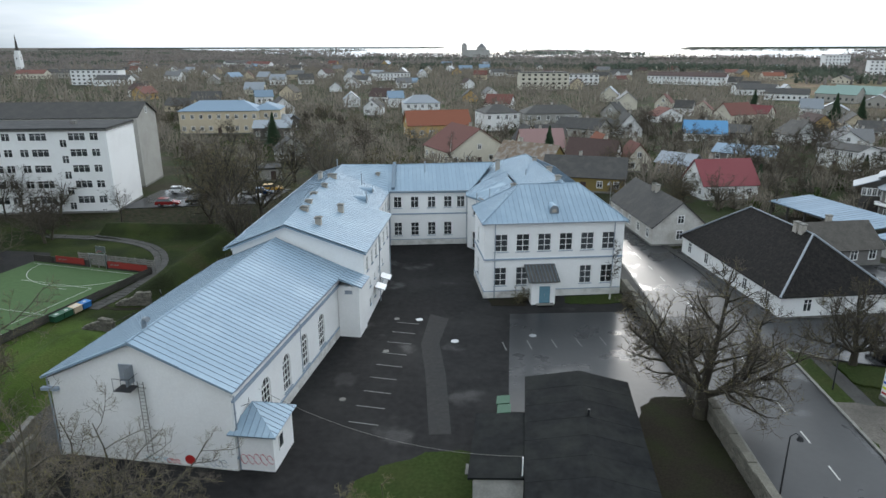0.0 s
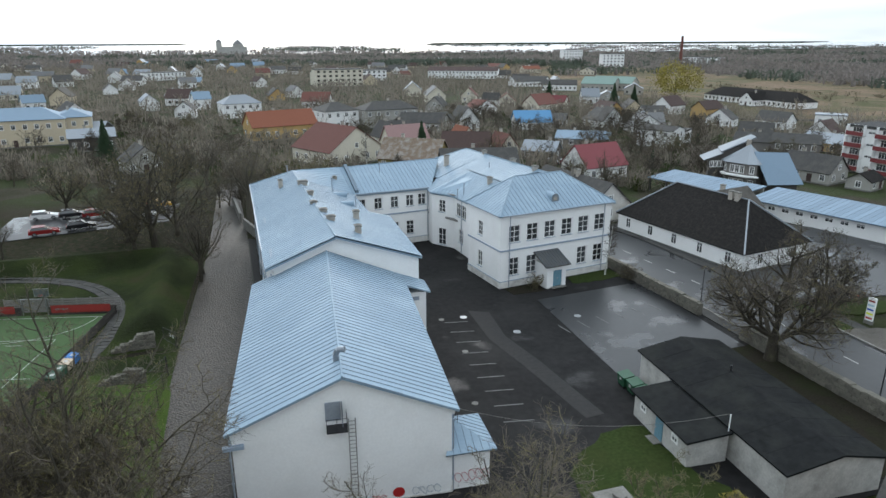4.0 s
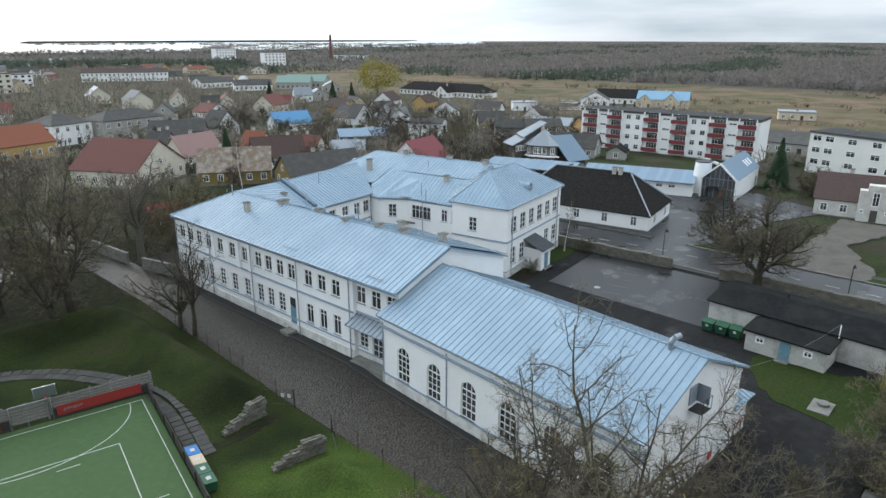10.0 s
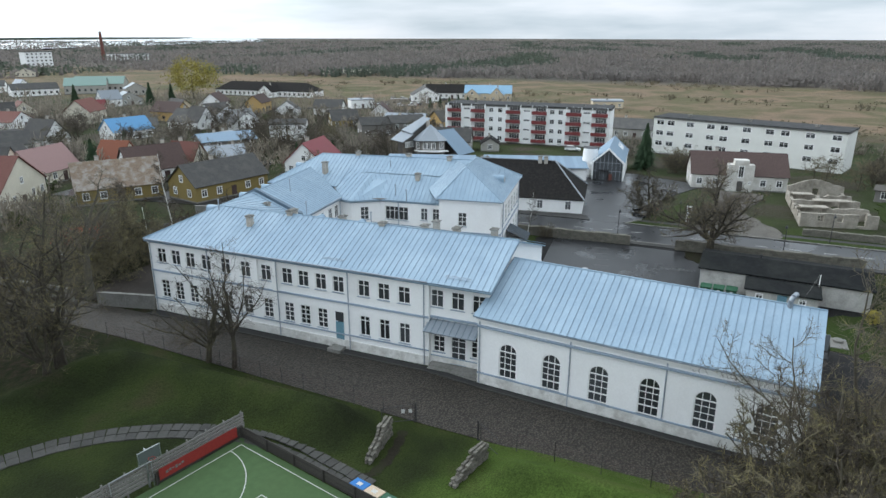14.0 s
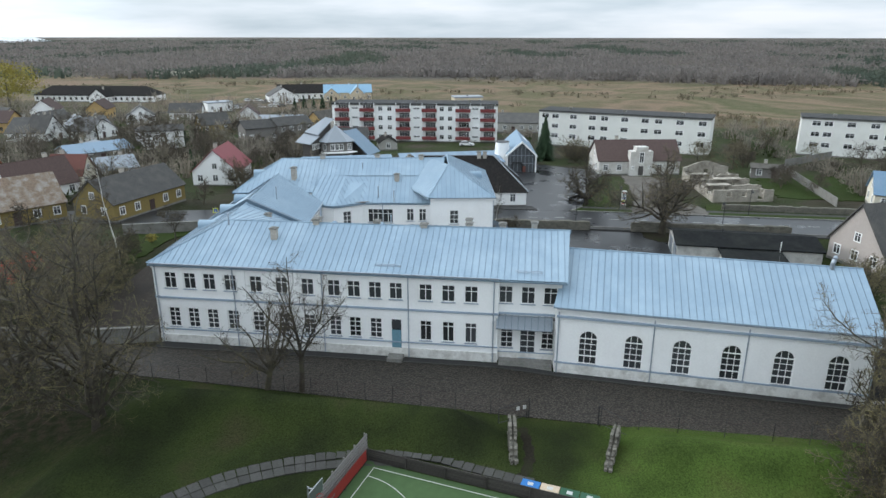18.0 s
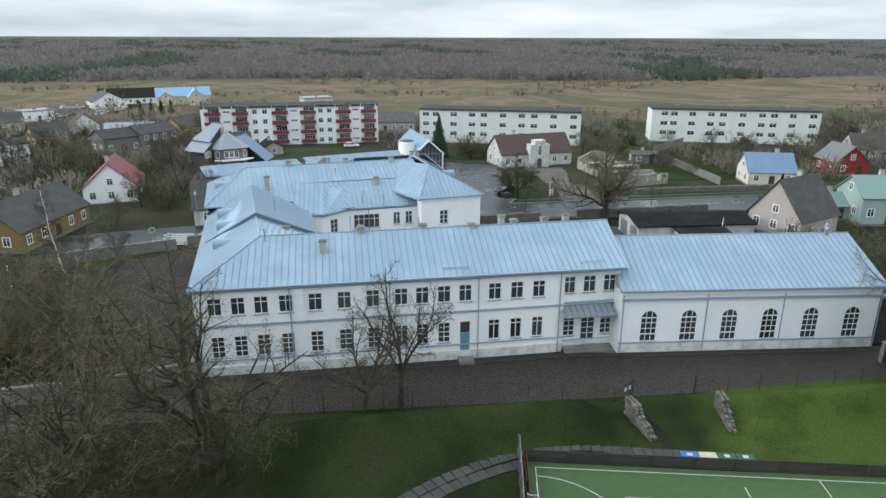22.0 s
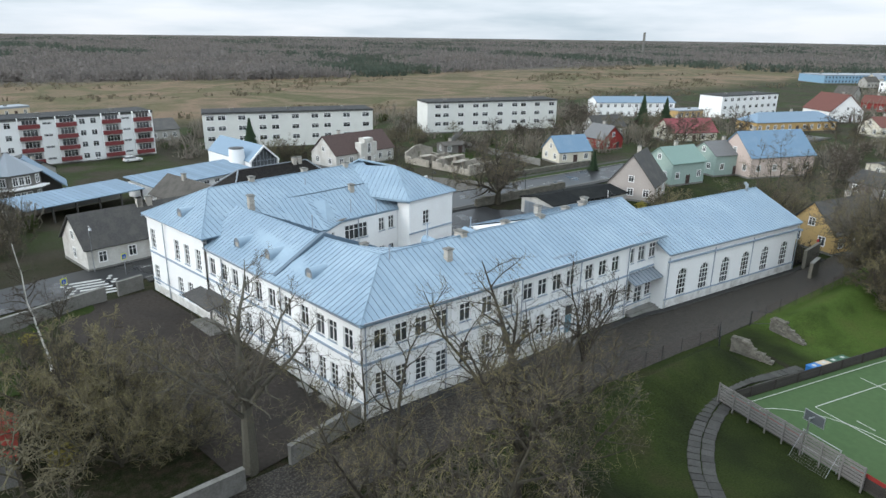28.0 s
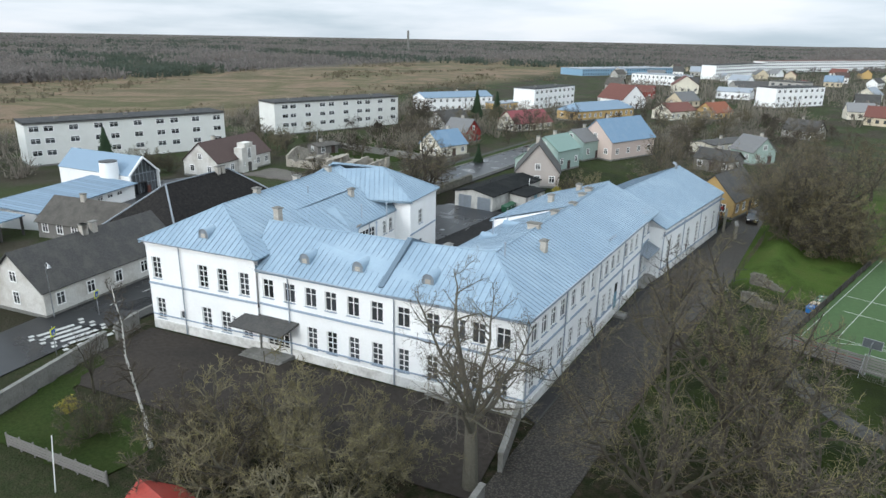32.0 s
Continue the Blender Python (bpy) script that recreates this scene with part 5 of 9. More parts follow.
for k in range(6):
    mark(17.2 + 1.05 * k, 115.4 + 0.2 * k, -6, 0.5, 3.6)
for r, yy in ((0, 117.9), (1, 112.7)):
    for k in range(9):
        mark(16.6 + 0.8 * k, yy + 0.12 * k + (0.25 if k % 2 else -0.25), -6, 0.5, 0.5)
for k in range(6):
    mark(58 + 2.6 * k, 61.5 - 1.2 * k, -20, 0.1, 4.5, 0.03 + fall(58 + 2.6 * k))
for x, y, r in ((0.7, 60.1, 0.42), (-3.6, 65.5, 0.4), (-6.2, 57.3, 0.32), (-6.2, 65.6, 0.32), (-8.6, 47.6, 0.3), (9.0, 62.0, 0.4)):
    solid("manhole_cover", Shape().tube((x, y, -0.03), (x, y, 0.025), r, n=18).tube((x, y, 0.02), (x, y, 0.035), r * 0.75, n=14), "concrete" if r < 0.4 else "steel", "round pale manhole cover set in the asphalt", "manhole cover")


# ---- houses of the town ----
HW = {}


def house_window(w, h, cols=2):
    key = (w, h, cols)
    if key not in HW:
        s = Shape()
        xb = [(-w / 2 - 0.07, -w / 2 + 0.06)] + [(-w / 2 + w * k / cols - 0.035, -w / 2 + w * k / cols + 0.035) for k in range(1, cols)] + [(w / 2 - 0.06, w / 2 + 0.07)]
        s.lattice(xb, [(-0.08, 0.06), (h * 0.66, h * 0.66 + 0.05), (h - 0.06, h + 0.07)], -0.06, 0.03, -0.015)
        HW[key] = s.mesh("window", "frame", "pane")
    return HW[key]


def roof_slab(parent, pts, mat, thick=0.14, label=""):
    P = [Vector(p) for p in pts]
    n = (P[1] - P[0]).cross(P[2] - P[1]).normalized()
    if n.z < 0:
        P.reverse()
        n = -n
    return part("roof", Shape().slab(P, -n * thick), mat, parent, label)


COLOUR = {"white": "white", "blockwhite": "dull white", "limewash": "pale grey rendered", "greypink": "pinkish grey rendered", "greyrender": "grey rendered", "cream": "cream", "ochre": "ochre yellow", "paleyellow": "pale yellow", "pinkwall": "dull pink", "peel": "peeling whitewashed",
          "yellowwood": "weathered yellow wooden", "greenwood": "pale green wooden", "redwood": "dark red wooden", "greywood": "grey weathered wooden", "darkwood": "dark wooden", "whitewood": "whitish wooden", "skyblue": "blue clad", "black": "black", "tin": "metal"}
ROOFC = {"slate": "dark grey", "black": "black", "greytile": "grey tiled", "bitumen": "flat bitumen", "tin": "bare tin", "bluegrey": "blue-grey metal", "skyblue": "light blue metal", "brightblue": "bright blue metal",
         "orange": "orange tiled", "redtile": "red tiled", "darkred": "dark red metal", "pink": "pinkish red metal", "brown": "brown", "greenroof": "green metal", "dustpink": "faded pink metal", "rusty": "rusty corrugated", "roofblue": "pale blue metal", "felt": "black felt", "oldroof": "weathered grey-brown", "dullblue": "dull blue metal"}


def house(name, x, y, w, d, rz, he, hr, kind, wall, roof, seed=0, floors=None, chimneys=1, win=(1.1, 1.4), pitch=2.7, label="", category="house", far=False, bare=False):
    """A house on a w by d plan: walls with gables, roof slopes, windows, door and chimneys."""
    rr = random.Random(seed)
    if not label:
        label = f"{COLOUR.get(wall, wall)} {'block of flats' if 'block' in name else name.replace('_', ' ')} with a {ROOFC.get(roof, roof)} roof"
    top = thing(name, x, y, fall(x) - 0.1, rz, label, category)
    a, b, ov = w / 2, d / 2, 0.35
    body = Shape()
    body.prism([(-a, -b), (a, -b), (a, b), (-a, b)], -0.2, he)
    if kind == "g":
        for sx in (-a, a):
            body.slab([(sx, -b, he), (sx, b, he), (sx, 0, hr - 0.12)], (-0.25 * (1 if sx > 0 else -1), 0, 0))
    if kind == "p":
        for sy in (-b, b):
            body.slab([(-a, sy, he), (a, sy, he), (0, sy, hr - 0.12)], (0, -0.25 * (1 if sy > 0 else -1), 0))
    part("wall", body, wall, top)
    part("plinth", Shape().prism([(-a - 0.05, -b - 0.05), (a + 0.05, -b - 0.05), (a + 0.05, b + 0.05), (-a - 0.05, b + 0.05)], -0.2, 0.35), "concrete", top)
    if kind == "g":
        k = (hr - he) / b
        for s in (-1, 1):
            roof_slab(top, [(-a - ov, s * (b + ov), he - k * ov), (a + ov, s * (b + ov), he - k * ov), (a + ov, 0, hr), (-a - ov, 0, hr)], roof)
    elif kind == "p":
        k = (hr - he) / a
        for s in (-1, 1):
            roof_slab(top, [(s * (a + ov), -b - ov, he - k * ov), (s * (a + ov), b + ov, he - k * ov), (0, b + ov, hr), (0, -b - ov, hr)], roof)
    elif kind == "h":
        if w >= d:
            r = a - b * 0.85
            ends = [(-r, 0, hr), (r, 0, hr)]
            c = [(-a - ov, -b - ov), (a + ov, -b - ov), (a + ov, b + ov), (-a - ov, b + ov)]
            z = he - 0.12
            c = [(p[0], p[1], z) for p in c]
            for q in ([c[0], c[1], ends[1], ends[0]], [c[2], c[3], ends[0], ends[1]], [c[1], c[2], ends[1]], [c[3], c[0], ends[0]]):
                roof_slab(top, q, roof)
        else:
            r = b - a * 0.85
            ends = [(0, -r, hr), (0, r, hr)]
            c = [(-a - ov, -b - ov), (a + ov, -b - ov), (a + ov, b + ov), (-a - ov, b + ov)]
            c = [(p[0], p[1], he - 0.12) for p in c]
            for q in ([c[1], c[2], ends[1], ends[0]], [c[3], c[0], ends[0], ends[1]], [c[0], c[1], ends[0]], [c[2], c[3], ends[1]]):
                roof_slab(top, q, roof)
    else:
        rf = part("roof", Shape().prism([(-a - 0.15, -b - 0.15), (a + 0.15, -b - 0.15), (a + 0.15, b + 0.15), (-a - 0.15, b + 0.15)], he - 0.02, hr), roof, top)
        for k in range(max(1, int(w / 14))):
            vx = -a + w * (k + 0.5) / max(1, int(w / 14))
            part("roof_vent", Shape().box(vx - 0.5, vx + 0.5, -0.4, 0.4, hr, hr + 0.6), "concrete", rf)
    if bare:
        return top
    floors = floors or max(1, int(he / 2.75))
    fh = he / floors
    ww, wh = win
    if far:
        pn = Shape()
        n = max(1, int(w / pitch))
        for f in range(floors):
            for k in range(n):
                u = -a + w * (k + 0.5) / n
                z = f * fh + fh * 0.32
                for s in (-1, 1):
                    pn.box(u - ww / 2, u + ww / 2, s * b - 0.03, s * b + 0.03, z, z + wh)
        part("glazing", pn, "pane", top)
        return top
    for s in (-1, 1):
        n = max(1, int(w / pitch))
        for f in range(floors):
            for k in range(n):
                u = -a + w * (k + 0.5) / n
                if f == 0 and k == n // 2 and s < 0:
                    dm = Shape().box(-0.5, 0.5, -0.05, 0.02, 0.1, 2.1).box(-0.58, -0.5, -0.07, 0.02, 0.1, 2.18).box(0.5, 0.58, -0.07, 0.02, 0.1, 2.18).box(-0.5, 0.5, -0.07, 0.02, 2.1, 2.18)
                    part("door", dm, "brown", top, at=pose(u, s * b, 0, 0, 0, 0))
                    continue
                part("window", house_window(ww, wh), None, top, at=pose(u, s * b, f * fh + fh * 0.32, 0, 0, 0 if s < 0 else 180))
        n = max(1, int(d / (pitch * 1.3))) if kind != "f" and w < 58 else 0
        for f in range(floors):
            for k in range(n):
                v = -b + d * (k + 0.5) / n
                part("window", house_window(ww, wh), None, top, at=pose(s * a, v, f * fh + fh * 0.32, 0, 0, 90 if s > 0 else -90))
        if kind == "p" and hr - he > 2.2:
            part("window", house_window(1.0, 1.2), None, top, at=pose(0, s * b, he + 0.3, 0, 0, 0 if s < 0 else 180))
        if kind == "g" and hr - he > 2.2:
            part("window", house_window(1.0, 1.2), None, top, at=pose(s * a, 0, he + 0.3, 0, 0, 90 if s > 0 else -90))
    if kind != "f":
        for k in range(chimneys):
            cx = (rr.random() - 0.5) * w * 0.5 if kind != "p" else 0.4
            cy = 0.3 if kind != "p" else (rr.random() - 0.5) * d * 0.5
            ch = part("chimney", Shape().box(cx - 0.35, cx + 0.35, cy - 0.3, cy + 0.3, hr - 0.8, hr + 0.75), "brick", top)
            part("chimney_cap", Shape().box(cx - 0.42, cx + 0.42, cy - 0.37, cy + 0.37, hr + 0.75, hr + 0.87), "concrete", ch)
    return top


HOUSES = [
    ('apartment_block', -90.9, 115.1, 50.0, 13.4, 8.5, 15.4, 15.7, 'f', 'white', 'bitumen'),
    ('apartment_block', -101.7, 135.8, 60.0, 12.0, 8.5, 15.3, 18.0, 'g', 'greyrender', 'slate'),
    ('school_house', -90.4, 228.8, 26.9, 14.0, 9, 8.0, 11.0, 'h', 'paleyellow', 'bluegrey'),
    ('school_house', -75.6, 234.0, 10.0, 14.0, 10, 8.0, 10.0, 'h', 'paleyellow', 'bluegrey'),
    ('shed', -67.4, 213.6, 12.0, 10.0, 10, 4.0, 6.0, 'g', 'darkwood', 'tin'),
    ('garage', -48.1, 145.1, 7.6, 6.0, 23, 2.6, 3.0, 'f', 'greyrender', 'bitumen'),
    ('house', -49.4, 172.2, 9.0, 8.0, 20, 3.0, 6.5, 'p', 'greyrender', 'slate'),
    ('house', -13.5, 220.0, 21.0, 11.0, 15, 4.6, 8.8, 'g', 'ochre', 'orange'),
    ('house', -2.2, 172.0, 16.9, 16.0, 29, 4.0, 9.5, 'p', 'cream', 'redtile'),
    ('house', 6.9, 240.3, 12.9, 12.0, 18, 6.5, 9.0, 'h', 'white', 'slate'),
    ('house', 25.7, 239.3, 20.0, 11.0, 8, 6.5, 9.0, 'h', 'greyrender', 'slate'),
    ('house', 38.3, 228.7, 22.4, 9.0, 10, 3.2, 5.5, 'h', 'greyrender', 'slate'),
    ('house', 18.4, 182.2, 11.9, 8.0, 11, 3.0, 7.5, 'g', 'cream', 'dustpink'),
    ('house', 22.4, 201.0, 9.0, 8.0, 10, 3.0, 6.5, 'g', 'ochre', 'slate'),
    ('house', 14.1, 155.3, 15.0, 10.0, -35, 3.2, 7.5, 'g', 'yellowwood', 'rusty'),
    ('house', 30.2, 162.9, 12.2, 9.0, -25, 3.0, 7.5, 'g', 'white', 'brown'),
    ('house', 24.9, 139.4, 17.0, 9.0, -12, 3.4, 7.0, 'g', 'yellowwood', 'slate'),
    ('house', 75.0, 221.0, 13.0, 8.5, -12, 3.2, 6.8, 'g', 'white', 'brightblue'),
    ('house', 50.3, 224.6, 8.5, 9.0, 3, 3.4, 8.2, 'p', 'white', 'slate'),
    ('house', 75.9, 276.7, 11.7, 8.0, 20, 3.0, 6.0, 'p', 'white', 'redtile'),
    ('house', 107.5, 226.2, 12.7, 9.0, 8, 3.0, 7.0, 'p', 'white', 'slate'),
    ('house', 113.8, 209.5, 11.2, 9.0, -10, 3.0, 6.5, 'p', 'white', 'greytile'),
    ('house', 118.3, 212.7, 9.6, 8.0, -15, 3.0, 6.5, 'g', 'white', 'greytile'),
    ('house', 97.9, 175.6, 11.0, 9.0, -60, 5.5, 6.6, 'g', 'white', 'slate'),
    ('house', 141.9, 245.3, 10.0, 9.0, -16, 3.0, 6.0, 'g', 'white', 'slate'),
    ('house', 228.0, 283.0, 9.0, 12.0, -86, 3.4, 7.0, 'p', 'white', 'black'),
    ('house', 138.1, 180.5, 10.0, 8.0, -45, 3.0, 6.5, 'g', 'yellowwood', 'slate'),
    ('shed', 81.6, 188.3, 6.6, 8.0, -0, 2.5, 3.6, 'g', 'whitewood', 'tin'),
    ('shed', 247.0, 102.0, 14.0, 8.0, -70, 3.2, 3.9, 'f', 'paleyellow', 'tin'),
    ('hut', 106.0, 110.5, 6.6, 5.2, 20, 2.4, 4.0, 'g', 'greyrender', 'black'),
    ('shed', 147.0, 158.5, 15.0, 9.0, -78, 3.0, 5.4, 'g', 'ochre', 'tin'),
    ('house', 102.5, 121.5, 12.0, 8.0, -75, 3.0, 6.4, 'g', 'greyrender', 'slate'),
    ('office_building', 235.5, 290.0, 62.0, 14.0, -86, 3.4, 7.6, 'h', 'white', 'black'),
    ('guest_house', 255.8, 165.0, 24.0, 10.0, -73, 4.6, 8.2, 'g', 'paleyellow', 'skyblue'),
    ('guest_house', 250.5, 158.5, 7.0, 10.0, -73, 4.4, 8.0, 'p', 'paleyellow', 'skyblue'),
    ('guest_house', 252.5, 172.5, 8.0, 11.0, -73, 3.6, 6.8, 'p', 'paleyellow', 'skyblue'),
    ('shop', 264.0, 190.0, 30.0, 12.0, -73, 3.4, 7.4, 'g', 'white', 'black'),
    ('house', 244.1, 196.3, 14.0, 14.0, -60, 3.5, 7.5, 'p', 'white', 'slate'),
    ('house', 113.5, 153.0, 10.4, 8.0, -49, 5.0, 7.0, 'g', 'greywood', 'slate'),
    ('house', 120.1, 145.4, 11.6, 9.0, -43, 5.5, 7.5, 'g', 'greywood', 'slate'),
    ('apartment_block', 128.5, 105.8, 52.0, 11.0, -86, 11.6, 12.0, 'f', 'white', 'bitumen'),
    ('apartment_block', 120.4, 41.7, 49.0, 11.0, -108, 10.2, 10.5, 'f', 'blockwhite', 'bitumen'),
    ('apartment_block', 111.0, -30.1, 49.0, 11.0, -108, 10.2, 10.5, 'f', 'blockwhite', 'bitumen'),
    ('house', 79.0, 44.0, 19.0, 9.5, -80, 3.6, 7.6, 'g', 'peel', 'brown'),
    ('shed', 76.0, 14.6, 6.4, 5.0, -104, 2.5, 3.1, 'g', 'greywood', 'oldroof'),
    ('store', 158.0, 77.0, 24.0, 14.0, -90, 3.6, 6.2, 'g', 'greyrender', 'slate'),
    ('house', 46.7, 0.2, 9.5, 8.0, -105, 3.2, 6.6, 'g', 'cream', 'dullblue'),
    ('house', 11.4, 19.0, 9.0, 10.0, 22, 3.4, 9.0, 'p', 'greypink', 'slate'),
    ('house', 55.5, -25.0, 7.9, 8.0, -95, 3.4, 6.8, 'p', 'redwood', 'greytile'),
    ('house', 50.9, -59.6, 15.8, 10.0, -115, 3.0, 6.6, 'g', 'cream', 'pink'),
    ('house', 15.2, 0.6, 9.6, 8.0, -100, 5.0, 7.9, 'g', 'greenwood', 'greenroof'),
    ('house', 18.6, 6.4, 4.6, 6.0, -100, 2.7, 4.4, 'g', 'greenwood', 'greenroof'),
    ('house', 15.1, -16.0, 8.0, 8.0, -105, 5.0, 7.6, 'g', 'greenwood', 'greytile'),
    ('office_building', 109.4, -110.2, 33.6, 12.0, -121, 6.0, 8.0, 'g', 'white', 'bluegrey'),
    ('garage', 89.3, -122.3, 17.6, 8.0, -105, 3.0, 3.4, 'f', 'ochre', 'tin'),
    ('house', 75.0, -49.6, 12.0, 8.0, -105, 3.0, 6.5, 'g', 'greyrender', 'slate'),
    ('house', 8.5, -26.0, 11.0, 18.0, -20, 5.0, 10.0, 'p', 'pinkwall', 'dullblue'),
    ('house', 46.5, -154.0, 14.0, 16.0, -120, 4.5, 10.5, 'p', 'white', 'redtile'),
    ('house', 42.4, -108.1, 33.5, 10.0, -112, 3.6, 6.4, 'h', 'ochre', 'bluegrey'),
    ('house', 15.7, -122.0, 15.0, 9.0, -115, 3.6, 6.4, 'g', 'cream', 'redtile'),
    ('house', 3.1, -134.3, 12.0, 9.0, -115, 3.0, 6.5, 'g', 'ochre', 'orange'),
    ('garage', -14.1, -49.6, 18.0, 7.0, -115, 3.0, 3.6, 'g', 'cream', 'slate'),
    ('apartment_block', -17.0, -213.8, 34.3, 11.0, -122, 9.0, 9.3, 'f', 'white', 'bitumen'),
    ('apartment_block', 79.0, -142.3, 35.6, 11.0, -98, 9.0, 9.3, 'f', 'white', 'bitumen'),
    ('apartment_block', 46.8, -465.8, 93.3, 12.0, -105, 11.0, 11.3, 'f', 'white', 'bitumen'),
    ('apartment_block', -10.7, -671.1, 227.0, 12.0, -117, 11.0, 11.3, 'f', 'white', 'redtile'),
    ('store', 149.5, -488.5, 120.9, 30.0, -119, 6.0, 6.4, 'f', 'skyblue', 'tin'),
    ('house', -23.8, -37.2, 7.1, 8.0, -131, 3.4, 6.8, 'p', 'greenwood', 'greytile'),
    ('house', -26.6, 20.5, 12.4, 8.0, -102, 3.4, 7.4, 'g', 'ochre', 'slate'),
    ('house', 52.6, 93.2, 14.6, 7.8, 12, 2.6, 5.6, 'g', 'greywood', 'oldroof'),
    ('house', 52.0, 135.0, 9.5, 11.5, 100, 3.4, 7.8, 'p', 'white', 'pink'),
    ('house', -41.8, 323.4, 7.4, 7.0, 16, 5.0, 8.0, 'g', 'white', 'bluegrey'),
    ('house', -25.4, 284.7, 15.0, 10.5, 14, 6.0, 9.0, 'h', 'white', 'tin'),
    ('house', -92.6, 505.0, 13.4, 9.4, -14, 4.0, 7.0, 'g', 'white', 'slate'),
    ('house', -278.9, 821.6, 30.0, 14.0, -6, 6.0, 9.0, 'g', 'white', 'redtile'),
    ('house', -337.7, 902.4, 33.3, 14.0, 41, 5.0, 8.0, 'g', 'white', 'slate'),
    ('apartment_block', -294.5, 498.0, 35.2, 14.0, 6, 11.0, 11.4, 'f', 'white', 'bitumen'),
    ('house', -274.5, 484.8, 24.2, 14.0, 5, 5.0, 8.0, 'g', 'white', 'slate'),
    ('house', -389.4, 598.2, 24.8, 14.0, 8, 5.0, 8.0, 'g', 'greyrender', 'slate'),
    ('house', -402.6, 577.9, 24.4, 14.0, 10, 5.0, 8.0, 'g', 'cream', 'redtile'),
    ('apartment_block', 40.2, 460.8, 32.1, 14.0, 4, 11.0, 11.4, 'f', 'cream', 'bitumen'),
    ('apartment_block', 75.7, 528.1, 23.1, 14.0, 0, 8.0, 8.4, 'f', 'white', 'bitumen'),
    ('house', 164.6, 561.4, 60.7, 14.0, -28, 7.0, 10.0, 'g', 'white', 'brown'),
    ('house', 175.7, 451.5, 23.1, 14.0, -1, 4.0, 7.0, 'g', 'white', 'slate'),
    ('house', 188.9, 433.2, 8.2, 7.0, -3, 4.0, 8.0, 'p', 'white', 'tin'),
    ('house', 153.7, 320.4, 9.2, 7.0, -17, 4.0, 8.0, 'g', 'white', 'tin'),
    ('apartment_block', 420.3, 853.5, 27.9, 14.0, -6, 18.0, 18.4, 'f', 'white', 'bitumen'),
    ('house', 280.6, 992.1, 53.4, 14.0, 4, 6.0, 6.4, 'f', 'white', 'slate'),
    ('house', 217.5, 401.1, 27.6, 14.0, -53, 5.0, 9.0, 'g', 'greyrender', 'greenroof'),
    ('house', 253.0, 707.1, 19.4, 13.6, -31, 4.0, 7.0, 'g', 'cream', 'redtile'),
    ('house', 259.8, 632.6, 17.7, 12.4, -2, 4.0, 7.0, 'g', 'cream', 'orange'),
    ('house', 138.2, 699.4, 18.5, 12.9, -23, 4.0, 7.0, 'g', 'white', 'slate'),
    ('house', 11.4, 640.9, 14.4, 10.1, 19, 4.0, 7.0, 'g', 'white', 'slate'),
    ('house', 89.0, 329.4, 7.7, 7.0, -26, 4.0, 8.0, 'p', 'cream', 'redtile'),
    ('house', 91.5, 304.0, 7.7, 7.0, -28, 4.0, 7.0, 'g', 'white', 'slate'),
    ('house', 54.4, 271.5, 8.2, 7.0, -35, 4.0, 8.0, 'p', 'greyrender', 'slate'),
    ('house', 35.6, 224.2, 15.9, 11.2, -33, 3.2, 6.0, 'g', 'greyrender', 'slate'),
    ('house', 86.0, 229.1, 12.8, 9.0, -31, 2.8, 5.0, 'g', 'darkwood', 'slate'),
    ('house', 118.0, 288.9, 10.9, 7.6, -46, 4.0, 7.0, 'g', 'cream', 'darkred'),
    ('house', 106.7, 220.6, 8.5, 7.0, -5, 3.2, 8.0, 'p', 'white', 'slate'),
    ('house', 117.4, 216.8, 8.6, 7.0, -39, 3.2, 7.0, 'p', 'white', 'tin'),
    ('house', 107.0, 183.5, 11.1, 7.8, -54, 4.0, 4.5, 'f', 'white', 'slate'),
    ('house', 74.5, 181.5, 15.5, 10.9, -33, 2.8, 4.5, 'g', 'greywood', 'bluegrey'),
    ('house', 50.6, 160.4, 8.9, 7.0, -41, 2.8, 5.0, 'g', 'greywood', 'tin'),
    ('house', 40.0, 162.2, 5.9, 7.0, 8, 3.4, 7.0, 'p', 'cream', 'redtile'),
    ('house', 34.1, 178.0, 6.4, 7.0, 11, 3.2, 7.0, 'p', 'cream', 'orange'),
    ('house', 14.9, 191.9, 6.1, 7.0, 17, 3.4, 7.5, 'p', 'cream', 'slate'),
    ('house', -46.2, 287.4, 7.5, 7.0, -7, 4.0, 7.0, 'p', 'white', 'slate'),
    ('house', -72.1, 232.4, 12.5, 8.8, -12, 4.0, 6.0, 'g', 'darkwood', 'tin'),
    ('house', -79.3, 568.8, 29.7, 14.0, 26, 6.0, 6.4, 'f', 'white', 'slate'),
    ('apartment_block', 41.2, 472.9, 33.0, 14.0, 13, 9.0, 9.4, 'f', 'cream', 'bitumen'),
    ('house', 204.7, 397.7, 21.9, 14.0, -47, 5.0, 9.0, 'g', 'greyrender', 'greenroof'),
    ('house', 294.9, 577.7, 13.7, 9.6, -44, 4.0, 7.0, 'p', 'cream', 'slate'),
    ('house', 180.9, 457.7, 25.8, 14.0, -41, 4.0, 7.0, 'g', 'white', 'slate'),
    ('house', 164.6, 321.4, 13.0, 9.1, -28, 3.0, 6.5, 'p', 'greyrender', 'tin'),
    ('house', 99.7, 305.1, 8.5, 7.0, -21, 3.4, 7.0, 'p', 'cream', 'redtile'),
    ('house', 155.5, 218.5, 10.1, 7.1, -59, 3.4, 7.0, 'p', 'white', 'slate'),
    ('apartment_block', 587.7, 788.0, 51.9, 14.0, -32, 8.0, 8.4, 'f', 'white', 'bitumen'),
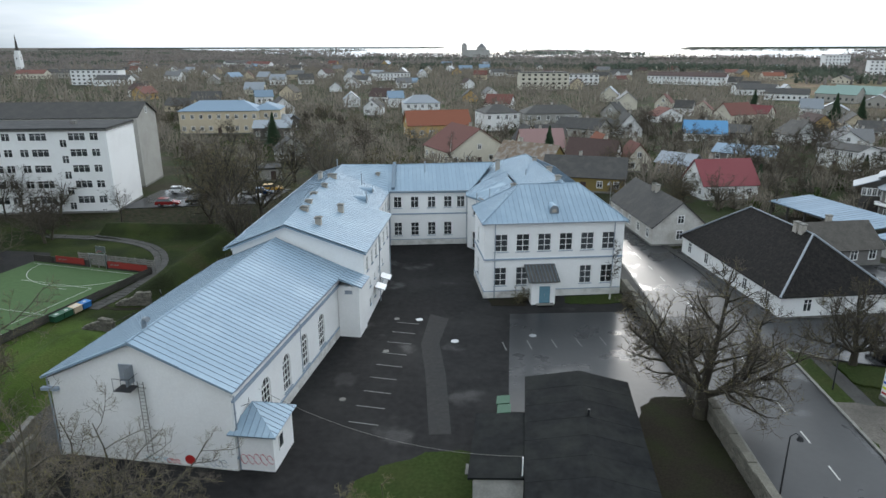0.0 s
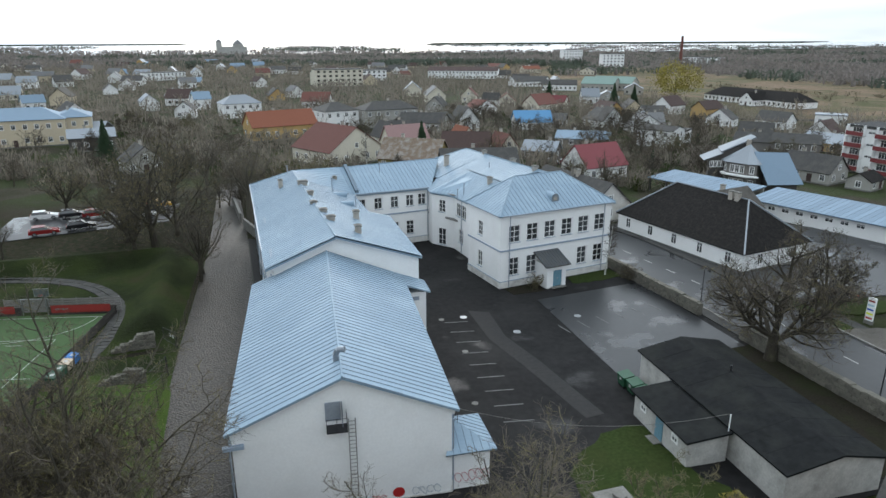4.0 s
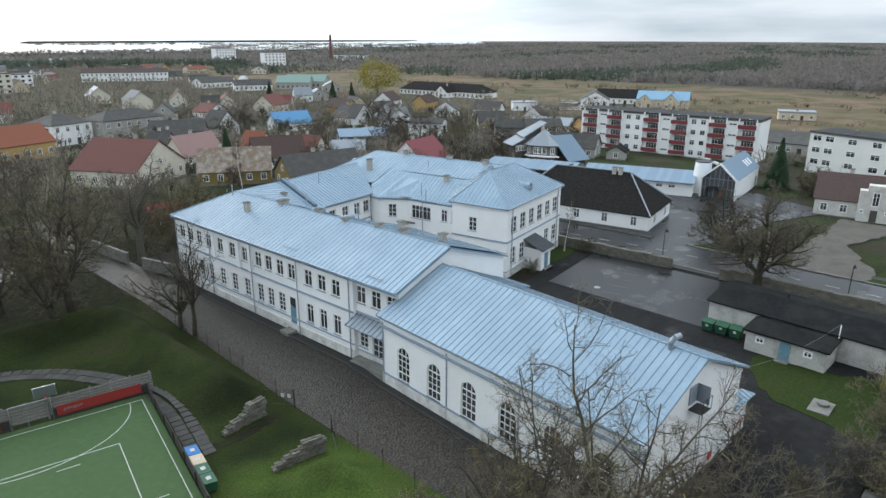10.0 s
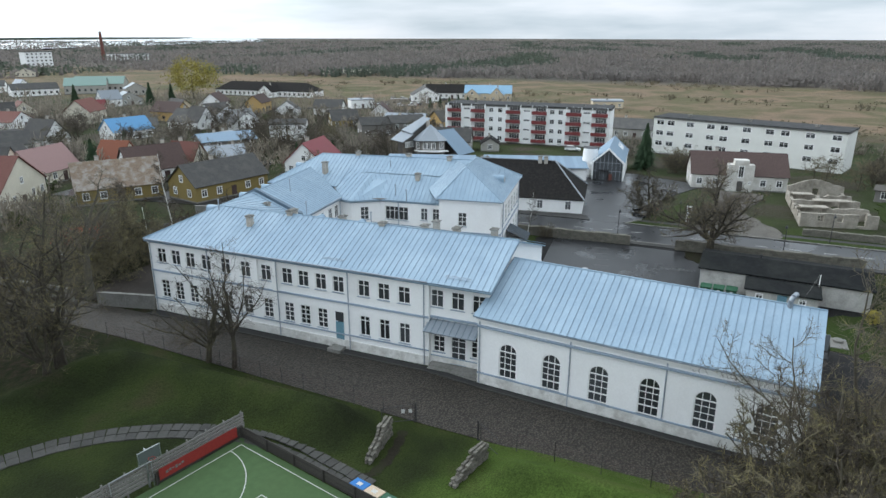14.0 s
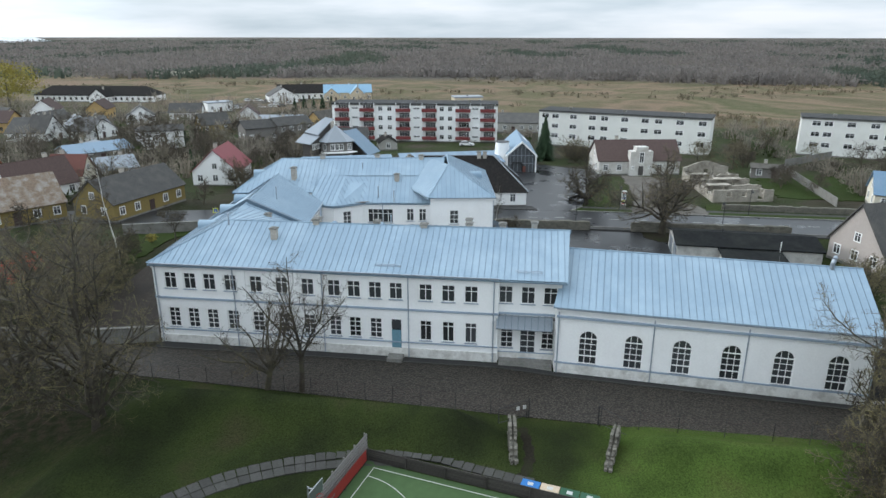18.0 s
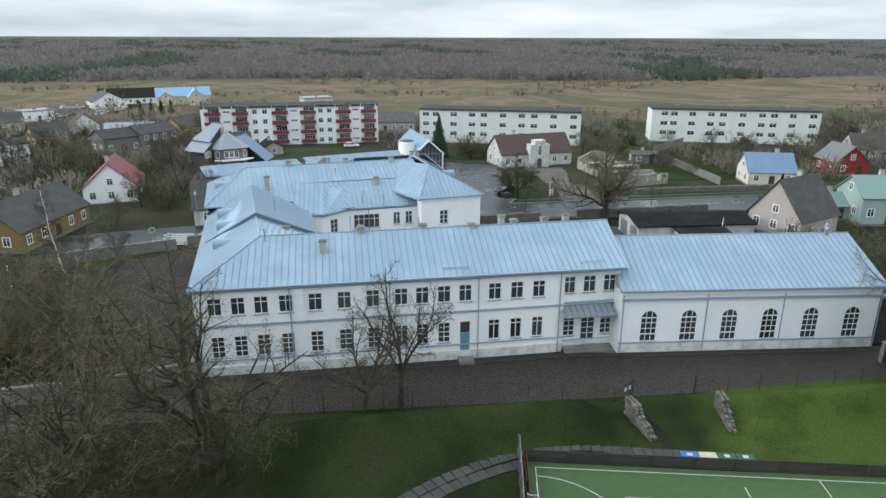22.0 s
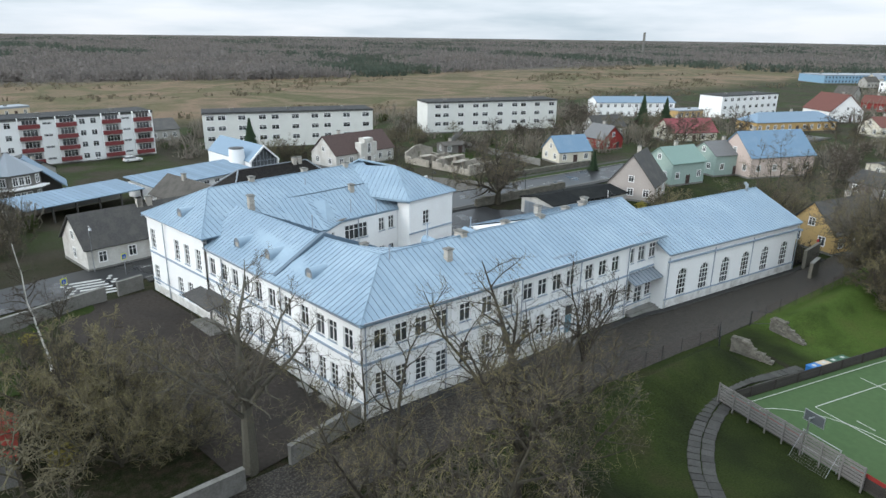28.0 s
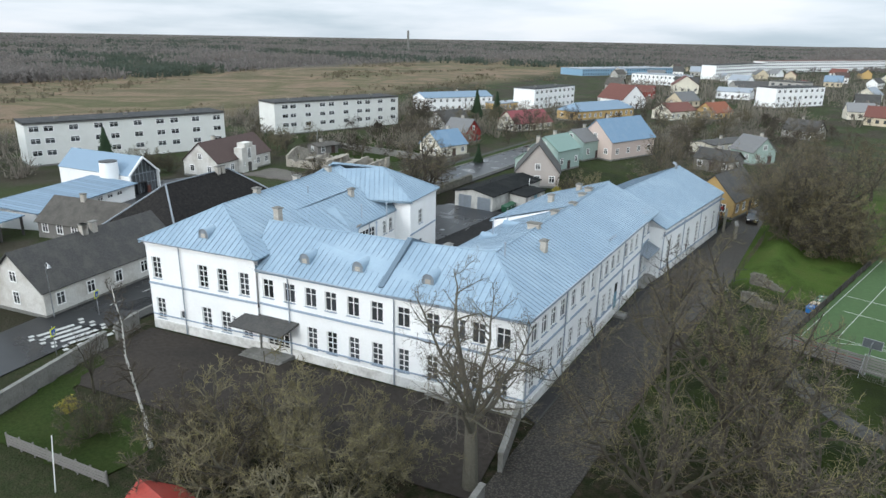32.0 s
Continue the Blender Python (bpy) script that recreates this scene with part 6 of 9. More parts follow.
    ('house', 198.9, 208.4, 11.0, 7.7, -46, 4.0, 4.4, 'f', 'white', 'tin'),
    ('house', 180.9, 411.0, 23.3, 14.0, -26, 4.0, 7.0, 'g', 'white', 'slate'),
    ('house', 216.1, 407.9, 8.1, 7.0, -18, 4.0, 7.0, 'p', 'white', 'slate'),
    ('house', 207.2, 362.3, 11.1, 7.8, -33, 4.0, 7.0, 'p', 'greyrender', 'tin'),
    ('apartment_block', 384.5, 687.1, 24.6, 14.0, -15, 16.0, 16.4, 'f', 'white', 'bitumen'),
    ('house', 441.3, 365.4, 42.0, 14.0, -50, 4.0, 4.4, 'f', 'cream', 'slate'),
    ('house', 138.0, -52.6, 6.6, 7.0, -112, 3.0, 5.0, 'g', 'greyrender', 'slate'),
    ('house', 42.2, -261.1, 14.4, 10.1, -160, 5.0, 10.0, 'p', 'cream', 'redtile'),
    ('house', 50.9, -208.9, 9.6, 7.0, -177, 4.0, 7.0, 'g', 'redwood', 'redtile'),
    ('house', 74.8, -339.8, 39.0, 14.0, -191, 7.0, 7.4, 'f', 'white', 'tin'),
    ('house', 9.3, -289.0, 22.8, 14.0, -153, 4.0, 7.0, 'g', 'greyrender', 'slate'),
    ('apartment_block', -12.9, -260.6, 17.7, 12.4, -201, 9.0, 9.4, 'f', 'greyrender', 'slate'),
    ('house', 11.1, -239.1, 16.9, 11.8, -184, 4.0, 6.0, 'g', 'white', 'tin'),
    ('house', -31.6, -93.9, 10.5, 7.4, -202, 3.0, 6.0, 'g', 'greyrender', 'slate'),
    ('house', -18.5, -20.3, 9.0, 7.0, -196, 3.0, 5.0, 'g', 'greywood', 'slate'),
]
# the flats near the school: middles along the front, widths and heights of their windows
COLUMNS = {(128.5, 105.8): [(u, 1.35, 1.35, 0) for u in (-10.7, -7.8, 8.6, 11.2)] + [(u, 2.0, 0.6, 0.5) for u in (-18.7, 0.7, 19.1)],
           (120.4, 41.7): [(u, 2.1, 1.3, 0) for u in (-22.5, -19.4, -13.9, -8.2, -4.6, 1.2, 6.9, 10.6, 16.4, 22.3)],
           (111.0, -30.1): [(u, 2.1, 1.3, 0) for u in (-20.8, -17.9, -12.5, -7.0, -3.5, 2.2, 7.8, 11.2, 16.6, 22.3)],
           (-90.9, 115.1): [(25 - a, w, 1.4, dz) for a, w, dz in ((2.2, 1.5, 0), (5.2, 3.0, 0), (7.7, 1.2, -1.2), (11.9, 3.0, 0), (14.7, 1.5, 0), (17.5, 1.5, 0), (20.3, 3.0, 0), (22.7, 1.2, -1.2), (26.9, 3.0, 0), (29.7, 1.5, 0), (32.5, 1.5, 0), (35.3, 3.0, 0), (37.7, 1.2, -1.2), (41.9, 3.0, 0), (44.7, 1.5, 0))]}


def block_windows(top, w_all, d, he, floors, columns):
    """Rows of windows on both long fronts of a block of flats, in the uneven rhythm of its rooms."""
    fh = 2.9
    for s in (-1, 1):
        for f in range(floors):
            for u, w, h, dz in columns:
                part("window", house_window(w, h, 3 if w > 2.5 else 2), None, top, at=pose(-s * u, s * d / 2, he - 1.95 - fh * f + dz, 0, 0, 0 if s < 0 else 180))
        for u, w, h, dz in columns[::3]:
            part("basement_window", house_window(0.9, 0.4), None, top, at=pose(-s * u, s * d / 2, 0.35, 0, 0, 0 if s < 0 else 180))
    part("coping", Shape().box(-w_all / 2 - 0.2, w_all / 2 + 0.2, -d / 2 - 0.2, d / 2 + 0.2, he - 0.28, he - 0.04), "concrete", top)


for k, row in enumerate(HOUSES):
    flats = row[0] == "apartment_block"
    if row[1:3] in COLUMNS:
        blk = house(*row, seed=k, bare=True, category="apartment block")
        block_windows(blk, row[3], row[4], row[6], 5 if row[6] > 13 else 4 if row[6] > 11 else 3, COLUMNS[row[1:3]])
        continue
    far = math.hypot(row[1] + 20, row[2] - 70) > 330
    house(*row, seed=k, far=far, win=(1.7, 1.25) if flats else (1.1, 1.35), pitch=3.6 if flats else 2.9, floors=(3 if row[6] < 10 else 5 if row[6] > 13 else 4) if flats else None, category="apartment block" if flats else "house")
# black hipped house across the street and the long low house beyond
house("house", 41.7, 82.0, 25.0, 13.2, 99.4, 2.95, 8.4, "h", "white", "black", 91, chimneys=2, win=(1.0, 1.5), pitch=4.6, label="low whitewashed house with a black hipped roof and pale hip caps")
house("house", 32.05, 106.3, 19.4, 8.6, 99, 3.3, 7.0, "g", "peel", "slate", 92, chimneys=3, win=(1.0, 1.4), pitch=3.6, label="long peeling whitewashed house with a dark roof")


# balconies of the block with red panels
def balconies(x, y, rz, w, d, floors, fh):
    m0 = Matrix.Translation((x, y, fall(x))) @ Matrix.Rotation(radians(rz), 4, "Z")
    for u in (-22.6, -14.8, -3.4, 4.8, 15.3, 23.0):
        st = thing("balcony_stack", *(m0 @ Vector((u, -d / 2, 0))).xy, fall(x), rz, "stack of balconies with dark red panels on the flats", "balcony", "balcony stacks")
        for f in range(floors):
            z = f * fh + 0.9
            bal = part("balcony", Shape().box(-2.3, 2.3, -1.1, 0.0, z - 0.15, z).box(-2.3, -2.2, -1.1, 0, z, z + 2.5).box(2.2, 2.3, -1.1, 0, z, z + 2.5), "white", st)
            part("balcony_panel", Shape().box(-2.35, 2.35, -1.18, -1.11, z - 0.1, z + 0.95), "balcony", bal)
            part("balcony_window", house_window(3.2, 1.6, 4), None, bal, at=pose(0.3, -0.02, z + 0.8))


balconies(128.5, 105.8, -86, 52, 11, 4, 2.85)
# pale hip caps of the black-roofed house
hipm = Matrix.Translation((41.7, 82.0, fall(41.7) - 0.1)) @ Matrix.Rotation(radians(99.4), 4, "Z")
caps = thing("roof_caps", 41.7, 82.0, fall(41.7) + 8.2, 99.4, "pale metal hip and ridge caps on the black roof", "roof cap")
for sx in (-1, 1):
    for sy in (-1, 1):
        part("hip_cap", Shape().tube(hipm @ Vector((sx * 12.85, sy * 6.95, 2.9)), hipm @ Vector((sx * (12.5 - 6.6 * 0.85), 0, 8.46)), 0.13, n=6), "tin", caps, flat=True)
part("ridge_cap", Shape().tube(hipm @ Vector((-6.9, 0, 8.46)), hipm @ Vector((6.9, 0, 8.46)), 0.1, n=6), "tin", caps, flat=True)


# ---- shop with a glazed gable ----
def shop():
    s = thing("shop", 82.95, 71.55, -1.25, 6, "white shop with a glazed gable front and a pale blue roof", "shop")
    a, b, he, hr = 10.0, 3.5, 4.2, 7.4
    rise = (hr - he) / b
    part("wall", Shape().box(-a + 0.3, a, -b, -b + 0.3, 0, he).box(-a + 0.3, a, b - 0.3, b, 0, he).box(a - 0.3, a, -b + 0.3, b - 0.3, 0, he).slab([(a, -b, he), (a, b, he), (a, 0, hr)], (-0.3, 0, 0)), "white", s)
    for sy in (-1, 1):
        roof_slab(s, [(-a - 0.5, sy * (b + 0.15), he), (a + 0.15, sy * (b + 0.15), he), (a + 0.15, 0, hr + 0.15), (-a - 0.5, 0, hr + 0.15)], "bluegrey")
    fr = Shape()
    for sy in (-1, 1):
        fr.slab([(-a - 0.52, sy * (b + 0.17), he - 0.35), (-a - 0.52, sy * (b + 0.17), he + 0.08), (-a - 0.52, 0, hr + 0.2), (-a - 0.52, 0, hr - 0.25)], (0.3, 0, 0))
    fr.box(-a - 0.5, -a + 0.3, -b, -b + 0.25, 0, he).box(-a - 0.5, -a + 0.3, b - 0.25, b, 0, he)
    part("gable_frame", fr, "white", s, "white frame round the glazed gable")
    part("glazing", Shape().slab([(-a + 0.1, -b + 0.25, 0), (-a + 0.1, b - 0.25, 0), (-a + 0.1, b - 0.25, he), (-a + 0.1, 0, hr - 0.3), (-a + 0.1, -b + 0.25, he)], (0.05, 0, 0)), "pane", s)
    for k in range(-3, 4):
        y = k * 0.88
        part("mullion", Shape().box(-a, -a + 0.09, y - 0.045, y + 0.045, 0, hr - 0.4 - abs(y) * rise), "tin", s)
    for z in (2.3, 4.2):
        part("transom", Shape().box(-a + 0.01, -a + 0.085, -b + 0.25, b - 0.25, z - 0.05, z + 0.05), "tin", s)
    part("entrance", Shape().box(-a - 0.6, -a, -0.1, 2.1, 0, 0.1).box(-a - 0.6, -a, -0.1, 0.0, 0.1, 2.4).box(-a - 0.6, -a, 2.0, 2.1, 0.1, 2.4).box(-a - 0.65, -a, -0.15, 2.15, 2.4, 2.6), "darksteel", s, "dark entrance porch in the glazing")
    part("machine", Shape().box(-a - 0.55, -a - 0.05, -1.0, -0.3, 0, 1.7), "redtile", s, "red vending machine by the entrance")
    part("round_tower", Shape().tube((-6.1, b + 0.9, 0), (-6.1, b + 0.9, 6.8), 2.1, 1.6, n=24), "white", s, "tapered white round tower")
    part("tower_rim", Shape().tube((-6.1, b + 0.9, 6.8), (-6.1, b + 0.9, 6.95), 1.66, n=24), "darksteel", s, "dark rim of the round tower")
    for k in range(3):
        x = 2.6 + 1.9 * k
        lo, hi = hr + 0.2 - 2.5 * rise, hr + 0.2 - 1.3 * rise
        part("roof_window", Shape().slab([(x, -2.5, lo), (x + 0.85, -2.5, lo), (x + 0.85, -1.3, hi), (x, -1.3, hi)], (0, 0.05, -0.1)), "white", s, "white framed roof window")
    part("side_door", Shape().box(7.6, 8.4, -b - 0.04, -b, 0.1, 2.4), "darksteel", s)
    link = thing("shop_wing", 70.5, 88.0, fall(70) - 0.1, -72, "low white wing of the shop with a pale blue sheet roof", "shop")
    part("wall", Shape().box(-10.5, 12.6, -4.5, 4.5, 0, 2.9), "white", link)
    seamed_roof(link, [(-11.0, -5.2, 3.0), (12.9, -5.2, 3.0), (12.9, 5.0, 3.9), (-11.0, 5.0, 3.9)], 1.0, "bluegrey", flat=False)
    for k in range(8):
        part("window", house_window(1.3, 0.7), None, link, at=pose(-9 + 2.5 * k, -4.5, 1.7))
    cano = thing("canopy_shed", 63.0, 110.0, fall(63) - 0.1, -72, "open shed with a pale blue sheet roof on thin dark posts", "shed")
    seamed_roof(cano, [(-10.5, -4.5, 3.1), (10.5, -4.5, 3.1), (10.5, 4.5, 3.7), (-10.5, 4.5, 3.7)], 1.0, "bluegrey", flat=False)
    for k in range(6):
        part("post", Shape().box(-10 + 4 * k - 0.09, -10 + 4 * k + 0.09, -4.3, -3.9, 0, 3.0), "darkwood", cano)
    part("back_wall", Shape().box(-10.3, 10.3, 3.9, 4.2, 0, 3.4), "greyrender", cano)


shop()


# ---- dark wooden house with a turret ----
def turret_house():
    ox, oy, oz = 79.0, 117.0, -1.2
    s = thing("turret_house", ox, oy, oz, 0, "dark wooden house with a canted turret and pale metal roofs", "house")

    def at(*pts):
        return [(x - ox, y - oy, z - oz) for x, y, z in pts]

    def bay(u, v):
        """A plan point of the turret: u along its front, v into the house."""
        return 74.4 + 0.4 * u + 0.917 * v - ox, 120.2 - 0.917 * u + 0.4 * v - oy

    # tall wing under a strip of tin roof that climbs towards the turret
    part("wing", Shape().prism([(73.2 - ox, 121.9 - oy), (82.0 - ox, 119.3 - oy), (82.6 - ox, 121.2 - oy), (75.3 - ox, 125.0 - oy)], 0, [5.9, 10.0, 10.2, 6.0]), "darkwood", s)
    roof_slab(s, at((75.3, 120.9, 6.35), (82.4, 118.8, 9.55), (83.0, 121.2, 9.85), (77.8, 125.2, 6.7)), "tin", 0.24, "raised strip of bare tin roof")
    roof_slab(s, at((71.6, 121.7, 4.55), (75.6, 120.5, 6.1), (78.1, 125.4, 6.3), (74.0, 126.4, 4.7)), "tin", 0.16)
    d = Vector((82.0 - 73.2, 119.3 - 121.9, 0)).normalized()
    ang = math.degrees(math.atan2(d.y, d.x))
    for k in range(4):
        part("window", house_window(0.7, 1.3), None, s, at=pose(73.75 - ox + d.x * k * 0.85, 121.73 - oy + d.y * k * 0.85, 4.1, 0, 0, ang))
    # canted turret with a hipped roof and a white balcony edge
    plan = [bay(0.5, 3.4), bay(0.5, 1.5), bay(2.0, 0.2), bay(6.4, 0.0), bay(8.2, 0.8), bay(8.2, 6.0), bay(0.5, 6.0)]
    part("turret", Shape().prism(plan, 0, 5.9), "greywood", s)
    eave = [bay(-0.1, 3.6), bay(-0.1, 1.1), bay(1.7, -0.6), bay(6.7, -0.8), bay(8.8, 0.3), bay(8.8, 4.6)]
    tip = bay(4.5, 4.4)
    for a, b in zip(eave, eave[1:]):
        roof_slab(s, [(*a, 5.85), (*b, 5.85), (*tip, 9.4)], "tin", 0.12)
    part("balcony", Shape().prism([bay(0.2, 0.6), bay(1.6, -1.2), bay(6.8, -1.5), bay(9.2, -0.2), bay(8.2, 0.8), bay(6.4, 0.0), bay(2.0, 0.2), bay(0.5, 1.5)], 3.1, 3.35), "white", s, "white balcony edge round the turret")
    for k in range(1, 4):
        a, b = Vector(plan[k]), Vector(plan[k + 1])
        ang = math.degrees(math.atan2((b - a).y, (b - a).x))
        for f in ((0.25, 0.5, 0.75) if k == 2 else (0.5,)):
            m = a.lerp(b, f)
            part("window", house_window(0.9, 1.5), None, s, at=pose(m.x, m.y, 3.75, 0, 0, ang))
            part("window", house_window(0.9, 1.3), None, s, at=pose(m.x, m.y, 1.0, 0, 0, ang))
    # wide slope that falls almost to the ground
    roof_slab(s, at((79.4, 115.5, 7.0), (77.9, 108.8, 1.1), (86.1, 107.7, 0.9), (87.4, 114.5, 6.6)), "bluegrey", 0.2, "pale blue metal slope")
    part("side_wall", Shape().prism([(80.3 - ox, 109.4 - oy), (85.4 - ox, 108.7 - oy), (86.5 - ox, 114.2 - oy), (81.3 - ox, 115.0 - oy)], 0, [2.3, 2.2, 7.0, 7.3]), "darkwood", s)
    part("body", Shape().prism([(80.5 - ox, 115.5 - oy), (87.0 - ox, 114.7 - oy), (87.6 - ox, 120.4 - oy), (81.5 - ox, 121.2 - oy)], 0, 6.4), "darkwood", s)
    roof_slab(s, at((80.4, 115.3, 7.0), (87.4, 114.4, 6.6), (88.0, 121.0, 4.9), (81.4, 121.8, 5.2)), "slate", 0.16)
    part("chimney", Shape().box(tip[0] - 0.1, tip[0] + 0.6, tip[1] + 0.5, tip[1] + 1.2, 8.2, 10.3), "brick", s)


turret_house()


# ---- ruined walls beside the white cottage ----
material("ruinwall", (0.33, 0.30, 0.255), 0.95, var=0.3, scale=0.8, stain=(0.14, 0.125, 0.10), stain_scale=0.6, stain_amount=0.9, bump=0.5)


def ruin():
    top = thing("ruin", 0, 0, 0, 0, "roofless ruin of pale crumbling masonry walls with empty windows", "ruin")
    rr = random.Random(5)

    def wall(x0, y0, x1, y1, h, gaps=(), peak=0.0, worn=0.12):
        """A broken wall with an uneven crown; gaps: (middle, width, sill, head) of empty openings."""
        L = math.hypot(x1 - x0, y1 - y0)
        m = Matrix.Translation((x0, y0, 0)) @ Matrix.Rotation(math.atan2(y1 - y0, x1 - x0), 4, "Z")
        edges = [0.0] + [e for g in gaps for e in (g[0] - g[1] / 2, g[0] + g[1] / 2)] + [L]
        crest = lambda u: h + peak * (1 - abs(2 * u / L - 1)) - worn * h * abs(noise.noise((u * 0.9, x0 * 3.1, y0 * 1.7)))
        low = lambda u: fall(x0 + (x1 - x0) * u / L) - 0.4

        def pier(a, b, za=None, zb=None):
            n = max(1, int((b - a) / 0.8))
            us = [a + (b - a) * k / n for k in range(n + 1)]
            crown = [(u, 0, low(u) + 0.4 + (zb if zb is not None else crest(u) * rr.uniform(0.95, 1.0))) for u in us]
            foot = [(u, 0, low(u) + (0.4 + za if za else 0)) for u in (a, b)]
            part("wall", Shape().slab([m @ Vector(q) for q in foot + crown[::-1]], m.to_3x3() @ Vector((0, 0.45, 0))), "ruinwall", top, flat=True)

        for k in range(0, len(edges), 2):
            if edges[k + 1] - edges[k] > 0.1:
                pier(edges[k], edges[k + 1])
        for mid, w, sill, head in gaps:
            a, b = mid - w / 2, mid + w / 2
            if sill > 0:
                pier(a, b, None, sill)
            if head:
                pier(a, b, head)

    FL, FR, BR, BL = (45.9, 33.4), (48.7, 21.6), (72.6, 24.1), (70.2, 34.3)
    wall(*FL, *FR, 2.35, ((3.2, 1.0, 0.9, 1.9), (6.2, 1.0, 0.9, 1.9), (9.6, 1.2, 0.3, 0)))
    wall(*BL, *FL, 1.7, ((10.2, 1.3, 0, 0), (15.0, 1.0, 0.7, 0), (20.4, 1.0, 0.7, 0)), worn=0.6)
    wall(*FR, *BR, 1.6, ((4.0, 1.0, 0.7, 0), (9.0, 2.4, 0.4, 0), (19.0, 1.0, 0.7, 0)), worn=0.6)
    wall(*BR, *BL, 2.7, ((5.2, 1.2, 0.8, 2.2),), 1.7, 0.15)
    for f, h, g in ((0.24, 2.2, 3.5), (0.48, 2.4, 7.2), (0.72, 2.3, 4.6)):
        a = Vector(FL).lerp(Vector(BL), f)
        b = Vector(FR).lerp(Vector(BR), f)
        wall(*a, *b, h, ((g, 1.3, 0, 0),), worn=0.3)
    wall(58.6, 28.4, 65.4, 29.1, 2.1, (), worn=0.5)
    for f, a, b in ((0.2, 0.5, 5.0), (0.45, 3.5, 9.5), (0.69, 0.5, 4.0)):
        o = Vector(FL).lerp(Vector(BL), f)
        m = Matrix.Translation((o.x, o.y, fall(o.x))) @ Matrix.Rotation(math.atan2(FR[1] - FL[1], FR[0] - FL[0]), 4, "Z")
        part("floor_slab", Shape().box(a, b, -0.2, 1.6, 2.12, 2.3, m), "ruinwall", top, flat=True)
    for k in range(40):
        x, y, sz = rr.uniform(47.5, 71), rr.uniform(23, 33.2), rr.uniform(0.2, 0.6)
        part("rubble", Shape().box(-sz, sz, -sz * 0.6, sz * 0.6, -0.1, sz * 0.5, pose(x, y, fall(x) - 0.1, 0, 0, rr.uniform(0, 180))), "stone", top, flat=True)


ruin()
# painted stucco front with a dormer gable on the old cottage
cm = thing("cottage_front", 74.3, 43.2, fall(74) - 0.1, -80, "peeling white stepped entrance gable of the old cottage", "house front")
part("wall", Shape().box(-2.6, 2.6, -1.2, 1.0, 0, 5.6).box(-1.4, 1.4, -1.2, 1.0, 5.6, 6.6), "peel", cm)
part("window", house_window(1.0, 2.4), None, cm, at=pose(0, -1.2, 3.0))
part("door", Shape().box(-0.55, 0.55, -1.28, -1.2, 0.1, 2.2), "darkwood", cm)
for sx in (-1.9, 1.9):
    part("window", house_window(0.5, 0.6), None, cm, at=pose(sx, -1.2, 1.6))


# ---- garages in the school yard ----
def garages():
    s = thing("garage_row", 11.0, 37.5, 0, -3, "low whitewashed garage row with a wet black felt roof", "garage")
    x0, x1, y0, y1 = -4.2, 4.4, -9.2, 9.9
    part("wall", Shape().box(x0 + 0.3, x1 - 0.3, y0 + 0.3, y1 - 0.3, -0.3, 2.75).slab([(x0 + 0.3, y0 + 0.3, 2.75), (x1 - 0.3, y0 + 0.3, 2.75), (0.3, y0 + 0.3, 3.55)], (0, 0.2, 0)).slab([(x0 + 0.3, y1 - 0.3, 2.75), (x1 - 0.3, y1 - 0.3, 2.75), (0.3, y1 - 0.3, 3.55)], (0, -0.2, 0)), "limewash", s)
    for xa, xb in ((x0, 0.3), (x1, 0.3)):
        roof_slab(s, [(xa, y0, 2.8), (xa, y1, 2.8), (xb, y1, 3.65), (xb, y0, 3.65)], "felt", 0.16)
        for k in range(1, 8):
            y = y0 + (y1 - y0) * k / 8
            roof_slab(s, [(xa, y - 0.03, 2.812), (xa, y + 0.03, 2.812), (xb, y + 0.03, 3.662), (xb, y - 0.03, 3.662)], "felt", 0.016)
    for k, x in enumerate((-2.1, 1.9)):
        gd = part("garage_door", Shape().box(x - 1.35, x + 1.35, y1 - 0.34, y1 - 0.26, 0, 2.3), "zinc", s, "pale grey-green garage door")
        for j in range(5):
            part("panel", Shape().box(x - 1.3 + 0.53 * j, x - 0.85 + 0.53 * j, y1 - 0.27, y1 - 0.24, 0.1, 2.2), "zinc", gd)
    part("vent_pipe", Shape().tube((0.5, 3.0, 3.4), (0.5, 3.0, 4.1), 0.1, n=10), "darksteel", s)
    a = thing("annex", 4.8, 38.2, 0, -3, "small whitewashed brick annex with a felt roof and a blue door", "shed")
    part("wall", Shape().box(-1.4, 2.0, -3.8, 3.7, -0.3, 2.3), "limewash", a)
    roof_slab(a, [(-1.75, -4.1, 2.32), (2.1, -4.1, 2.6), (2.1, 4.0, 2.6), (-1.75, 4.0, 2.32)], "felt", 0.16)
    dr = part("door", Shape().box(-1.47, -1.4, -0.6, 0.4, 0, 1.95), "doorblue", a, "blue plank door")
    part("door_handle", Shape().box(-1.53, -1.47, 0.2, 0.26, 0.9, 1.05), "steel", dr)
    for y, w in ((2.3, 0.8), (-2.2, 0.55)):
        part("window", house_window(0.7, 0.55), None, a, at=pose(-1.4, y, 1.2, 0, 0, -90))
    part("post", Shape().tube((1.9, -3.8, 2.4), (1.9, -3.8, 4.0), 0.05), "frame", a)
    part("step", Shape().box(-2.2, -1.45, -0.7, 0.5, -0.1, 0.12), "concrete", a)


garages()


def bin_big(x, y, rz):
    b = thing("waste_container", x, y, 0, rz, "dark green plastic waste container on wheels", "bin", "bins by the garages")
    body = Shape()
    lo = [(-0.5, -0.42), (0.5, -0.42), (0.5, 0.42), (-0.5, 0.42)]
    up = [(-0.62, -0.52), (0.62, -0.52), (0.62, 0.52), (-0.62, 0.52)]
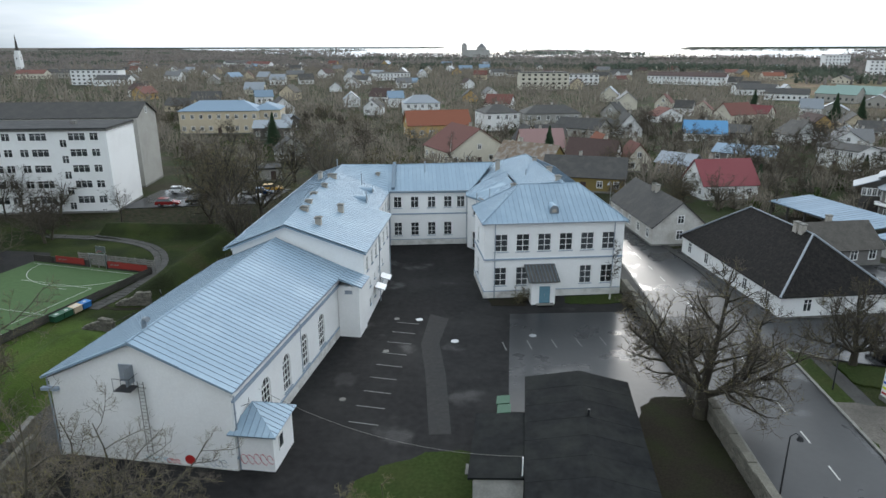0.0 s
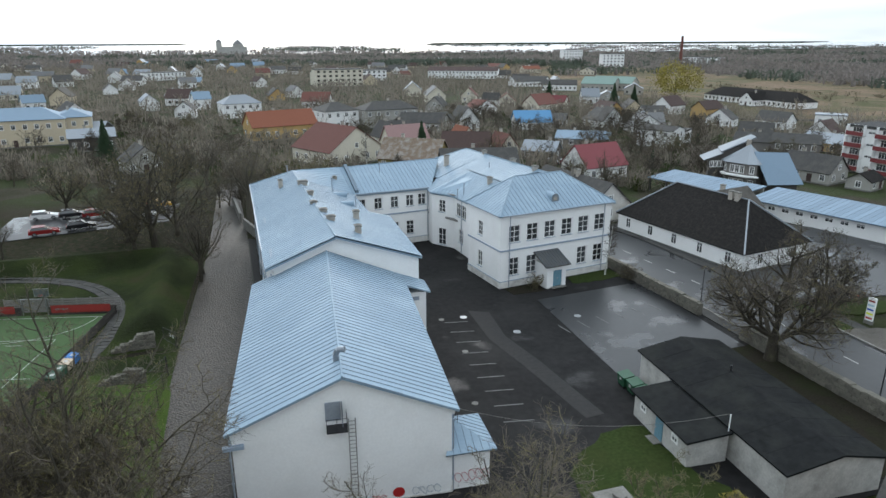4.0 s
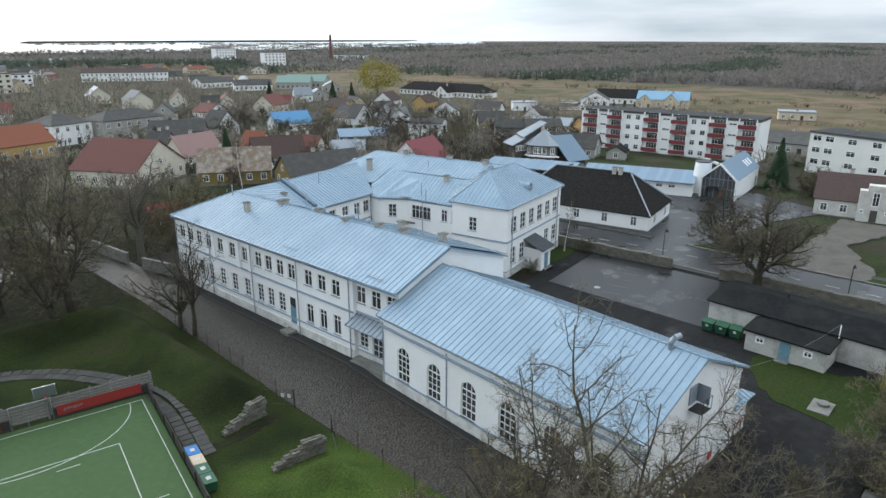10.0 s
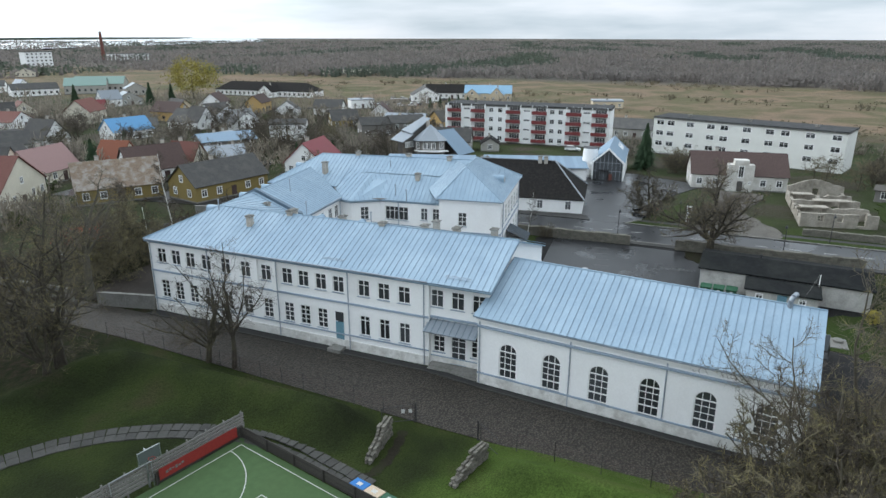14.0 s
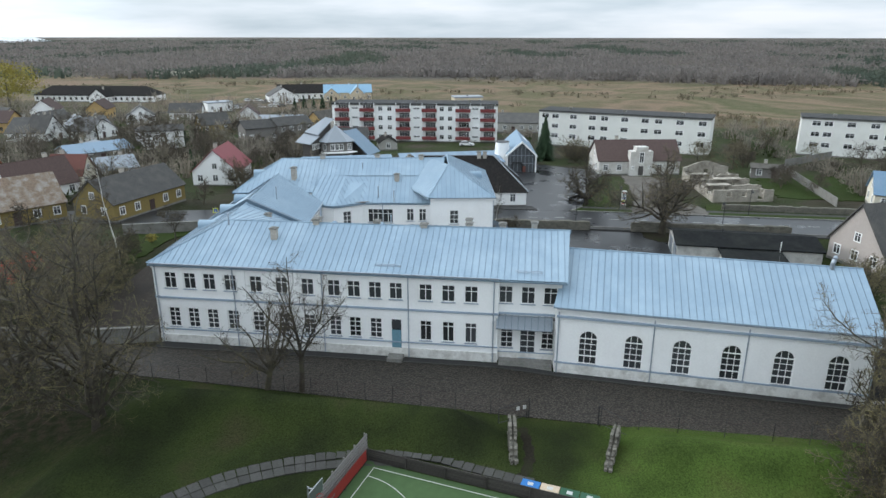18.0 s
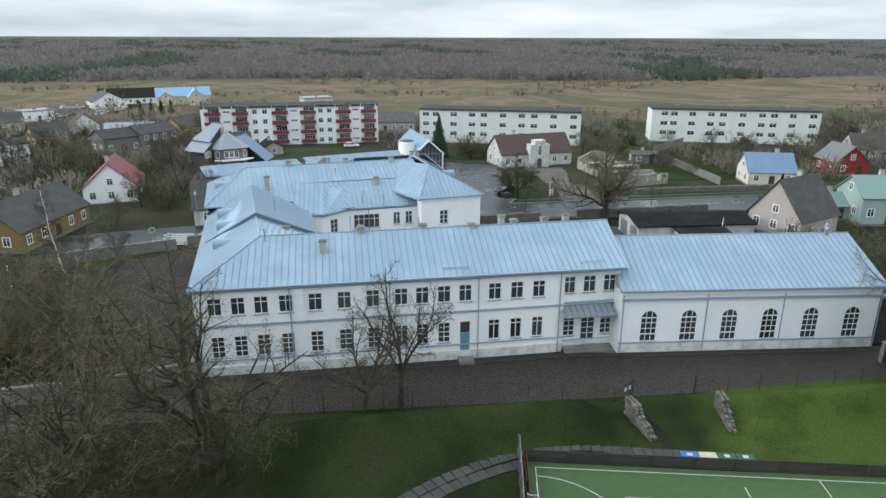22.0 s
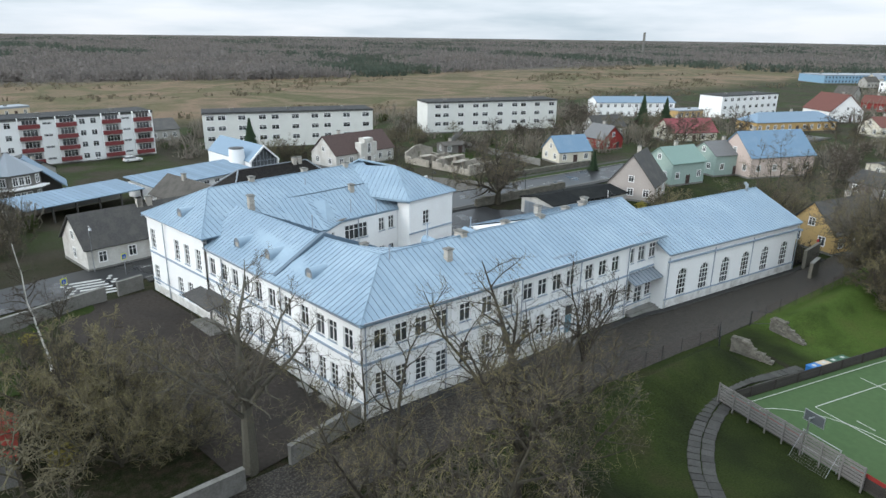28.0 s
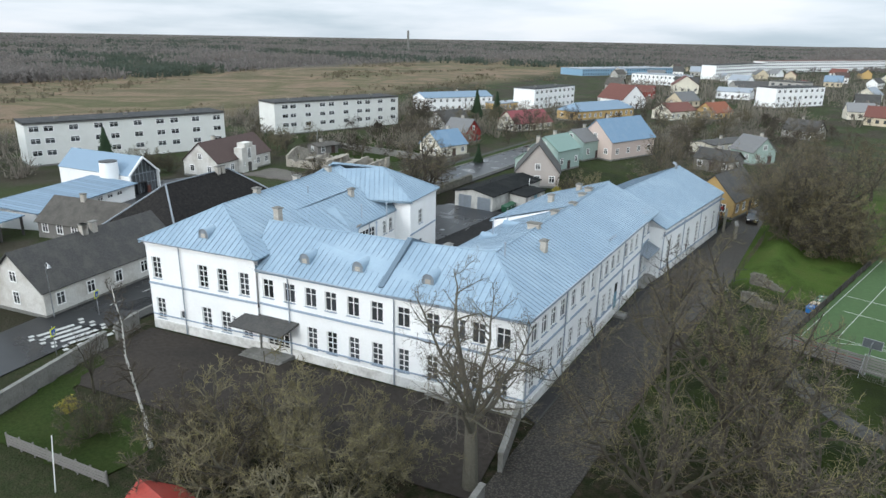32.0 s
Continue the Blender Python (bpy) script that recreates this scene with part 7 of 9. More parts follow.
    body.poly([(*p, 0.18) for p in reversed(lo)])
    for k in range(4):
        j = (k + 1) % 4
        body.poly([(*lo[k], 0.18), (*lo[j], 0.18), (*up[j], 1.15), (*up[k], 1.15)])
    part("body", body, "bingreen", b)
    part("lid", Shape().slab([(-0.66, -0.56, 1.15), (0.66, -0.56, 1.15), (0.66, 0.56, 1.32), (-0.66, 0.56, 1.32)], (0, 0, -0.06)), "bingreen", b)
    part("sticker", Shape().box(-0.15, 0.15, -0.515, -0.50, 0.7, 0.95), "paint", b)
    for sx in (-0.42, 0.42):
        for sy in (-0.34, 0.34):
            part("wheel", Shape().tube((sx - 0.04, sy, 0.1), (sx + 0.04, sy, 0.1), 0.1, n=10), "rubber", b)


for k in range(3):
    bin_big(5.5 + 0.04 * k, 46.4 - 1.45 * k, -93)
# wire from the hall to the post
wire = Shape()
pa, pb = Vector((-13.6, 41.0, 4.6)), Vector((6.5, 34.4, 4.0))
pts = [pa.lerp(pb, k / 14) - Vector((0, 0, 2.4 * 4 * (k / 14) * (1 - k / 14) * 0.6)) for k in range(15)]
for a, b in zip(pts, pts[1:]):
    wire.tube(a, b, 0.013, n=4)
solid("cable", wire, "concrete", "sagging white cable between hall and garage post", "cable")
solid("well_cover", Shape().tube((-3.2, 33.0, 0.0), (-3.2, 33.0, 0.35), 0.5, n=16).box(-4.9, -2.4, 32.2, 33.9, 0.0, 0.12), "concrete", "concrete well ring on a slab in the lawn", "well cover")


# ---- stone walls ----
def stone_wall(name, p0, p1, h, w, label, z=0.0, size=0.62, mat="stone", seed=1):
    """A rubble wall: a core with separate stones proud of it and uneven coping."""
    rr = random.Random(seed)
    d = Vector((p1[0] - p0[0], p1[1] - p0[1]))
    L = d.length
    rz = math.degrees(math.atan2(d.y, d.x))
    t = thing(name, p0[0], p0[1], z, rz, label, "wall", kind="structure")
    part("core", Shape().box(0, L, -w / 2 + 0.03, w / 2 - 0.03, -0.15, h - 0.1), mat, t)
    kinds = []
    for k in range(6):
        a, b, c = size * rr.uniform(0.42, 0.5), 0.07, 0.17 * rr.uniform(0.9, 1.1)
        sh = Shape()
        j = lambda: rr.uniform(-0.03, 0.03)
        sh.poly([(-a + j(), -b, -c + j()), (a + j(), -b, -c + j()), (a + j(), -b, c + j()), (-a + j(), -b, c + j())])
        i = sh.v[:]
        back = [(x * 1.03, 0.05, zz * 1.05) for x, _, zz in i]
        for q in range(4):
            sh.poly([i[q], back[q], back[(q + 1) % 4], i[(q + 1) % 4]])
        kinds.append(sh.mesh("stone", mat))
    n = int(L / size)
    rows = max(1, int(h / 0.36))
    made = 0
    for r in range(rows):
        for k in range(n):
            for sgn in (1, -1):
                if made >= 300:
                    continue
                x = (k + 0.5 + (0.5 if r % 2 else 0)) * L / n
                if x > L - size / 2:
                    continue
                made += 1
                part("stone", kinds[rr.randrange(6)], None, t, at=pose(x, -sgn * (w / 2 - 0.0), 0.2 + 0.36 * r, 0, rr.uniform(-2, 2), 0 if sgn > 0 else 180))
    for k in range(int(L / 1.2)):
        hh = h + rr.uniform(-0.12, 0.06)
        part("coping", Shape().box(k * 1.2 + 0.02, k * 1.2 + 1.18, -w / 2 - 0.03, w / 2 + 0.03, h - 0.12, hh), mat, t)
    return t


stone_wall("stone_wall", (21.3, 76.5), (22.5, 58.0), 1.5, 0.55, "low rubble stone wall beside the street pavement", seed=1)
stone_wall("stone_wall", (22.7, 51.5), (23.3, 27.0), 1.6, 0.6, "old rubble stone wall with moss and patches of render", seed=2, size=0.75)
stone_wall("stone_wall", (38.8, 33.5), (38.4, 1.0), 1.2, 0.5, "low crumbling rubble wall before the ruin", z=-0.1, seed=3, size=0.8)


def block_wall(name, p0, p1, h, w, mat, label, cap=True):
    d = Vector((p1[0] - p0[0], p1[1] - p0[1]))
    t = thing(name, p0[0], p0[1], 0, math.degrees(math.atan2(d.y, d.x)), label, "wall", kind="structure")
    n = max(1, int(d.length / 3))
    for k in range(n):
        part("panel", Shape().box(k * d.length / n + 0.01, (k + 1) * d.length / n - 0.01, -w / 2, w / 2, -0.2, h), mat, t)
    if cap:
        part("coping", Shape().box(0, d.length, -w / 2 - 0.05, w / 2 + 0.05, h, h + 0.1), "concrete", t)


block_wall("yard_wall", (-24.95, 105.1), (-26.8, 112.2), 1.5, 0.35, "concrete", "pale stained concrete wall beside the lane")
block_wall("yard_wall", (-27.3, 115.8), (-28.6, 132.0), 1.5, 0.35, "concrete", "pale stained concrete wall beside the lane")
block_wall("street_wall", (16.3, 111.1), (15.4, 114.2), 1.6, 0.35, "concrete", "weathered concrete wall at the street corner")
block_wall("street_wall", (9.6, 131.5), (14.9, 115.6), 1.5, 0.35, "concrete", "weathered concrete wall along the street")
block_wall("garden_wall", (-31.6, 40.0), (-31.0, 36.5), 2.0, 0.4, "stone", "short rough wall beside the hall")
block_wall("concrete_fence", (44.8, 11.7), (79.0, 10.2), 1.5, 0.12, "concrete", "pale concrete panel fence round a garden", False)
block_wall("concrete_fence", (98.0, -8.0), (84.0, 8.0), 1.6, 0.12, "concrete", "grey concrete panel fence by the flats", False)


# ---- trees ----
def bare_tree(name, height, seed, spread=0.5, trunk=0.3, fork=0.28, levels=4, kids=(7, 6, 6, 5), droop=0.0, bark="bark", twig="twig", thick=1.0, sides=(8, 6, 4, 3, 3), curl=0.16, fine=False):
    """Meshes of a leafless tree: trunk with limbs, and the crown of branches and twigs."""
    rr = random.Random(seed)
    low, top = Shape(), Shape()

    def grow(p, d, length, r, lev):
        sh = low if lev <= 1 else top
        n = 5 if lev < 2 else 4 if lev == 2 else 3 if lev < 4 else 2
        q, dd, rad = Vector(p), Vector(d), r
        pts = [(q.copy(), rad)]
        for k in range(n):
            wob = 0.09 if lev == 0 else 0.22 if lev < 3 else 0.32
            lift = 0.1 if lev == 0 else curl * (k / n - 0.25) - droop * (1 - k / n)
            dd = (dd + Vector((rr.gauss(0, wob), rr.gauss(0, wob), rr.gauss(0, wob) + lift))).normalized()
            q = q + dd * length / n
            rad = r * (1 - 0.72 * (k + 1) / n) if lev else r * (1 - 0.86 * ((k + 1) / n) ** 1.4)
            pts.append((q.copy(), max(rad, 0.011 * thick)))
        for (a, ra), (b, rb) in zip(pts, pts[1:]):
            if lev >= 3:
                i = len(sh.v)
                o = (b - a).orthogonal().normalized()
                u = (b - a).normalized().cross(o)
                sh.v += [tuple(a + ra * o), tuple(a - ra * 0.5 * o + ra * 0.87 * u), tuple(a - ra * 0.5 * o - ra * 0.87 * u), tuple(b)]
                sh.f += [(i, i + 1, i + 3), (i + 1, i + 2, i + 3), (i + 2, i, i + 3)]
                sh.s += [0, 0, 0]
            else:
                sh.tube(a, b, ra, rb, n=sides[min(lev, 4)])
        if lev >= levels:
            return
        m = kids[min(lev, len(kids) - 1)]
        for k in range(m):
            f = (fork + (1 - fork) * (k + rr.random()) / m) if lev == 0 else (0.22 + 0.78 * (k + rr.random()) / m)
            f = min(f, 0.985)
            i = min(n - 1, int(f * n))
            a, b = pts[i], pts[i + 1]
            t = f * n - i
            base = a[0].lerp(b[0], min(1, t))
            side = Vector((rr.gauss(0, 1), rr.gauss(0, 1), rr.gauss(0, 0.45))).normalized()
            axis = (b[0] - a[0]).normalized()
            side = (side - axis * side.dot(axis)).normalized()
            nd = (axis * (0.6 if lev else 0.75) + side * ((0.3 if fine else 0.5) + spread * (1.0 if lev < 2 else 0.8))).normalized()
            ln = (height * (0.32 if fine else 0.50) * (1.12 - 0.4 * f) * rr.uniform(0.8, 1.1)) if lev == 0 else length * rr.uniform(0.40, 0.66)
            grow(base, nd, ln, max((a[1] * (1 - t) + b[1] * t) * (0.35 if fine and lev == 0 else 0.6 if lev == 0 else 0.62), 0.015 * thick), lev + 1)

    grow((0, 0, -0.2), (0, 0, 1), height * (0.95 if fine else 0.72), trunk, 0)
    return low.mesh("trunk", bark), top.mesh("crown", twig)


def big_tree(height, seed, leaders=6, fork=0.24, lean=36, branches=11, twigs=8, subs=5, reach=0.42, trunk=0.36, bark="bark", mats=("twig", "lichen"), lichen=0.35, droop=0.0, fan=0.0, thick=1.55):
    """Meshes of a large leafless tree: trunk with its limbs, and the crown of branches, twigs and lichened tips."""
    rr = random.Random(seed)
    low, top = Shape(), Shape()

    def run(sh, p, d, length, r0, r1, n, wob, lift, sides, slot=0):
        q, dd = Vector(p), Vector(d).normalized()
        pts = [(q.copy(), r0, dd.copy())]
        for k in range(n):
            dd = (dd + Vector((rr.gauss(0, wob), rr.gauss(0, wob), rr.gauss(0, wob) + lift * (k + 1) / n))).normalized()
            q = q + dd * length / n
            pts.append((q.copy(), r0 + (r1 - r0) * (k + 1) / n, dd.copy()))
        for (a, ra, _), (b, rb, _) in zip(pts, pts[1:]):
            if sides:
                sh.tube(a, b, ra, rb, n=sides, slot=slot)
            else:
                i = len(sh.v)
                o = (b - a).orthogonal().normalized()
                u = (b - a).normalized().cross(o)
                sh.v += [tuple(a + ra * o), tuple(a - ra * 0.5 * o + ra * 0.87 * u), tuple(a - ra * 0.5 * o - ra * 0.87 * u), tuple(b + rb * o), tuple(b - rb * 0.5 * o + rb * 0.87 * u)]
                sh.f += [(i, i + 1, i + 4, i + 3), (i + 1, i + 2, i + 4), (i + 2, i, i + 3, i + 4)]
                sh.s += [slot] * 3
        return pts

    def along(pts, f):
        x = f * (len(pts) - 1)
        i = min(len(pts) - 2, int(x))
        a, b = pts[i], pts[i + 1]
        return a[0].lerp(b[0], x - i), a[1] + (b[1] - a[1]) * (x - i), a[2]

    def off(axis, spread, flat=0.6):
        v = Vector((rr.gauss(0, 1), rr.gauss(0, 1), rr.gauss(0, flat)))
        v = (v - axis * v.dot(axis)).normalized()
        return (axis * (1 - spread) + v * spread).normalized()

    hf = height * fork
    stem = run(low, (0, 0, -0.3), (rr.gauss(0, 0.03), rr.gauss(0, 0.03), 1), hf + 0.3, trunk * 1.25, trunk * 0.8, 4, 0.05, 0.0, 9)
    base = rr.uniform(0, math.tau)
    for k in range(leaders):
        az = base + math.tau * k / leaders + rr.gauss(0, 0.25)
        tilt = radians(lean * rr.uniform(0.55, 1.35)) if k else radians(lean * 0.25)
        d = Vector((math.sin(tilt) * math.cos(az), math.sin(tilt) * math.sin(az), math.cos(tilt)))
        p, r, _ = along(stem, rr.uniform(0.72, 1.0) if k else 1.0)
        L = (height - hf) * (rr.uniform(0.8, 1.02) if k else 1.0)
        limb = run(low, p, d, L, trunk * (0.62 if k == 0 else rr.uniform(0.36, 0.5)), 0.03, 8, 0.13, 0.13 - fan, 6)
        for b in range(branches):
            f = 0.16 + 0.82 * (b + rr.random()) / branches
            q, rad, ax = along(limb, min(f, 0.99))
            bl = L * reach * (1.15 - 0.7 * f) * rr.uniform(0.7, 1.15)
            br = run(low if bl > 1.6 and leaders > 1 else top, q, off(ax, rr.uniform(0.5, 0.72)), bl, min(rad * 0.62, 0.028 + 0.018 * bl) * thick, 0.014 * thick, 5, 0.17, 0.12 - droop, 4)
            for c in range(twigs):
                g = 0.18 + 0.82 * (c + rr.random()) / twigs
                q2, rad2, ax2 = along(br, min(g, 0.99))
                tl = max(0.5, bl * 0.42 * (1.2 - 0.5 * g) * rr.uniform(0.7, 1.2))
                tw = run(top, q2, off(ax2, rr.uniform(0.5, 0.75), 1.0), tl, 0.015 * thick, 0.008 * thick, 3, 0.24, 0.12 - droop, 0, 1 if rr.random() < lichen * 0.6 else 0)
                for e in range(subs):
                    h = 0.25 + 0.75 * (e + rr.random()) / subs
                    q3, _, ax3 = along(tw, min(h, 0.99))
                    run(top, q3, off(ax3, rr.uniform(0.5, 0.75), 1.0), tl * rr.uniform(0.35, 0.6), 0.0095 * thick, 0.004 * thick, 2, 0.28, 0.2 - droop, 0, 1 if rr.random() < lichen else 0)
    s = height / max(v[2] for v in top.v)
    for sh in (low, top):
        sh.v = [(x * s, y * s, z * s) for x, y, z in sh.v]
    return low.mesh("trunk", bark), top.mesh("crown", *mats)


TREES = {}
material("lichen", (0.175, 0.152, 0.072), 0.95, var=0.3, scale=1.0)
material("twigdark", (0.078, 0.066, 0.053), 0.95, var=0.3, scale=1.0, rand=0.2)
material("twigpale", (0.120, 0.102, 0.080), 0.95, var=0.3, scale=1.0, rand=0.15)
material("barkdark", (0.042, 0.036, 0.028), 0.95, var=0.3, scale=3.0, stain=(0.085, 0.08, 0.05), stain_scale=1.2, bump=0.6, stain_amount=0.7)
DARK = ("twigdark", "lichen")
TREES["oak"] = big_tree(12.5, 11, 8, 0.2, 52, 14, 11, 9, 0.46, 0.5, "barkdark", DARK, 0.15, fan=0.03)
TREES["oak_b"] = big_tree(12.0, 41, 7, 0.16, 42, 13, 9, 6, 0.42, 0.34, "barkdark", DARK, 0.3)
TREES["lime"] = big_tree(17.5, 12, 7, 0.24, 38, 13, 9, 5, 0.40, 0.5, "barkdark", ("twigdark", "lichen"), 0.4, 0.03, thick=1.2)
TREES["lime_b"] = big_tree(16.0, 42, 7, 0.12, 44, 13, 9, 6, 0.42, 0.42, "barkdark", ("twigdark", "lichen"), 0.35, 0.04, thick=1.2)
TREES["ash"] = big_tree(16.5, 13, 7, 0.36, 30, 14, 10, 6, 0.40, 0.5, "palebark", ("twigdark", "lichen"), 0.15, thick=1.1)
TREES["young"] = big_tree(12.6, 14, 6, 0.3, 24, 11, 8, 5, 0.42, 0.22, "barkdark", DARK, 0.08, thick=1.0)
TREES["tall"] = big_tree(18.5, 54, 9, 0.14, 30, 15, 10, 7, 0.36, 0.30, "bark", ("twigpale", "lichen"), 0.2, thick=1.15)
TREES["pollard"] = big_tree(9.5, 24, 13, 0.24, 40, 7, 7, 4, 0.30, 0.26, "bark", DARK, 0.1, thick=1.0)
TREES["bush"] = big_tree(7.5, 15, 13, 0.03, 46, 8, 8, 7, 0.36, 0.13, "bark", ("twigolive", "lichen"), 0.35)
TREES["bush_b"] = big_tree(7.0, 45, 14, 0.03, 52, 8, 8, 7, 0.36, 0.12, "bark", ("twig", "lichen"), 0.15)
TREES["birch"] = big_tree(14.0, 16, 1, 0.2, 12, 34, 6, 4, 0.2, 0.17, "birchbark", ("twig", "twigdark"), 0.5, 0.08)
TREES["mid_a"] = bare_tree("mid_a", 11.0, 17, 0.6, 0.3, 0.2, 3, (8, 7, 7), 0.0, thick=4.0, sides=(5, 4, 3, 3, 3))
TREES["mid_b"] = bare_tree("mid_b", 9.0, 18, 0.7, 0.25, 0.15, 3, (8, 7, 7), 0.0, "bark", "twigolive", thick=4.0, sides=(5, 4, 3, 3, 3))
TREES["mid_c"] = bare_tree("mid_c", 7.0, 19, 0.7, 0.2, 0.08, 3, (8, 8, 6), 0.0, thick=4.0, sides=(5, 4, 3, 3, 3))
TREE_LABEL = {"oak": "broad leafless tree with a thick dark trunk", "oak_b": "broad leafless tree with lichen-yellow twigs", "lime_b": "large leafless tree with curling lichened twigs", "bush_b": "dense leafless grey-brown bush", "lime": "large leafless tree with drooping yellowish twigs", "tall": "tall leafless tree with a dense fan of pale twigs", "ash": "tall leafless tree with a pale pollarded trunk", "young": "slender dark leafless tree beside the lane", "pollard": "cut-back tree with a broom of upright shoots",
              "bush": "dense leafless olive-brown bush", "birch": "thin leafless birch with a white trunk", "mid_a": "leafless brown garden tree", "mid_b": "leafless olive-brown garden tree", "mid_c": "leafless bushy garden tree"}


def plant(kind, x, y, rz=0.0, s=1.0, z=None):
    z = bank(x, y) - 0.1 if z is None else z
    t = thing("bush" if kind[:4] == "bush" else "tree", x, y, z, 0, TREE_LABEL[kind], "bush" if kind[:4] == "bush" else "tree")
    t.matrix_basis = pose(x, y, z, 0, 0, rz) @ Matrix.Diagonal((s, s, s, 1))
    part("trunk", TREES[kind][0], None, t)
    part("crown", TREES[kind][1], None, t)
    return t


for row in (("oak", 22.0, 46.7, 0, 1.16), ("oak", 39.8, 57.4, 120, 0.76), ("young", -32.7, 87.0, 40, 1.03), ("pollard", -32.65, 90.2, 200, 1.0), ("lime", -39.6, 101.9, 0, 1.0), ("lime_b", -42.2, 100.2, 130, 0.78), ("ash", -25.8, 114.8, 70, 1.0),
            ("oak_b", -44.8, 109.5, 200, 1.1), ("lime_b", -37.2, 111.0, 20, 0.95), ("oak_b", -40.0, 142.0, 33, 1.1), ("ash", -33.5, 139.0, 140, 0.85), ("oak_b", -58.0, 134.0, 77, 0.9), ("young", -31.0, 128.0, 70, 0.65), ("oak_b", -46.0, 122.0, 140, 0.9),
            ("birch", -3.2, 123.7, 0, 1.0), ("bush", -15.0, 123.5, 30, 1.5), ("bush_b", -10.5, 124.6, 130, 1.2), ("bush", -19.5, 122.0, 210, 1.25), ("bush_b", -5.5, 122.5, 55, 0.7), ("bush", -13.0, 119.0, 40, 0.95), ("bush_b", 1.5, 125.5, 140, 0.6), ("bush", -20.5, 117.0, 80, 0.9), ("young", 7.5, 121.5, 80, 0.5),
            ("tall", -37.3, 35.3, 210, 1.0), ("bush", -39.0, 38.2, 15, 1.35), ("bush_b", -40.6, 37.6, 75, 1.55), ("bush", -43.6, 38.9, 200, 1.5), ("bush_b", -38.4, 33.6, 250, 1.6), ("bush", -38.8, 35.6, 140, 1.45), ("bush_b", -46.2, 41.0, 310, 1.2), ("young", -39.0, 39.8, 60, 0.84), ("tall", -42.6, 36.6, 20, 0.66), ("tall", -46.8, 38.2, 90, 0.62), ("lime_b", -41.5, 30.5, 200, 0.72), ("bush", -44.2, 42.2, 300, 1.1), ("bush_b", -41.0, 42.8, 30, 0.9), ("bush", -49.0, 42.5, 70, 1.0), ("bush_b", -38.6, 31.6, 170, 1.1), ("bush", -38.2, 29.0, 130, 1.2), ("oak_b", -40.6, 24.6, 20, 0.95), ("oak_b", -38.2, 1.9, 100, 0.9), ("oak_b", -46.0, 12.0, 200, 1.0), ("lime_b", -44.0, -12.0, 10, 0.7), ("oak_b", -6.7, -12.9, 50, 0.75), ("lime", -50.0, -4.0, 150, 0.6),
            ("tall", -16.7, 22.4, 40, 0.9), ("bush", -20.0, 22.8, 0, 1.15), ("bush_b", -14.0, 23.0, 70, 1.1), ("bush_b", -13.0, 28.0, 150, 0.6), ("bush", -18.2, 30.5, 190, 0.5),
            ("bush", -2.5, 27.5, 250, 0.85), ("bush_b", 2.0, 25.0, 20, 0.6), ("bush_b", -27.2, 33.6, 10, 0.5),
            ("birch", 19.0, 73.2, 200, 0.58), ("bush", 8.2, 71.6, 15, 0.32), ("bush_b", 21.0, 70.5, 15, 0.36),
            ("oak_b", 33.5, 150.0, 15, 0.8), ("oak_b", 41.5, 125.5, 15, 0.62), ("oak_b", 43.0, 128.0, 75, 0.6), ("bush_b", 39.5, 122.5, 15, 0.8), ("young", 58.0, 122.0, 40, 0.7), ("pollard", 47.5, 121.0, 40, 0.9),
            ("bush_b", 90.0, 57.0, 40, 0.8), ("bush", 94.5, 55.0, 130, 0.9), ("bush_b", 88.5, 53.5, 220, 0.7), ("bush", 98.0, 58.5, 300, 0.85), ("young", -82.8, 106.4, 0, 0.75), ("young", -79.5, 106.6, 70, 0.8), ("pollard", -74.5, 109.3, 10, 0.9), ("young", -60.7, 105.4, 130, 0.55)):
    plant(*row)
rr = random.Random(77)


def clear(x, y, m=6.0):
    if any(math.hypot(x - h[1], y - h[2]) < max(h[3], h[4]) / 2 + m * 0.5 for h in HOUSES):
        return False
    if -34 < x < 26 and 22 < y < 120:
        return False
    if 21 < x < 45 and 0 < y < 66:
        return False
    if -60 < x < -30 and 40 < y < 110:
        return False
    if 36 < x < 95 and 52 < y < 115:
        return False
    return math.hypot(x + 10, y - 70) > 45


spots = []
zones = [(42, -130, -40, 120, 260), (64, -30, 110, 125, 260), (16, 45, 125, 110, 210), (36, 60, 120, -60, 50), (62, -40, 60, -120, 18), (30, -130, -62, 20, 120), (16, -110, -45, -60, 30), (16, 90, 150, 120, 220)]
for n, xa, xb, ya, yb in zones:
    k = 0
    for _ in range(n * 6):
        x, y = rr.uniform(xa, xb), rr.uniform(ya, yb)
        if clear(x, y) and not (-62 < x < -30 and 40 < y < 112) and math.hypot(x + 80, y - 75) > 12:
            if min((math.hypot(x - px, y - py) for _, px, py, *_ in PATH), default=99) < 11:
                continue
            spots.append((x, y))
            k += 1
            if k >= n:
                break
for x, y in spots:
    plant(rr.choice(("mid_a", "mid_b", "mid_c", "mid_c")), x, y, rr.uniform(0, 360), rr.uniform(0.6, 1.05), fall(x) - 0.1)


# evergreen trees
def conifer(h, r, seed):
    q = random.Random(seed)
    cr = Shape()
    n = int(h * 60)
    for k in range(n):
        f = k / n
        z = h * (0.10 + 0.88 * f)
        rad = r * (1 - f) ** 0.85 * q.uniform(0.55, 1.1)
        a = q.uniform(0, math.tau)
        w = 0.28 + 0.5 * (1 - f) * r * 0.3
        c, s = math.cos(a), math.sin(a)
        tip = (c * rad, s * rad, z - 0.35 * rad)
        cr.poly([(c * 0.05 - s * w, s * 0.05 + c * w, z - 0.05), (c * 0.05 + s * w, s * 0.05 - c * w, z - 0.05), tip])
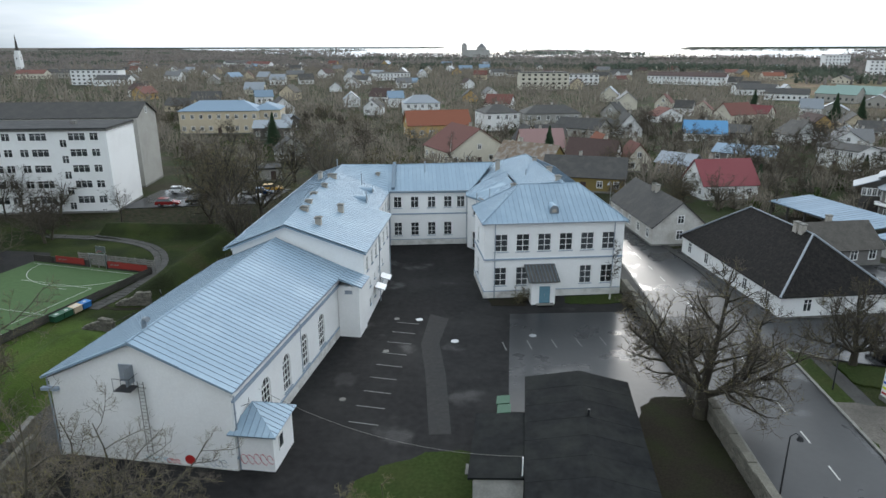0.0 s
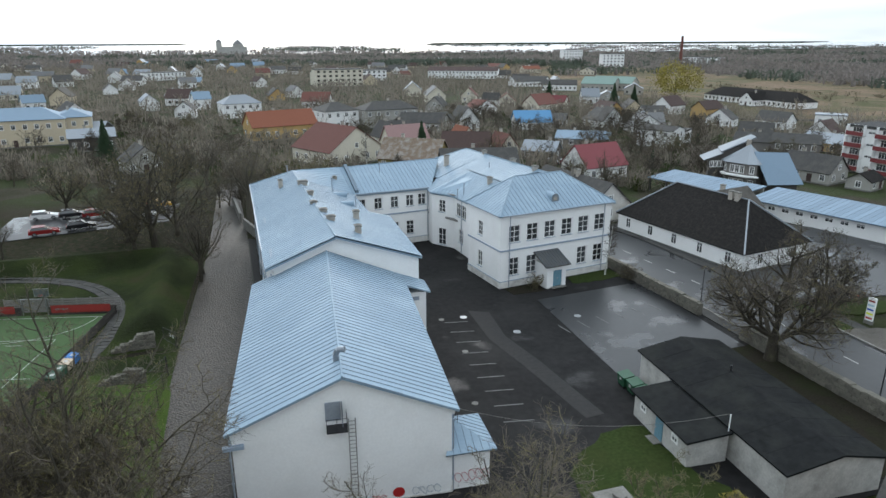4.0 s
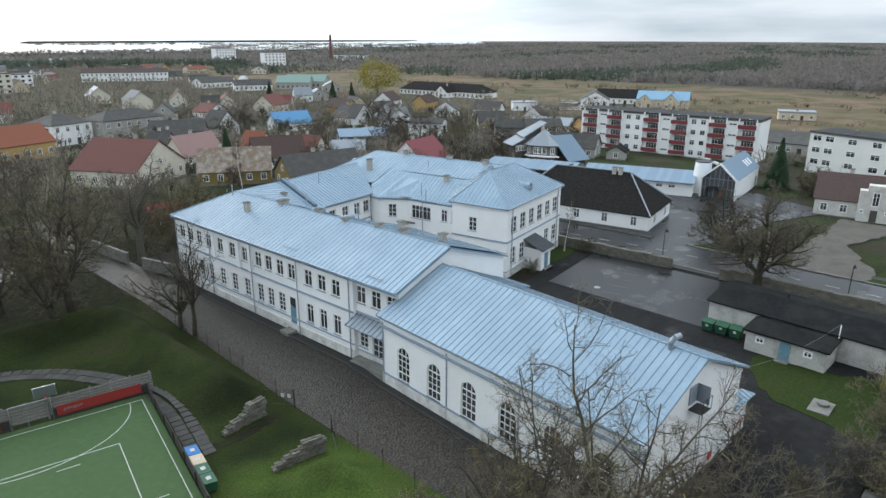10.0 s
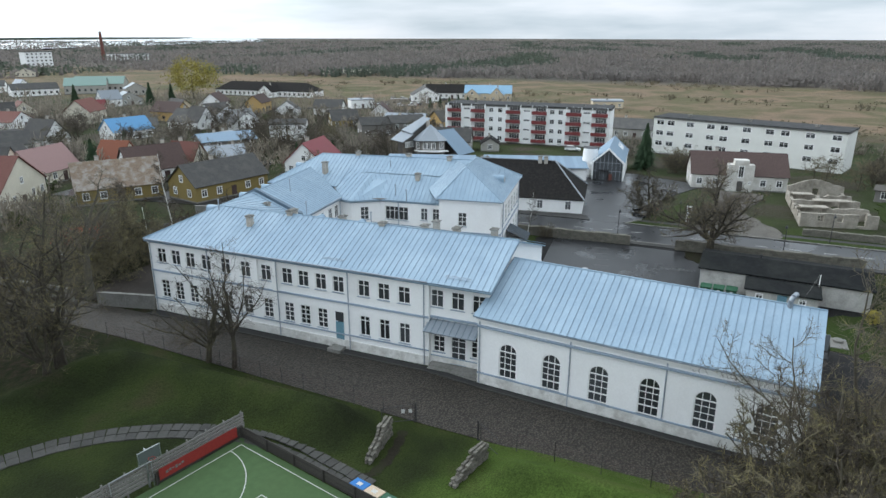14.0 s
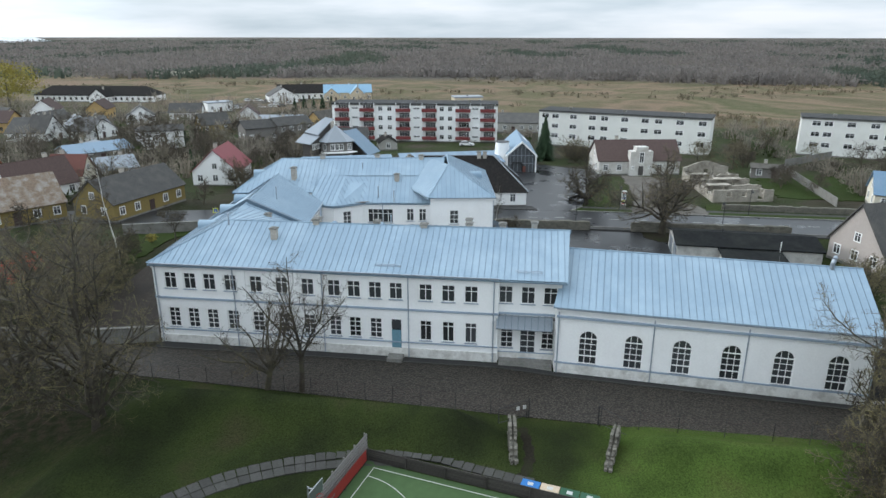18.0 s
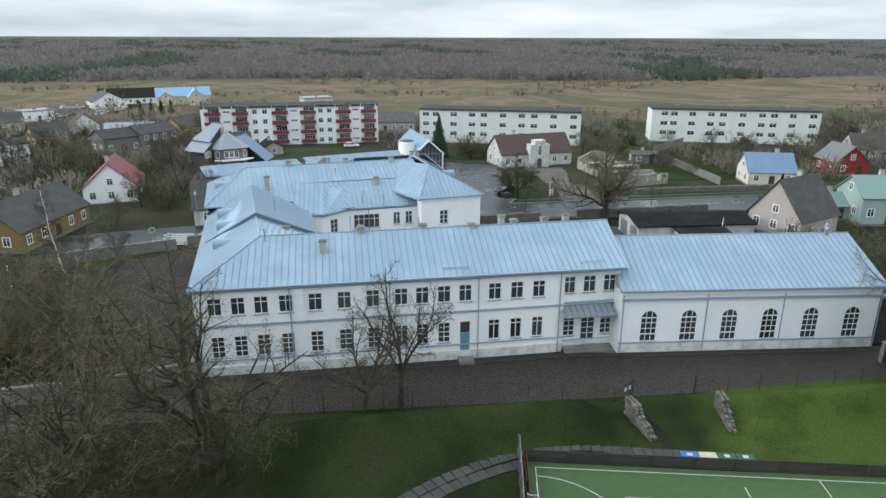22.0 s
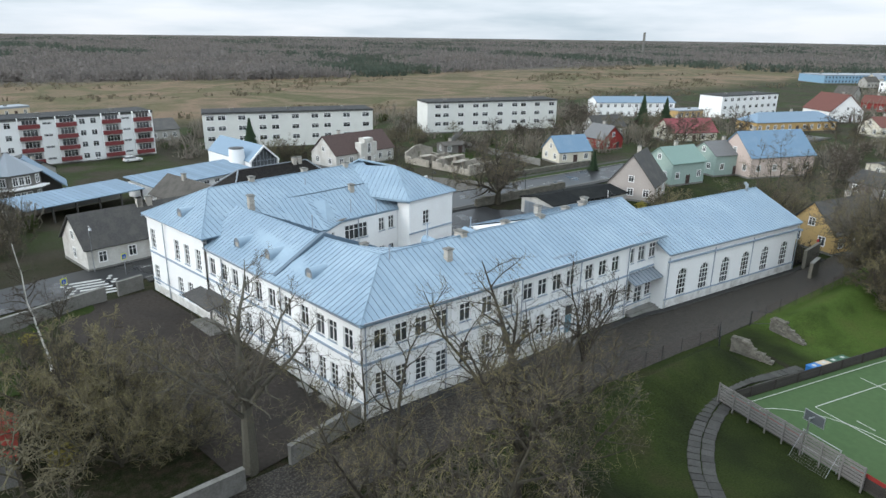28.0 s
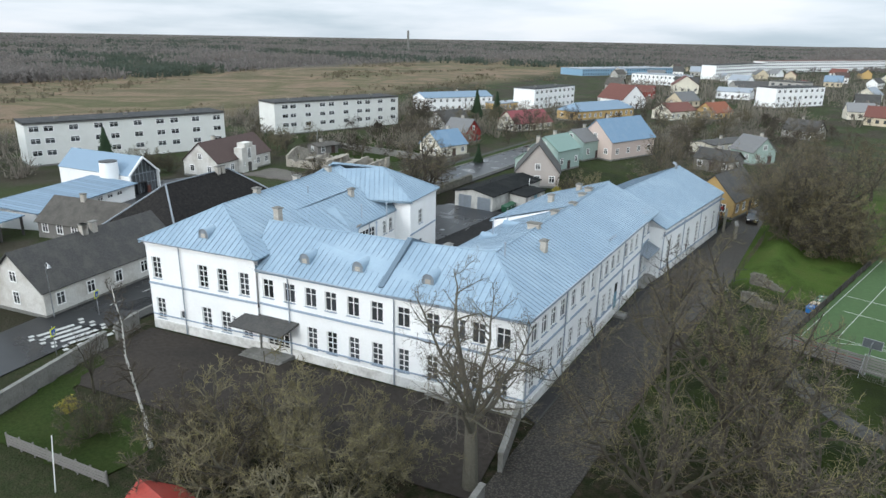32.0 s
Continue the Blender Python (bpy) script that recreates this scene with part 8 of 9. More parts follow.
        cr.poly([(0, 0, z + 0.35), (c * rad * 0.6 - s * w, s * rad * 0.6 + c * w, z - 0.1 * rad), (c * rad * 0.6 + s * w, s * rad * 0.6 - c * w, z - 0.1 * rad)])
    return Shape().tube((0, 0, -0.2), (0, 0, h * 0.95), 0.16, 0.03, n=6).mesh("trunk", "bark"), cr.mesh("crown", "conifer")


CON = [conifer(9, 3.6, 1), conifer(5, 2.1, 2)]
for x, y, s, k in ((93.5, 65.0, 1.25, 0), (19.5, 168, 1.1, 0), (60, 205, 1.0, 1), (33, 6, 0.9, 1), (100, 170, 0.9, 1), (104, 166, 1.0, 1), (96, 175, 1.0, 1), (66, 150, 0.9, 1), (74, 144, 0.9, 1), (150, 120, 1.2, 0), (-60, 190, 1.2, 0), (205, 175, 1.1, 1), (209, 172, 1.2, 1), (213, 169, 1.1, 1), (217, 166, 1.2, 1), (221, 163, 1.1, 1), (78, -75, 1.3, 0), (72, -80, 1.2, 0), (150, 290, 1.4, 0), (158, 285, 1.3, 0), (120, 300, 1.4, 0)):
    t = thing("fir_tree", x, y, 0, 0, "dark green fir tree in a garden", "tree")
    t.matrix_basis = pose(x, y, fall(x) - 0.1, 0, 0, x * 37) @ Matrix.Diagonal((s, s, s, 1))
    part("trunk", CON[k][0], None, t)
    part("crown", CON[k][1], None, t)


def leafy(h, r, seed, mat, n=900):
    q = random.Random(seed)
    cr = Shape()
    for k in range(n):
        v = Vector((q.gauss(0, 1), q.gauss(0, 1), q.gauss(0, 1))).normalized() * q.uniform(0.55, 1.0)
        lump = 1 + 0.25 * math.sin(5 * v.x + seed) * math.cos(4 * v.y)
        c = Vector((v.x * r * lump, v.y * r * lump, h * 0.58 + v.z * h * 0.42 * lump))
        a, b = Vector((q.gauss(0, 1), q.gauss(0, 1), q.gauss(0, 1))).normalized() * 0.45, Vector((q.gauss(0, 1), q.gauss(0, 1), q.gauss(0, 1))).normalized() * 0.45
        cr.poly([c, c + a, c + b])
    return Shape().tube((0, 0, -0.2), (0, 0, h * 0.6), 0.3, 0.12, n=6).mesh("trunk", "bark"), cr.mesh("crown", mat)


SHRUB = leafy(4.0, 2.0, 8, "willow", 420)
for x, y, s in ((-17.6, 125.4, 0.55), (6.0, 124.5, 0.4), (3.0, 29.0, 0.5)):
    t = thing("bush", x, y, bank(x, y) - 0.1, 0, "small shrub with yellow-green leaves", "bush")
    t.matrix_basis = pose(x, y, bank(x, y) - 0.1) @ Matrix.Diagonal((s, s, s, 1))
    part("trunk", SHRUB[0], None, t)
    part("crown", SHRUB[1], None, t)
WIL = leafy(13, 8.5, 3, "willow", 4200)
for x, y, s in ((202, 314, 1.65),):
    t = thing("willow_tree", x, y, fall(x) - 0.1, 0, "willow with yellow-green autumn leaves", "tree")
    t.matrix_basis = pose(x, y, fall(x) - 0.1) @ Matrix.Diagonal((s, s, s, 1))
    part("trunk", WIL[0], None, t)
    part("crown", WIL[1], None, t)


# ---- sports pitch ----
pm = pose(-41.8, 78.6, 0, 0, 0, -12.7)
pit = lambda x, y: tuple((pm @ Vector((x, y, 0))).xy)
sheet("pitch", [pit(-20, 0), pit(-20, -42), pit(0, -42), pit(0, 0)], 0.03, "turf", "green artificial turf pitch with white lines", "sports pitch", 0.1)


def pline(x0, y0, x1, y1, w=0.065):
    a, b = Vector((x0, y0)), Vector((x1, y1))
    d = (b - a).normalized()
    o = Vector((-d.y, d.x)) * w / 2
    return [pit(*(a - o)), pit(*(b - o)), pit(*(b + o)), pit(*(a + o))]


runs = [(-19.3, -0.8, -0.6, -0.8), (-0.6, -0.8, -0.6, -41), (-3.5, -6.8, -15.0, -6.8), (-3.5, -6.8, -3.5, -36.0), (-1.8, -15.4, -19, -15.4), (-19, -21.0, -0.6, -21.0), (-6.4, -8.0, -8.0, -8.0)]
for r in runs:
    solid("pitch_line", Shape().prism(pline(*r), 0.03, 0.045), "paint", "thin white line on the pitch", "pitch marking", "structure", "pitch lines")
arc = [(-9.8 + 8.2 * math.cos(a * math.pi / 24), -0.8 - 6.6 * math.sin(a * math.pi / 24)) for a in range(25)]
sh = Shape()
for a, b in zip(arc, arc[1:]):
    sh.prism(pline(*a, *b), 0.03, 0.045)
solid("pitch_arc", sh, "paint", "curved white line on the pitch", "pitch marking", "structure", "pitch lines")


def boards(name, p0, p1, h, label):
    """A low plank fence: posts and level planks."""
    a, b = Vector(pit(*p0)), Vector(pit(*p1))
    d = b - a
    t = thing(name, a.x, a.y, 0, math.degrees(math.atan2(d.y, d.x)), label, "fence")
    n = int(d.length / 3)
    for k in range(n + 1):
        part("post", Shape().box(k * d.length / n - 0.05, k * d.length / n + 0.05, 0.05, 0.17, -0.1, h + 0.05), "darkplank", t)
    for r in range(int(h / 0.2)):
        for k in range(n):
            part("plank", Shape().box(k * d.length / n + 0.01, (k + 1) * d.length / n - 0.01, 0.0, 0.05, 0.03 + 0.2 * r, 0.2 + 0.2 * r), "darkplank", t)
    return t


boards("pitch_boards", (0.15, -40), (0.15, 0.0), 1.0, "low dark plank boards round the pitch")
boards("pitch_boards", (0.15, 0.1), (-7.2, 0.1), 1.0, "low dark plank boards at the pitch end")
boards("pitch_boards", (-10.4, 0.1), (-20, 0.1), 1.0, "low dark plank boards at the pitch end")
tallf = thing("back_fence", *pit(0.25, 0.3), 0, -12.7, "weathered tall slat fence behind the goal", "fence")
for k in range(9):
    part("post", Shape().box(-12.6 + 1.6 * k, -12.5 + 1.6 * k, 0.1, 0.2, -0.1, 2.0), "greywood", tallf)
for r in range(6):
    part("slat", Shape().box(-12.6, 0.4, 0.03, 0.08, 0.3 + 0.28 * r, 0.5 + 0.28 * r), "greywood", tallf)
# red advertising boards with bars for the writing
for x, y, w in ((-0.4, -0.06, 6.6), (-11.0, -0.06, 5.0)):
    b = thing("banner", *pit(x, y), 0, -12.7, "red banner with white scrawl on the pitch boards", "banner", "pitch banners")
    part("cloth", Shape().box(-w, 0, -0.05, -0.02, 0.35, 1.25), "redboard", b)
    for k in range(6):
        part("bar", Shape().box(-w + 0.5 + 0.25 * k, -w + 0.68 + 0.25 * k, -0.07, -0.05, 0.66 + 0.06 * (k % 3), 0.86 + 0.05 * (k % 2)), "wornpaint", b)
goal = thing("goal", *pit(-8.8, 0.2), 0, -12.7, "white tubular football goal with a net", "goal")
for x in (-1.5, 1.5):
    part("post", Shape().tube((x, 0, 0), (x, 0, 2.0), 0.035, n=8), "steel", goal)
    part("stay", Shape().tube((x, 0, 2.0), (x, 1.2, 0), 0.02, n=6), "steel", goal)
part("crossbar", Shape().tube((-1.55, 0, 2.0), (1.55, 0, 2.0), 0.035, n=8), "steel", goal)
net = Shape()
for k in range(16):
    x = -1.5 + 0.2 * k
    net.tube((x, 0, 2.0), (x, 1.2, 0.0), 0.008, n=3)
for k in range(12):
    f = k / 11
    net.tube((-1.5, 1.2 * f, 2.0 * (1 - f)), (1.5, 1.2 * f, 2.0 * (1 - f)), 0.008, n=3)
part("net", net, "concrete", goal)
hoop = thing("basketball_hoop", *pit(-7.6, -0.35), 0, -12.7, "basketball backboard with rim on a grey pole", "basketball hoop")
part("pole", Shape().tube((0, 0.6, 0), (0, 0.6, 3.2), 0.06, n=8).tube((0, 0.6, 3.1), (0, 0.05, 3.1), 0.05, n=6), "steel", hoop)
part("backboard", Shape().box(-0.8, 0.8, 0.0, 0.05, 2.5, 3.4), "glasslight", hoop)
for x0, x1, z0, z1 in ((-0.85, 0.85, 3.37, 3.42), (-0.85, 0.85, 2.48, 2.53), (-0.83, -0.78, 2.5, 3.4), (0.78, 0.83, 2.5, 3.4)):
    part("edge", Shape().box(x0, x1, 0.0, 0.06, z0, z1), "steel", hoop)
rim = Shape()
for k in range(12):
    a, b = k * math.tau / 12, (k + 1) * math.tau / 12
    rim.tube((0.22 * math.cos(a), -0.25 + 0.22 * math.sin(a), 2.75), (0.22 * math.cos(b), -0.25 + 0.22 * math.sin(b), 2.75), 0.012, n=4)
part("rim", rim, "redpaint", hoop)
# wheeled bins in a row by the boards
for k, (mt, lb) in enumerate((("binblue", "blue"), ("binbeige", "beige"), ("bingreen", "green"), ("bingreen", "green"))):
    bx, by = pit(0.72, -12.2 - 1.35 * k)
    b = thing("wheeled_bin", bx, by, 0, -12.7, f"{lb} bin with a flat lid beside the pitch boards", "bin", "bins by the pitch")
    part("body", Shape().box(-0.42, 0.42, -0.6, 0.6, 0.05, 0.72), mt, b)
    part("lid", Shape().slab([(-0.47, -0.64, 0.84), (0.47, -0.64, 0.76), (0.47, 0.64, 0.76), (-0.47, 0.64, 0.84)], (0, 0, -0.06)), mt, b)
    part("sticker", Shape().box(-0.16, 0.16, -0.2, 0.2, 0.79, 0.825), "paint", b)
# slab path round the pitch: slabs in three rows along a curve
cv = [(-43.0, 66.4), (-42.2, 70.0), (-41.3, 74.0), (-41.2, 77.5), (-41.9, 81.0), (-43.2, 84.6), (-45.3, 88.2), (-48.2, 91.2), (-52.0, 93.4), (-56.5, 94.8), (-62.0, 95.6), (-70.0, 96.0)]
path = thing("slab_path", cv[0][0], cv[0][1], 0, 0, "curved footpath of grey concrete slabs through the lawn", "footpath", kind="structure")
smooth = []
for k in range(len(cv) - 1):
    for q in range(5):
        smooth.append(Vector(cv[k]).lerp(Vector(cv[k + 1]), q / 5))
for i in range(2):
    smooth = [smooth[0]] + [(smooth[k - 1] + smooth[k] * 2 + smooth[k + 1]) / 4 for k in range(1, len(smooth) - 1)] + [smooth[-1]]
dist, seg = 0.0, 0
slabm = [Shape().box(-0.46, 0.46, -0.46, 0.46, -0.1, 0.0).mesh("slab", "darkslab"), Shape().box(-0.45, 0.47, -0.47, 0.45, -0.1, -0.012).mesh("slab", "darkslab")]
q = random.Random(3)
for a, b in zip(smooth, smooth[1:]):
    d = (b - a).normalized()
    for lane in (-0.51, 0.51):
        c = (a + b) / 2 + Vector((-d.y, d.x)) * (lane + q.gauss(0, 0.02))
        part("slab", slabm[q.randrange(2)], None, path, at=pose(c.x, c.y, bank(c.x, c.y) - 0.035, q.uniform(-1.5, 1.5), q.uniform(-1.5, 1.5), math.degrees(math.atan2(d.y, d.x)) + q.gauss(0, 1.2)) @ Matrix.Diagonal(((b - a).length, 1, 1, 1)), flat=True)



# ---- old masonry stubs, fence and gate by the lane ----
def stub(x, y, rz, h, seed):
    """A broken wall end that falls away down the bank."""
    q = random.Random(seed)
    t = thing("masonry_stub", x, y, -0.1, rz, "ruined stub of an old pale stone wall", "ruin", "masonry stubs")
    part("core", Shape().slab([(-2.2, -0.16, -0.5), (1.8, -0.16, -0.5), (1.8, -0.16, h - 0.2), (0.6, -0.16, h - 0.35), (-2.2, -0.16, 0.3)], (0, 0.32, 0)), "oldstone", t)
    r, zz = 0, -0.4
    while zz < h:
        rh = q.uniform(0.15, 0.26)
        left = -2.4 + max(0.0, (zz - 0.1) / (h - 0.1)) * 3.0 * q.uniform(0.8, 1.15)
        right = 1.95 - 0.2 * q.random()
        u = left
        while u < right - 0.15:
            ln = min(q.uniform(0.25, 0.6), right - u)
            for sy in (-1, 1):
                o = q.uniform(0.22, 0.34)
                part("stone", Shape().box(u + 0.012, u + ln - 0.012, 0.06 if sy > 0 else -o, o if sy > 0 else -0.06, zz + 0.01, zz + rh - 0.01 + q.uniform(0, 0.03)), "oldstone", t)
            u += ln
        zz += rh


stub(-38.2, 68.0, 5, 1.45, 4)
stub(-38.2, 60.4, -14, 1.45, 5)
fence = thing("lane_fence", -33.9, 68.0, 0, 0, "rusty wire-mesh fence on thin posts beside the lane", "fence")
fx = [(-35.6, 40.0), (-35.3, 48.0), (-34.9, 55.0), (-34.6, 61.0)], [(-34.2, 67.0), (-33.6, 76.0), (-33.0, 86.0), (-32.6, 96.0), (-32.6, 104.0)]
for run in fx:
    meshwire = Shape()
    for a, b in zip(run, run[1:]):
        n = int(math.dist(a, b) / 2.5)
        for k in range(n + 1):
            x, y = a[0] + (b[0] - a[0]) * k / n, a[1] + (b[1] - a[1]) * k / n
            z = bank(x, y)
            part("post", Shape().tube((x, y, z - 0.3), (x, y, z + 1.6), 0.03, n=5), "darksteel", fence, flat=True)
            if k < n:
                x2, y2 = a[0] + (b[0] - a[0]) * (k + 1) / n, a[1] + (b[1] - a[1]) * (k + 1) / n
                z2 = bank(x2, y2)
                for j in range(11):
                    meshwire.tube((x, y, z + 0.05 + 0.14 * j), (x2, y2, z2 + 0.05 + 0.14 * j), 0.005, n=3)
                for j in range(18):
                    f = j / 18
                    meshwire.tube((x + (x2 - x) * f, y + (y2 - y) * f, z + 0.05), (x + (x2 - x) * f, y + (y2 - y) * f, z + 1.45), 0.005, n=3)
    part("mesh_wire", meshwire, "brown", fence, flat=True)
gate = thing("gate", -34.3, 66.8, 0, -60, "open dark steel gate with two white notices", "gate")
part("gate_frame", Shape().tube((0, 0, 0.1), (0, 0, 1.9), 0.05).tube((0, 0, 1.8), (-2.8, 0, 1.5), 0.03).tube((0, 0, 0.3), (-2.8, 0, 0.2), 0.03).tube((-2.8, 0, 0.2), (-2.8, 0, 1.5), 0.03), "darksteel", gate)
for k in range(14):
    part("bar", Shape().tube((-0.2 * k - 0.1, 0, 0.28), (-0.2 * k - 0.1, 0, 1.75 - 0.02 * k), 0.01, n=4), "darksteel", gate)
for k in range(2):
    part("notice", Shape().box(-0.6 - 0.6 * k, -0.3 - 0.6 * k, -0.03, -0.01, 1.0, 1.35), "paint", gate)
gate2 = thing("gate", -34.7, 61.2, 0, 60, "open dark steel gate leaf leaning by the wall stub", "gate")
part("gate_frame", Shape().tube((0, 0, 0.1), (0, 0, 1.9), 0.06).tube((0, 0, 1.8), (-2.4, 0, 1.5), 0.03).tube((0, 0, 0.3), (-2.4, 0, 0.2), 0.03), "darksteel", gate2)


# ---- lamps and signs ----
def street_lamp(x, y, h, rz, label, arm=1.0, mat="darksteel"):
    t = thing("street_lamp", x, y, fall(x), rz, label, "street lamp")
    part("pole", Shape().tube((0, 0, -0.2), (0, 0, h), 0.07, 0.045, n=8), mat, t)
    part("arm", Shape().tube((0, 0, h), (arm * 0.5, 0, h + 0.25), 0.035).tube((arm * 0.5, 0, h + 0.25), (arm, 0, h), 0.035), mat, t)
    part("lantern", Shape().tube((arm, 0, h + 0.02), (arm, 0, h - 0.3), 0.12, 0.24, n=10), mat, t)
    return t


street_lamp(24.6, 37.0, 4.6, 0, "black arched street lamp beside the stone wall", 0.7)
street_lamp(24.2, 60.2, 4.6, 0, "black arched street lamp beside the stone wall", 0.7)
street_lamp(35.1, 30.0, 4.6, 180, "black arched street lamp on the verge", 0.7)
street_lamp(35.3, 52.0, 4.6, 180, "black arched street lamp on the verge", 0.7)
street_lamp(22.0, 92.0, 6.5, 10, "grey street lamp at the pavement edge", 1.0, "steel")
street_lamp(26.0, 114.6, 6.0, 190, "grey street lamp by the crossing", 0.5, "steel")
for x, y in ((17.0, 119.4), (22.6, 111.6)):
    t = thing("crossing_sign", x, y, 0, -60, "blue crossing sign with a yellow edge on a pole", "road sign")
    part("pole", Shape().tube((0, 0, 0), (0, 0, 3.0), 0.04), "steel", t)
    part("plate", Shape().box(-0.4, 0.4, -0.05, -0.02, 2.0, 2.8), "signyellow", t)
    part("face", Shape().box(-0.3, 0.3, -0.07, -0.05, 2.1, 2.7), "signblue", t)
    part("symbol", Shape().slab([(-0.18, -0.075, 2.2), (0.18, -0.075, 2.2), (0, -0.075, 2.55)], (0, 0.005, 0)), "paint", t)
t = thing("advert_column", 39.2, 50.8, fall(39), 10, "tall narrow advertising sign in bright colours", "sign")
part("board", Shape().box(-0.12, 0.12, -0.42, 0.42, 0.3, 3.0), "frame", t)
for k, mt in enumerate(("redpaint", "signyellow", "signblue", "sprayblue", "redboard")):
    part("bar", Shape().box(-0.14, 0.14, -0.34, 0.34, 0.5 + 0.5 * k, 0.7 + 0.5 * k), mt, t)
part("foot", Shape().box(-0.2, 0.2, -0.45, 0.45, -0.2, 0.3), "concrete", t)
solid("road_sign", Shape().tube((-27.6, 29.0, 0), (-27.6, 29.0, 2.4), 0.03).tube((-27.6, 29.0, 2.1), (-27.55, 29.05, 2.1), 0.3, n=16), "redpaint", "round red no-entry sign at the lane end", "road sign")
block_wall("lane_wall", (-29.3, 36.8), (-28.6, 31.0), 2.6, 0.4, "stone", "tall grey rendered wall at the lane end", False)


# ---- vehicles ----
def car(x, y, rz, paint, label, length=4.4, estate=True, z=0.0):
    t = thing("car", x, y, z, rz, label, "car")
    L, W = length / 2, 0.88
    side = [(-L, 0.35), (-L, 0.82), (-L + 0.15, 0.95), (-L + (0.45 if estate else 0.9), 1.0), (L - 1.15, 0.95), (L - 0.1, 0.72), (L, 0.55), (L, 0.35)]
    body = Shape()
    for (xa, za), (xb, zb) in zip(side, side[1:]):
        body.poly([(xa, -W, za), (xb, -W, zb), (xb, W, zb), (xa, W, za)])
    for s in (-1, 1):
        body.poly([(px, s * W, pz) for px, pz in (side if s > 0 else side[::-1])])
    body.poly([(-L, -W, 0.35), (-L, W, 0.35), (L, W, 0.35), (L, -W, 0.35)])
    part("body", body, paint, t)
    cab = [(-L + 0.2 if estate else -L + 0.7, 0.96), (-L + 0.55 if estate else -L + 1.2, 1.46), (L - 2.1, 1.46), (L - 1.25, 0.95)]
    gl, rf = Shape(), Shape()
    w1, w2 = W - 0.04, W - 0.2
    q = [(cab[0][0], w1, cab[0][1]), (cab[1][0], w2, cab[1][1]), (cab[2][0], w2, cab[2][1]), (cab[3][0], w1, cab[3][1])]
    for s in (-1, 1):
        gl.poly([(a, s * b, c) for a, b, c in (q if s > 0 else q[::-1])])
    gl.poly([(q[0][0], -w1, q[0][2]), (q[0][0], w1, q[0][2]), (q[1][0], w2, q[1][2]), (q[1][0], -w2, q[1][2])])
    gl.poly([(q[3][0], w1, q[3][2]), (q[3][0], -w1, q[3][2]), (q[2][0], -w2, q[2][2]), (q[2][0], w2, q[2][2])])
    part("window", gl, "pane", t)
    rf.box(cab[1][0] - 0.05, cab[2][0] + 0.05, -w2 - 0.03, w2 + 0.03, 1.44, 1.5)
    part("roof", rf, paint, t)
    for sx in (-L + 0.8, L - 0.85):
        for sy in (-1, 1):
            wh = part("wheel", Shape().tube((sx, sy * (W - 0.2), 0.32), (sx, sy * (W + 0.02), 0.32), 0.32, n=16), "rubber", t)
            part("rim", Shape().tube((sx, sy * (W + 0.0), 0.32), (sx, sy * (W + 0.035), 0.32), 0.2, n=12), "steel", wh)
    for sy in (-0.62, 0.62):
        part("headlight", Shape().box(L - 0.12, L + 0.02, sy - 0.2, sy + 0.2, 0.58, 0.72), "headlamp", t)
        part("tail_light", Shape().box(-L - 0.02, -L + 0.05, sy - 0.18, sy + 0.18, 0.66, 0.86), "redpaint", t)
    part("bumper", Shape().box(L - 0.05, L + 0.06, -W + 0.05, W - 0.05, 0.32, 0.5).box(-L - 0.06, -L + 0.05, -W + 0.05, W - 0.05, 0.32, 0.55), paint, t)
    for sy in (-1, 1):
        part("mirror", Shape().box(L - 1.6, L - 1.42, sy * W - 0.08, sy * W + 0.08, 0.95, 1.1), paint, t)


car(44.0, 58.6, 100, "carblack", "dark blue estate car parked under a bare tree", z=fall(44) + 0.0)
car(-32.2, 26.7, 100, "carblack", "black car parked at the end of the lane")
for k, (x, y, rz, c, lb) in enumerate(((-53.0, 119.7, 15, "carblack", "black"), (-42.7, 127.9, 10, "carblue", "blue"), (-41.9, 131.6, 10, "caryellow", "yellow"), (-44.0, 124.4, 12, "carwhite", "white"), (-52.0, 127.5, 10, "carred", "dark red"), (-60.5, 128.5, 10, "carwhite", "silver"), (-56.0, 128.4, 12, "carblack", "grey"), (-58.0, 117.5, 12, "carred", "red"))):
    car(x, y, rz, c, f"{lb} car parked in the lot behind the flats")
sheet("parking_lot", [(-66, 114.5), (-39.5, 120.5), (-38.5, 134), (-66, 131)], 0.0, "roadgrey", "wet asphalt parking lot behind the flats", "car park", 0.1)
car(115.0, 88.0, -86, "carwhite", "white car parked by the flats", z=fall(115))
for k, (x, y) in enumerate(((208, 203), (211, 199), (213, 194.5), (216, 190), (219, 186), (242, 213), (243, 208), (244, 203), (245.5, 198), (247, 193.5), (244.5, 185), (231, 187), (226, 193))):
    car(x, y, -60 + 7 * (k % 3), ("carwhite", "carblue", "carwhite", "carwhite", "carblack", "headlamp")[k % 6], "car parked on the green by the road", z=fall(190))
car(52.0, 150.0, 0, "carblack", "dark car in a yard", z=fall(52))
# red metal roof of the garden house by the lane
house("garden_house", -14.4, 130.1, 5.6, 4.4, -8, 2.5, 4.3, "g", "greywood", "redsheet", 31, chimneys=0, win=(0.7, 0.8), label="small garden house with a red sheet roof")
sheet("garden_lawn", rough([(-4.0, 128.0), (-3.0, 121.8), (4.5, 122.6), (9.6, 122.4), (12.2, 117.5), (13.8, 117.6), (9.8, 129.6), (5.6, 129.4)], 1.0, 0.3), 0.03, "grass", "shady garden lawn inside the street wall", "lawn", 0.1)
gf = thing("garden_fence", 5.6, 129.5, 0, 187, "low weathered board fence across the garden", "fence")
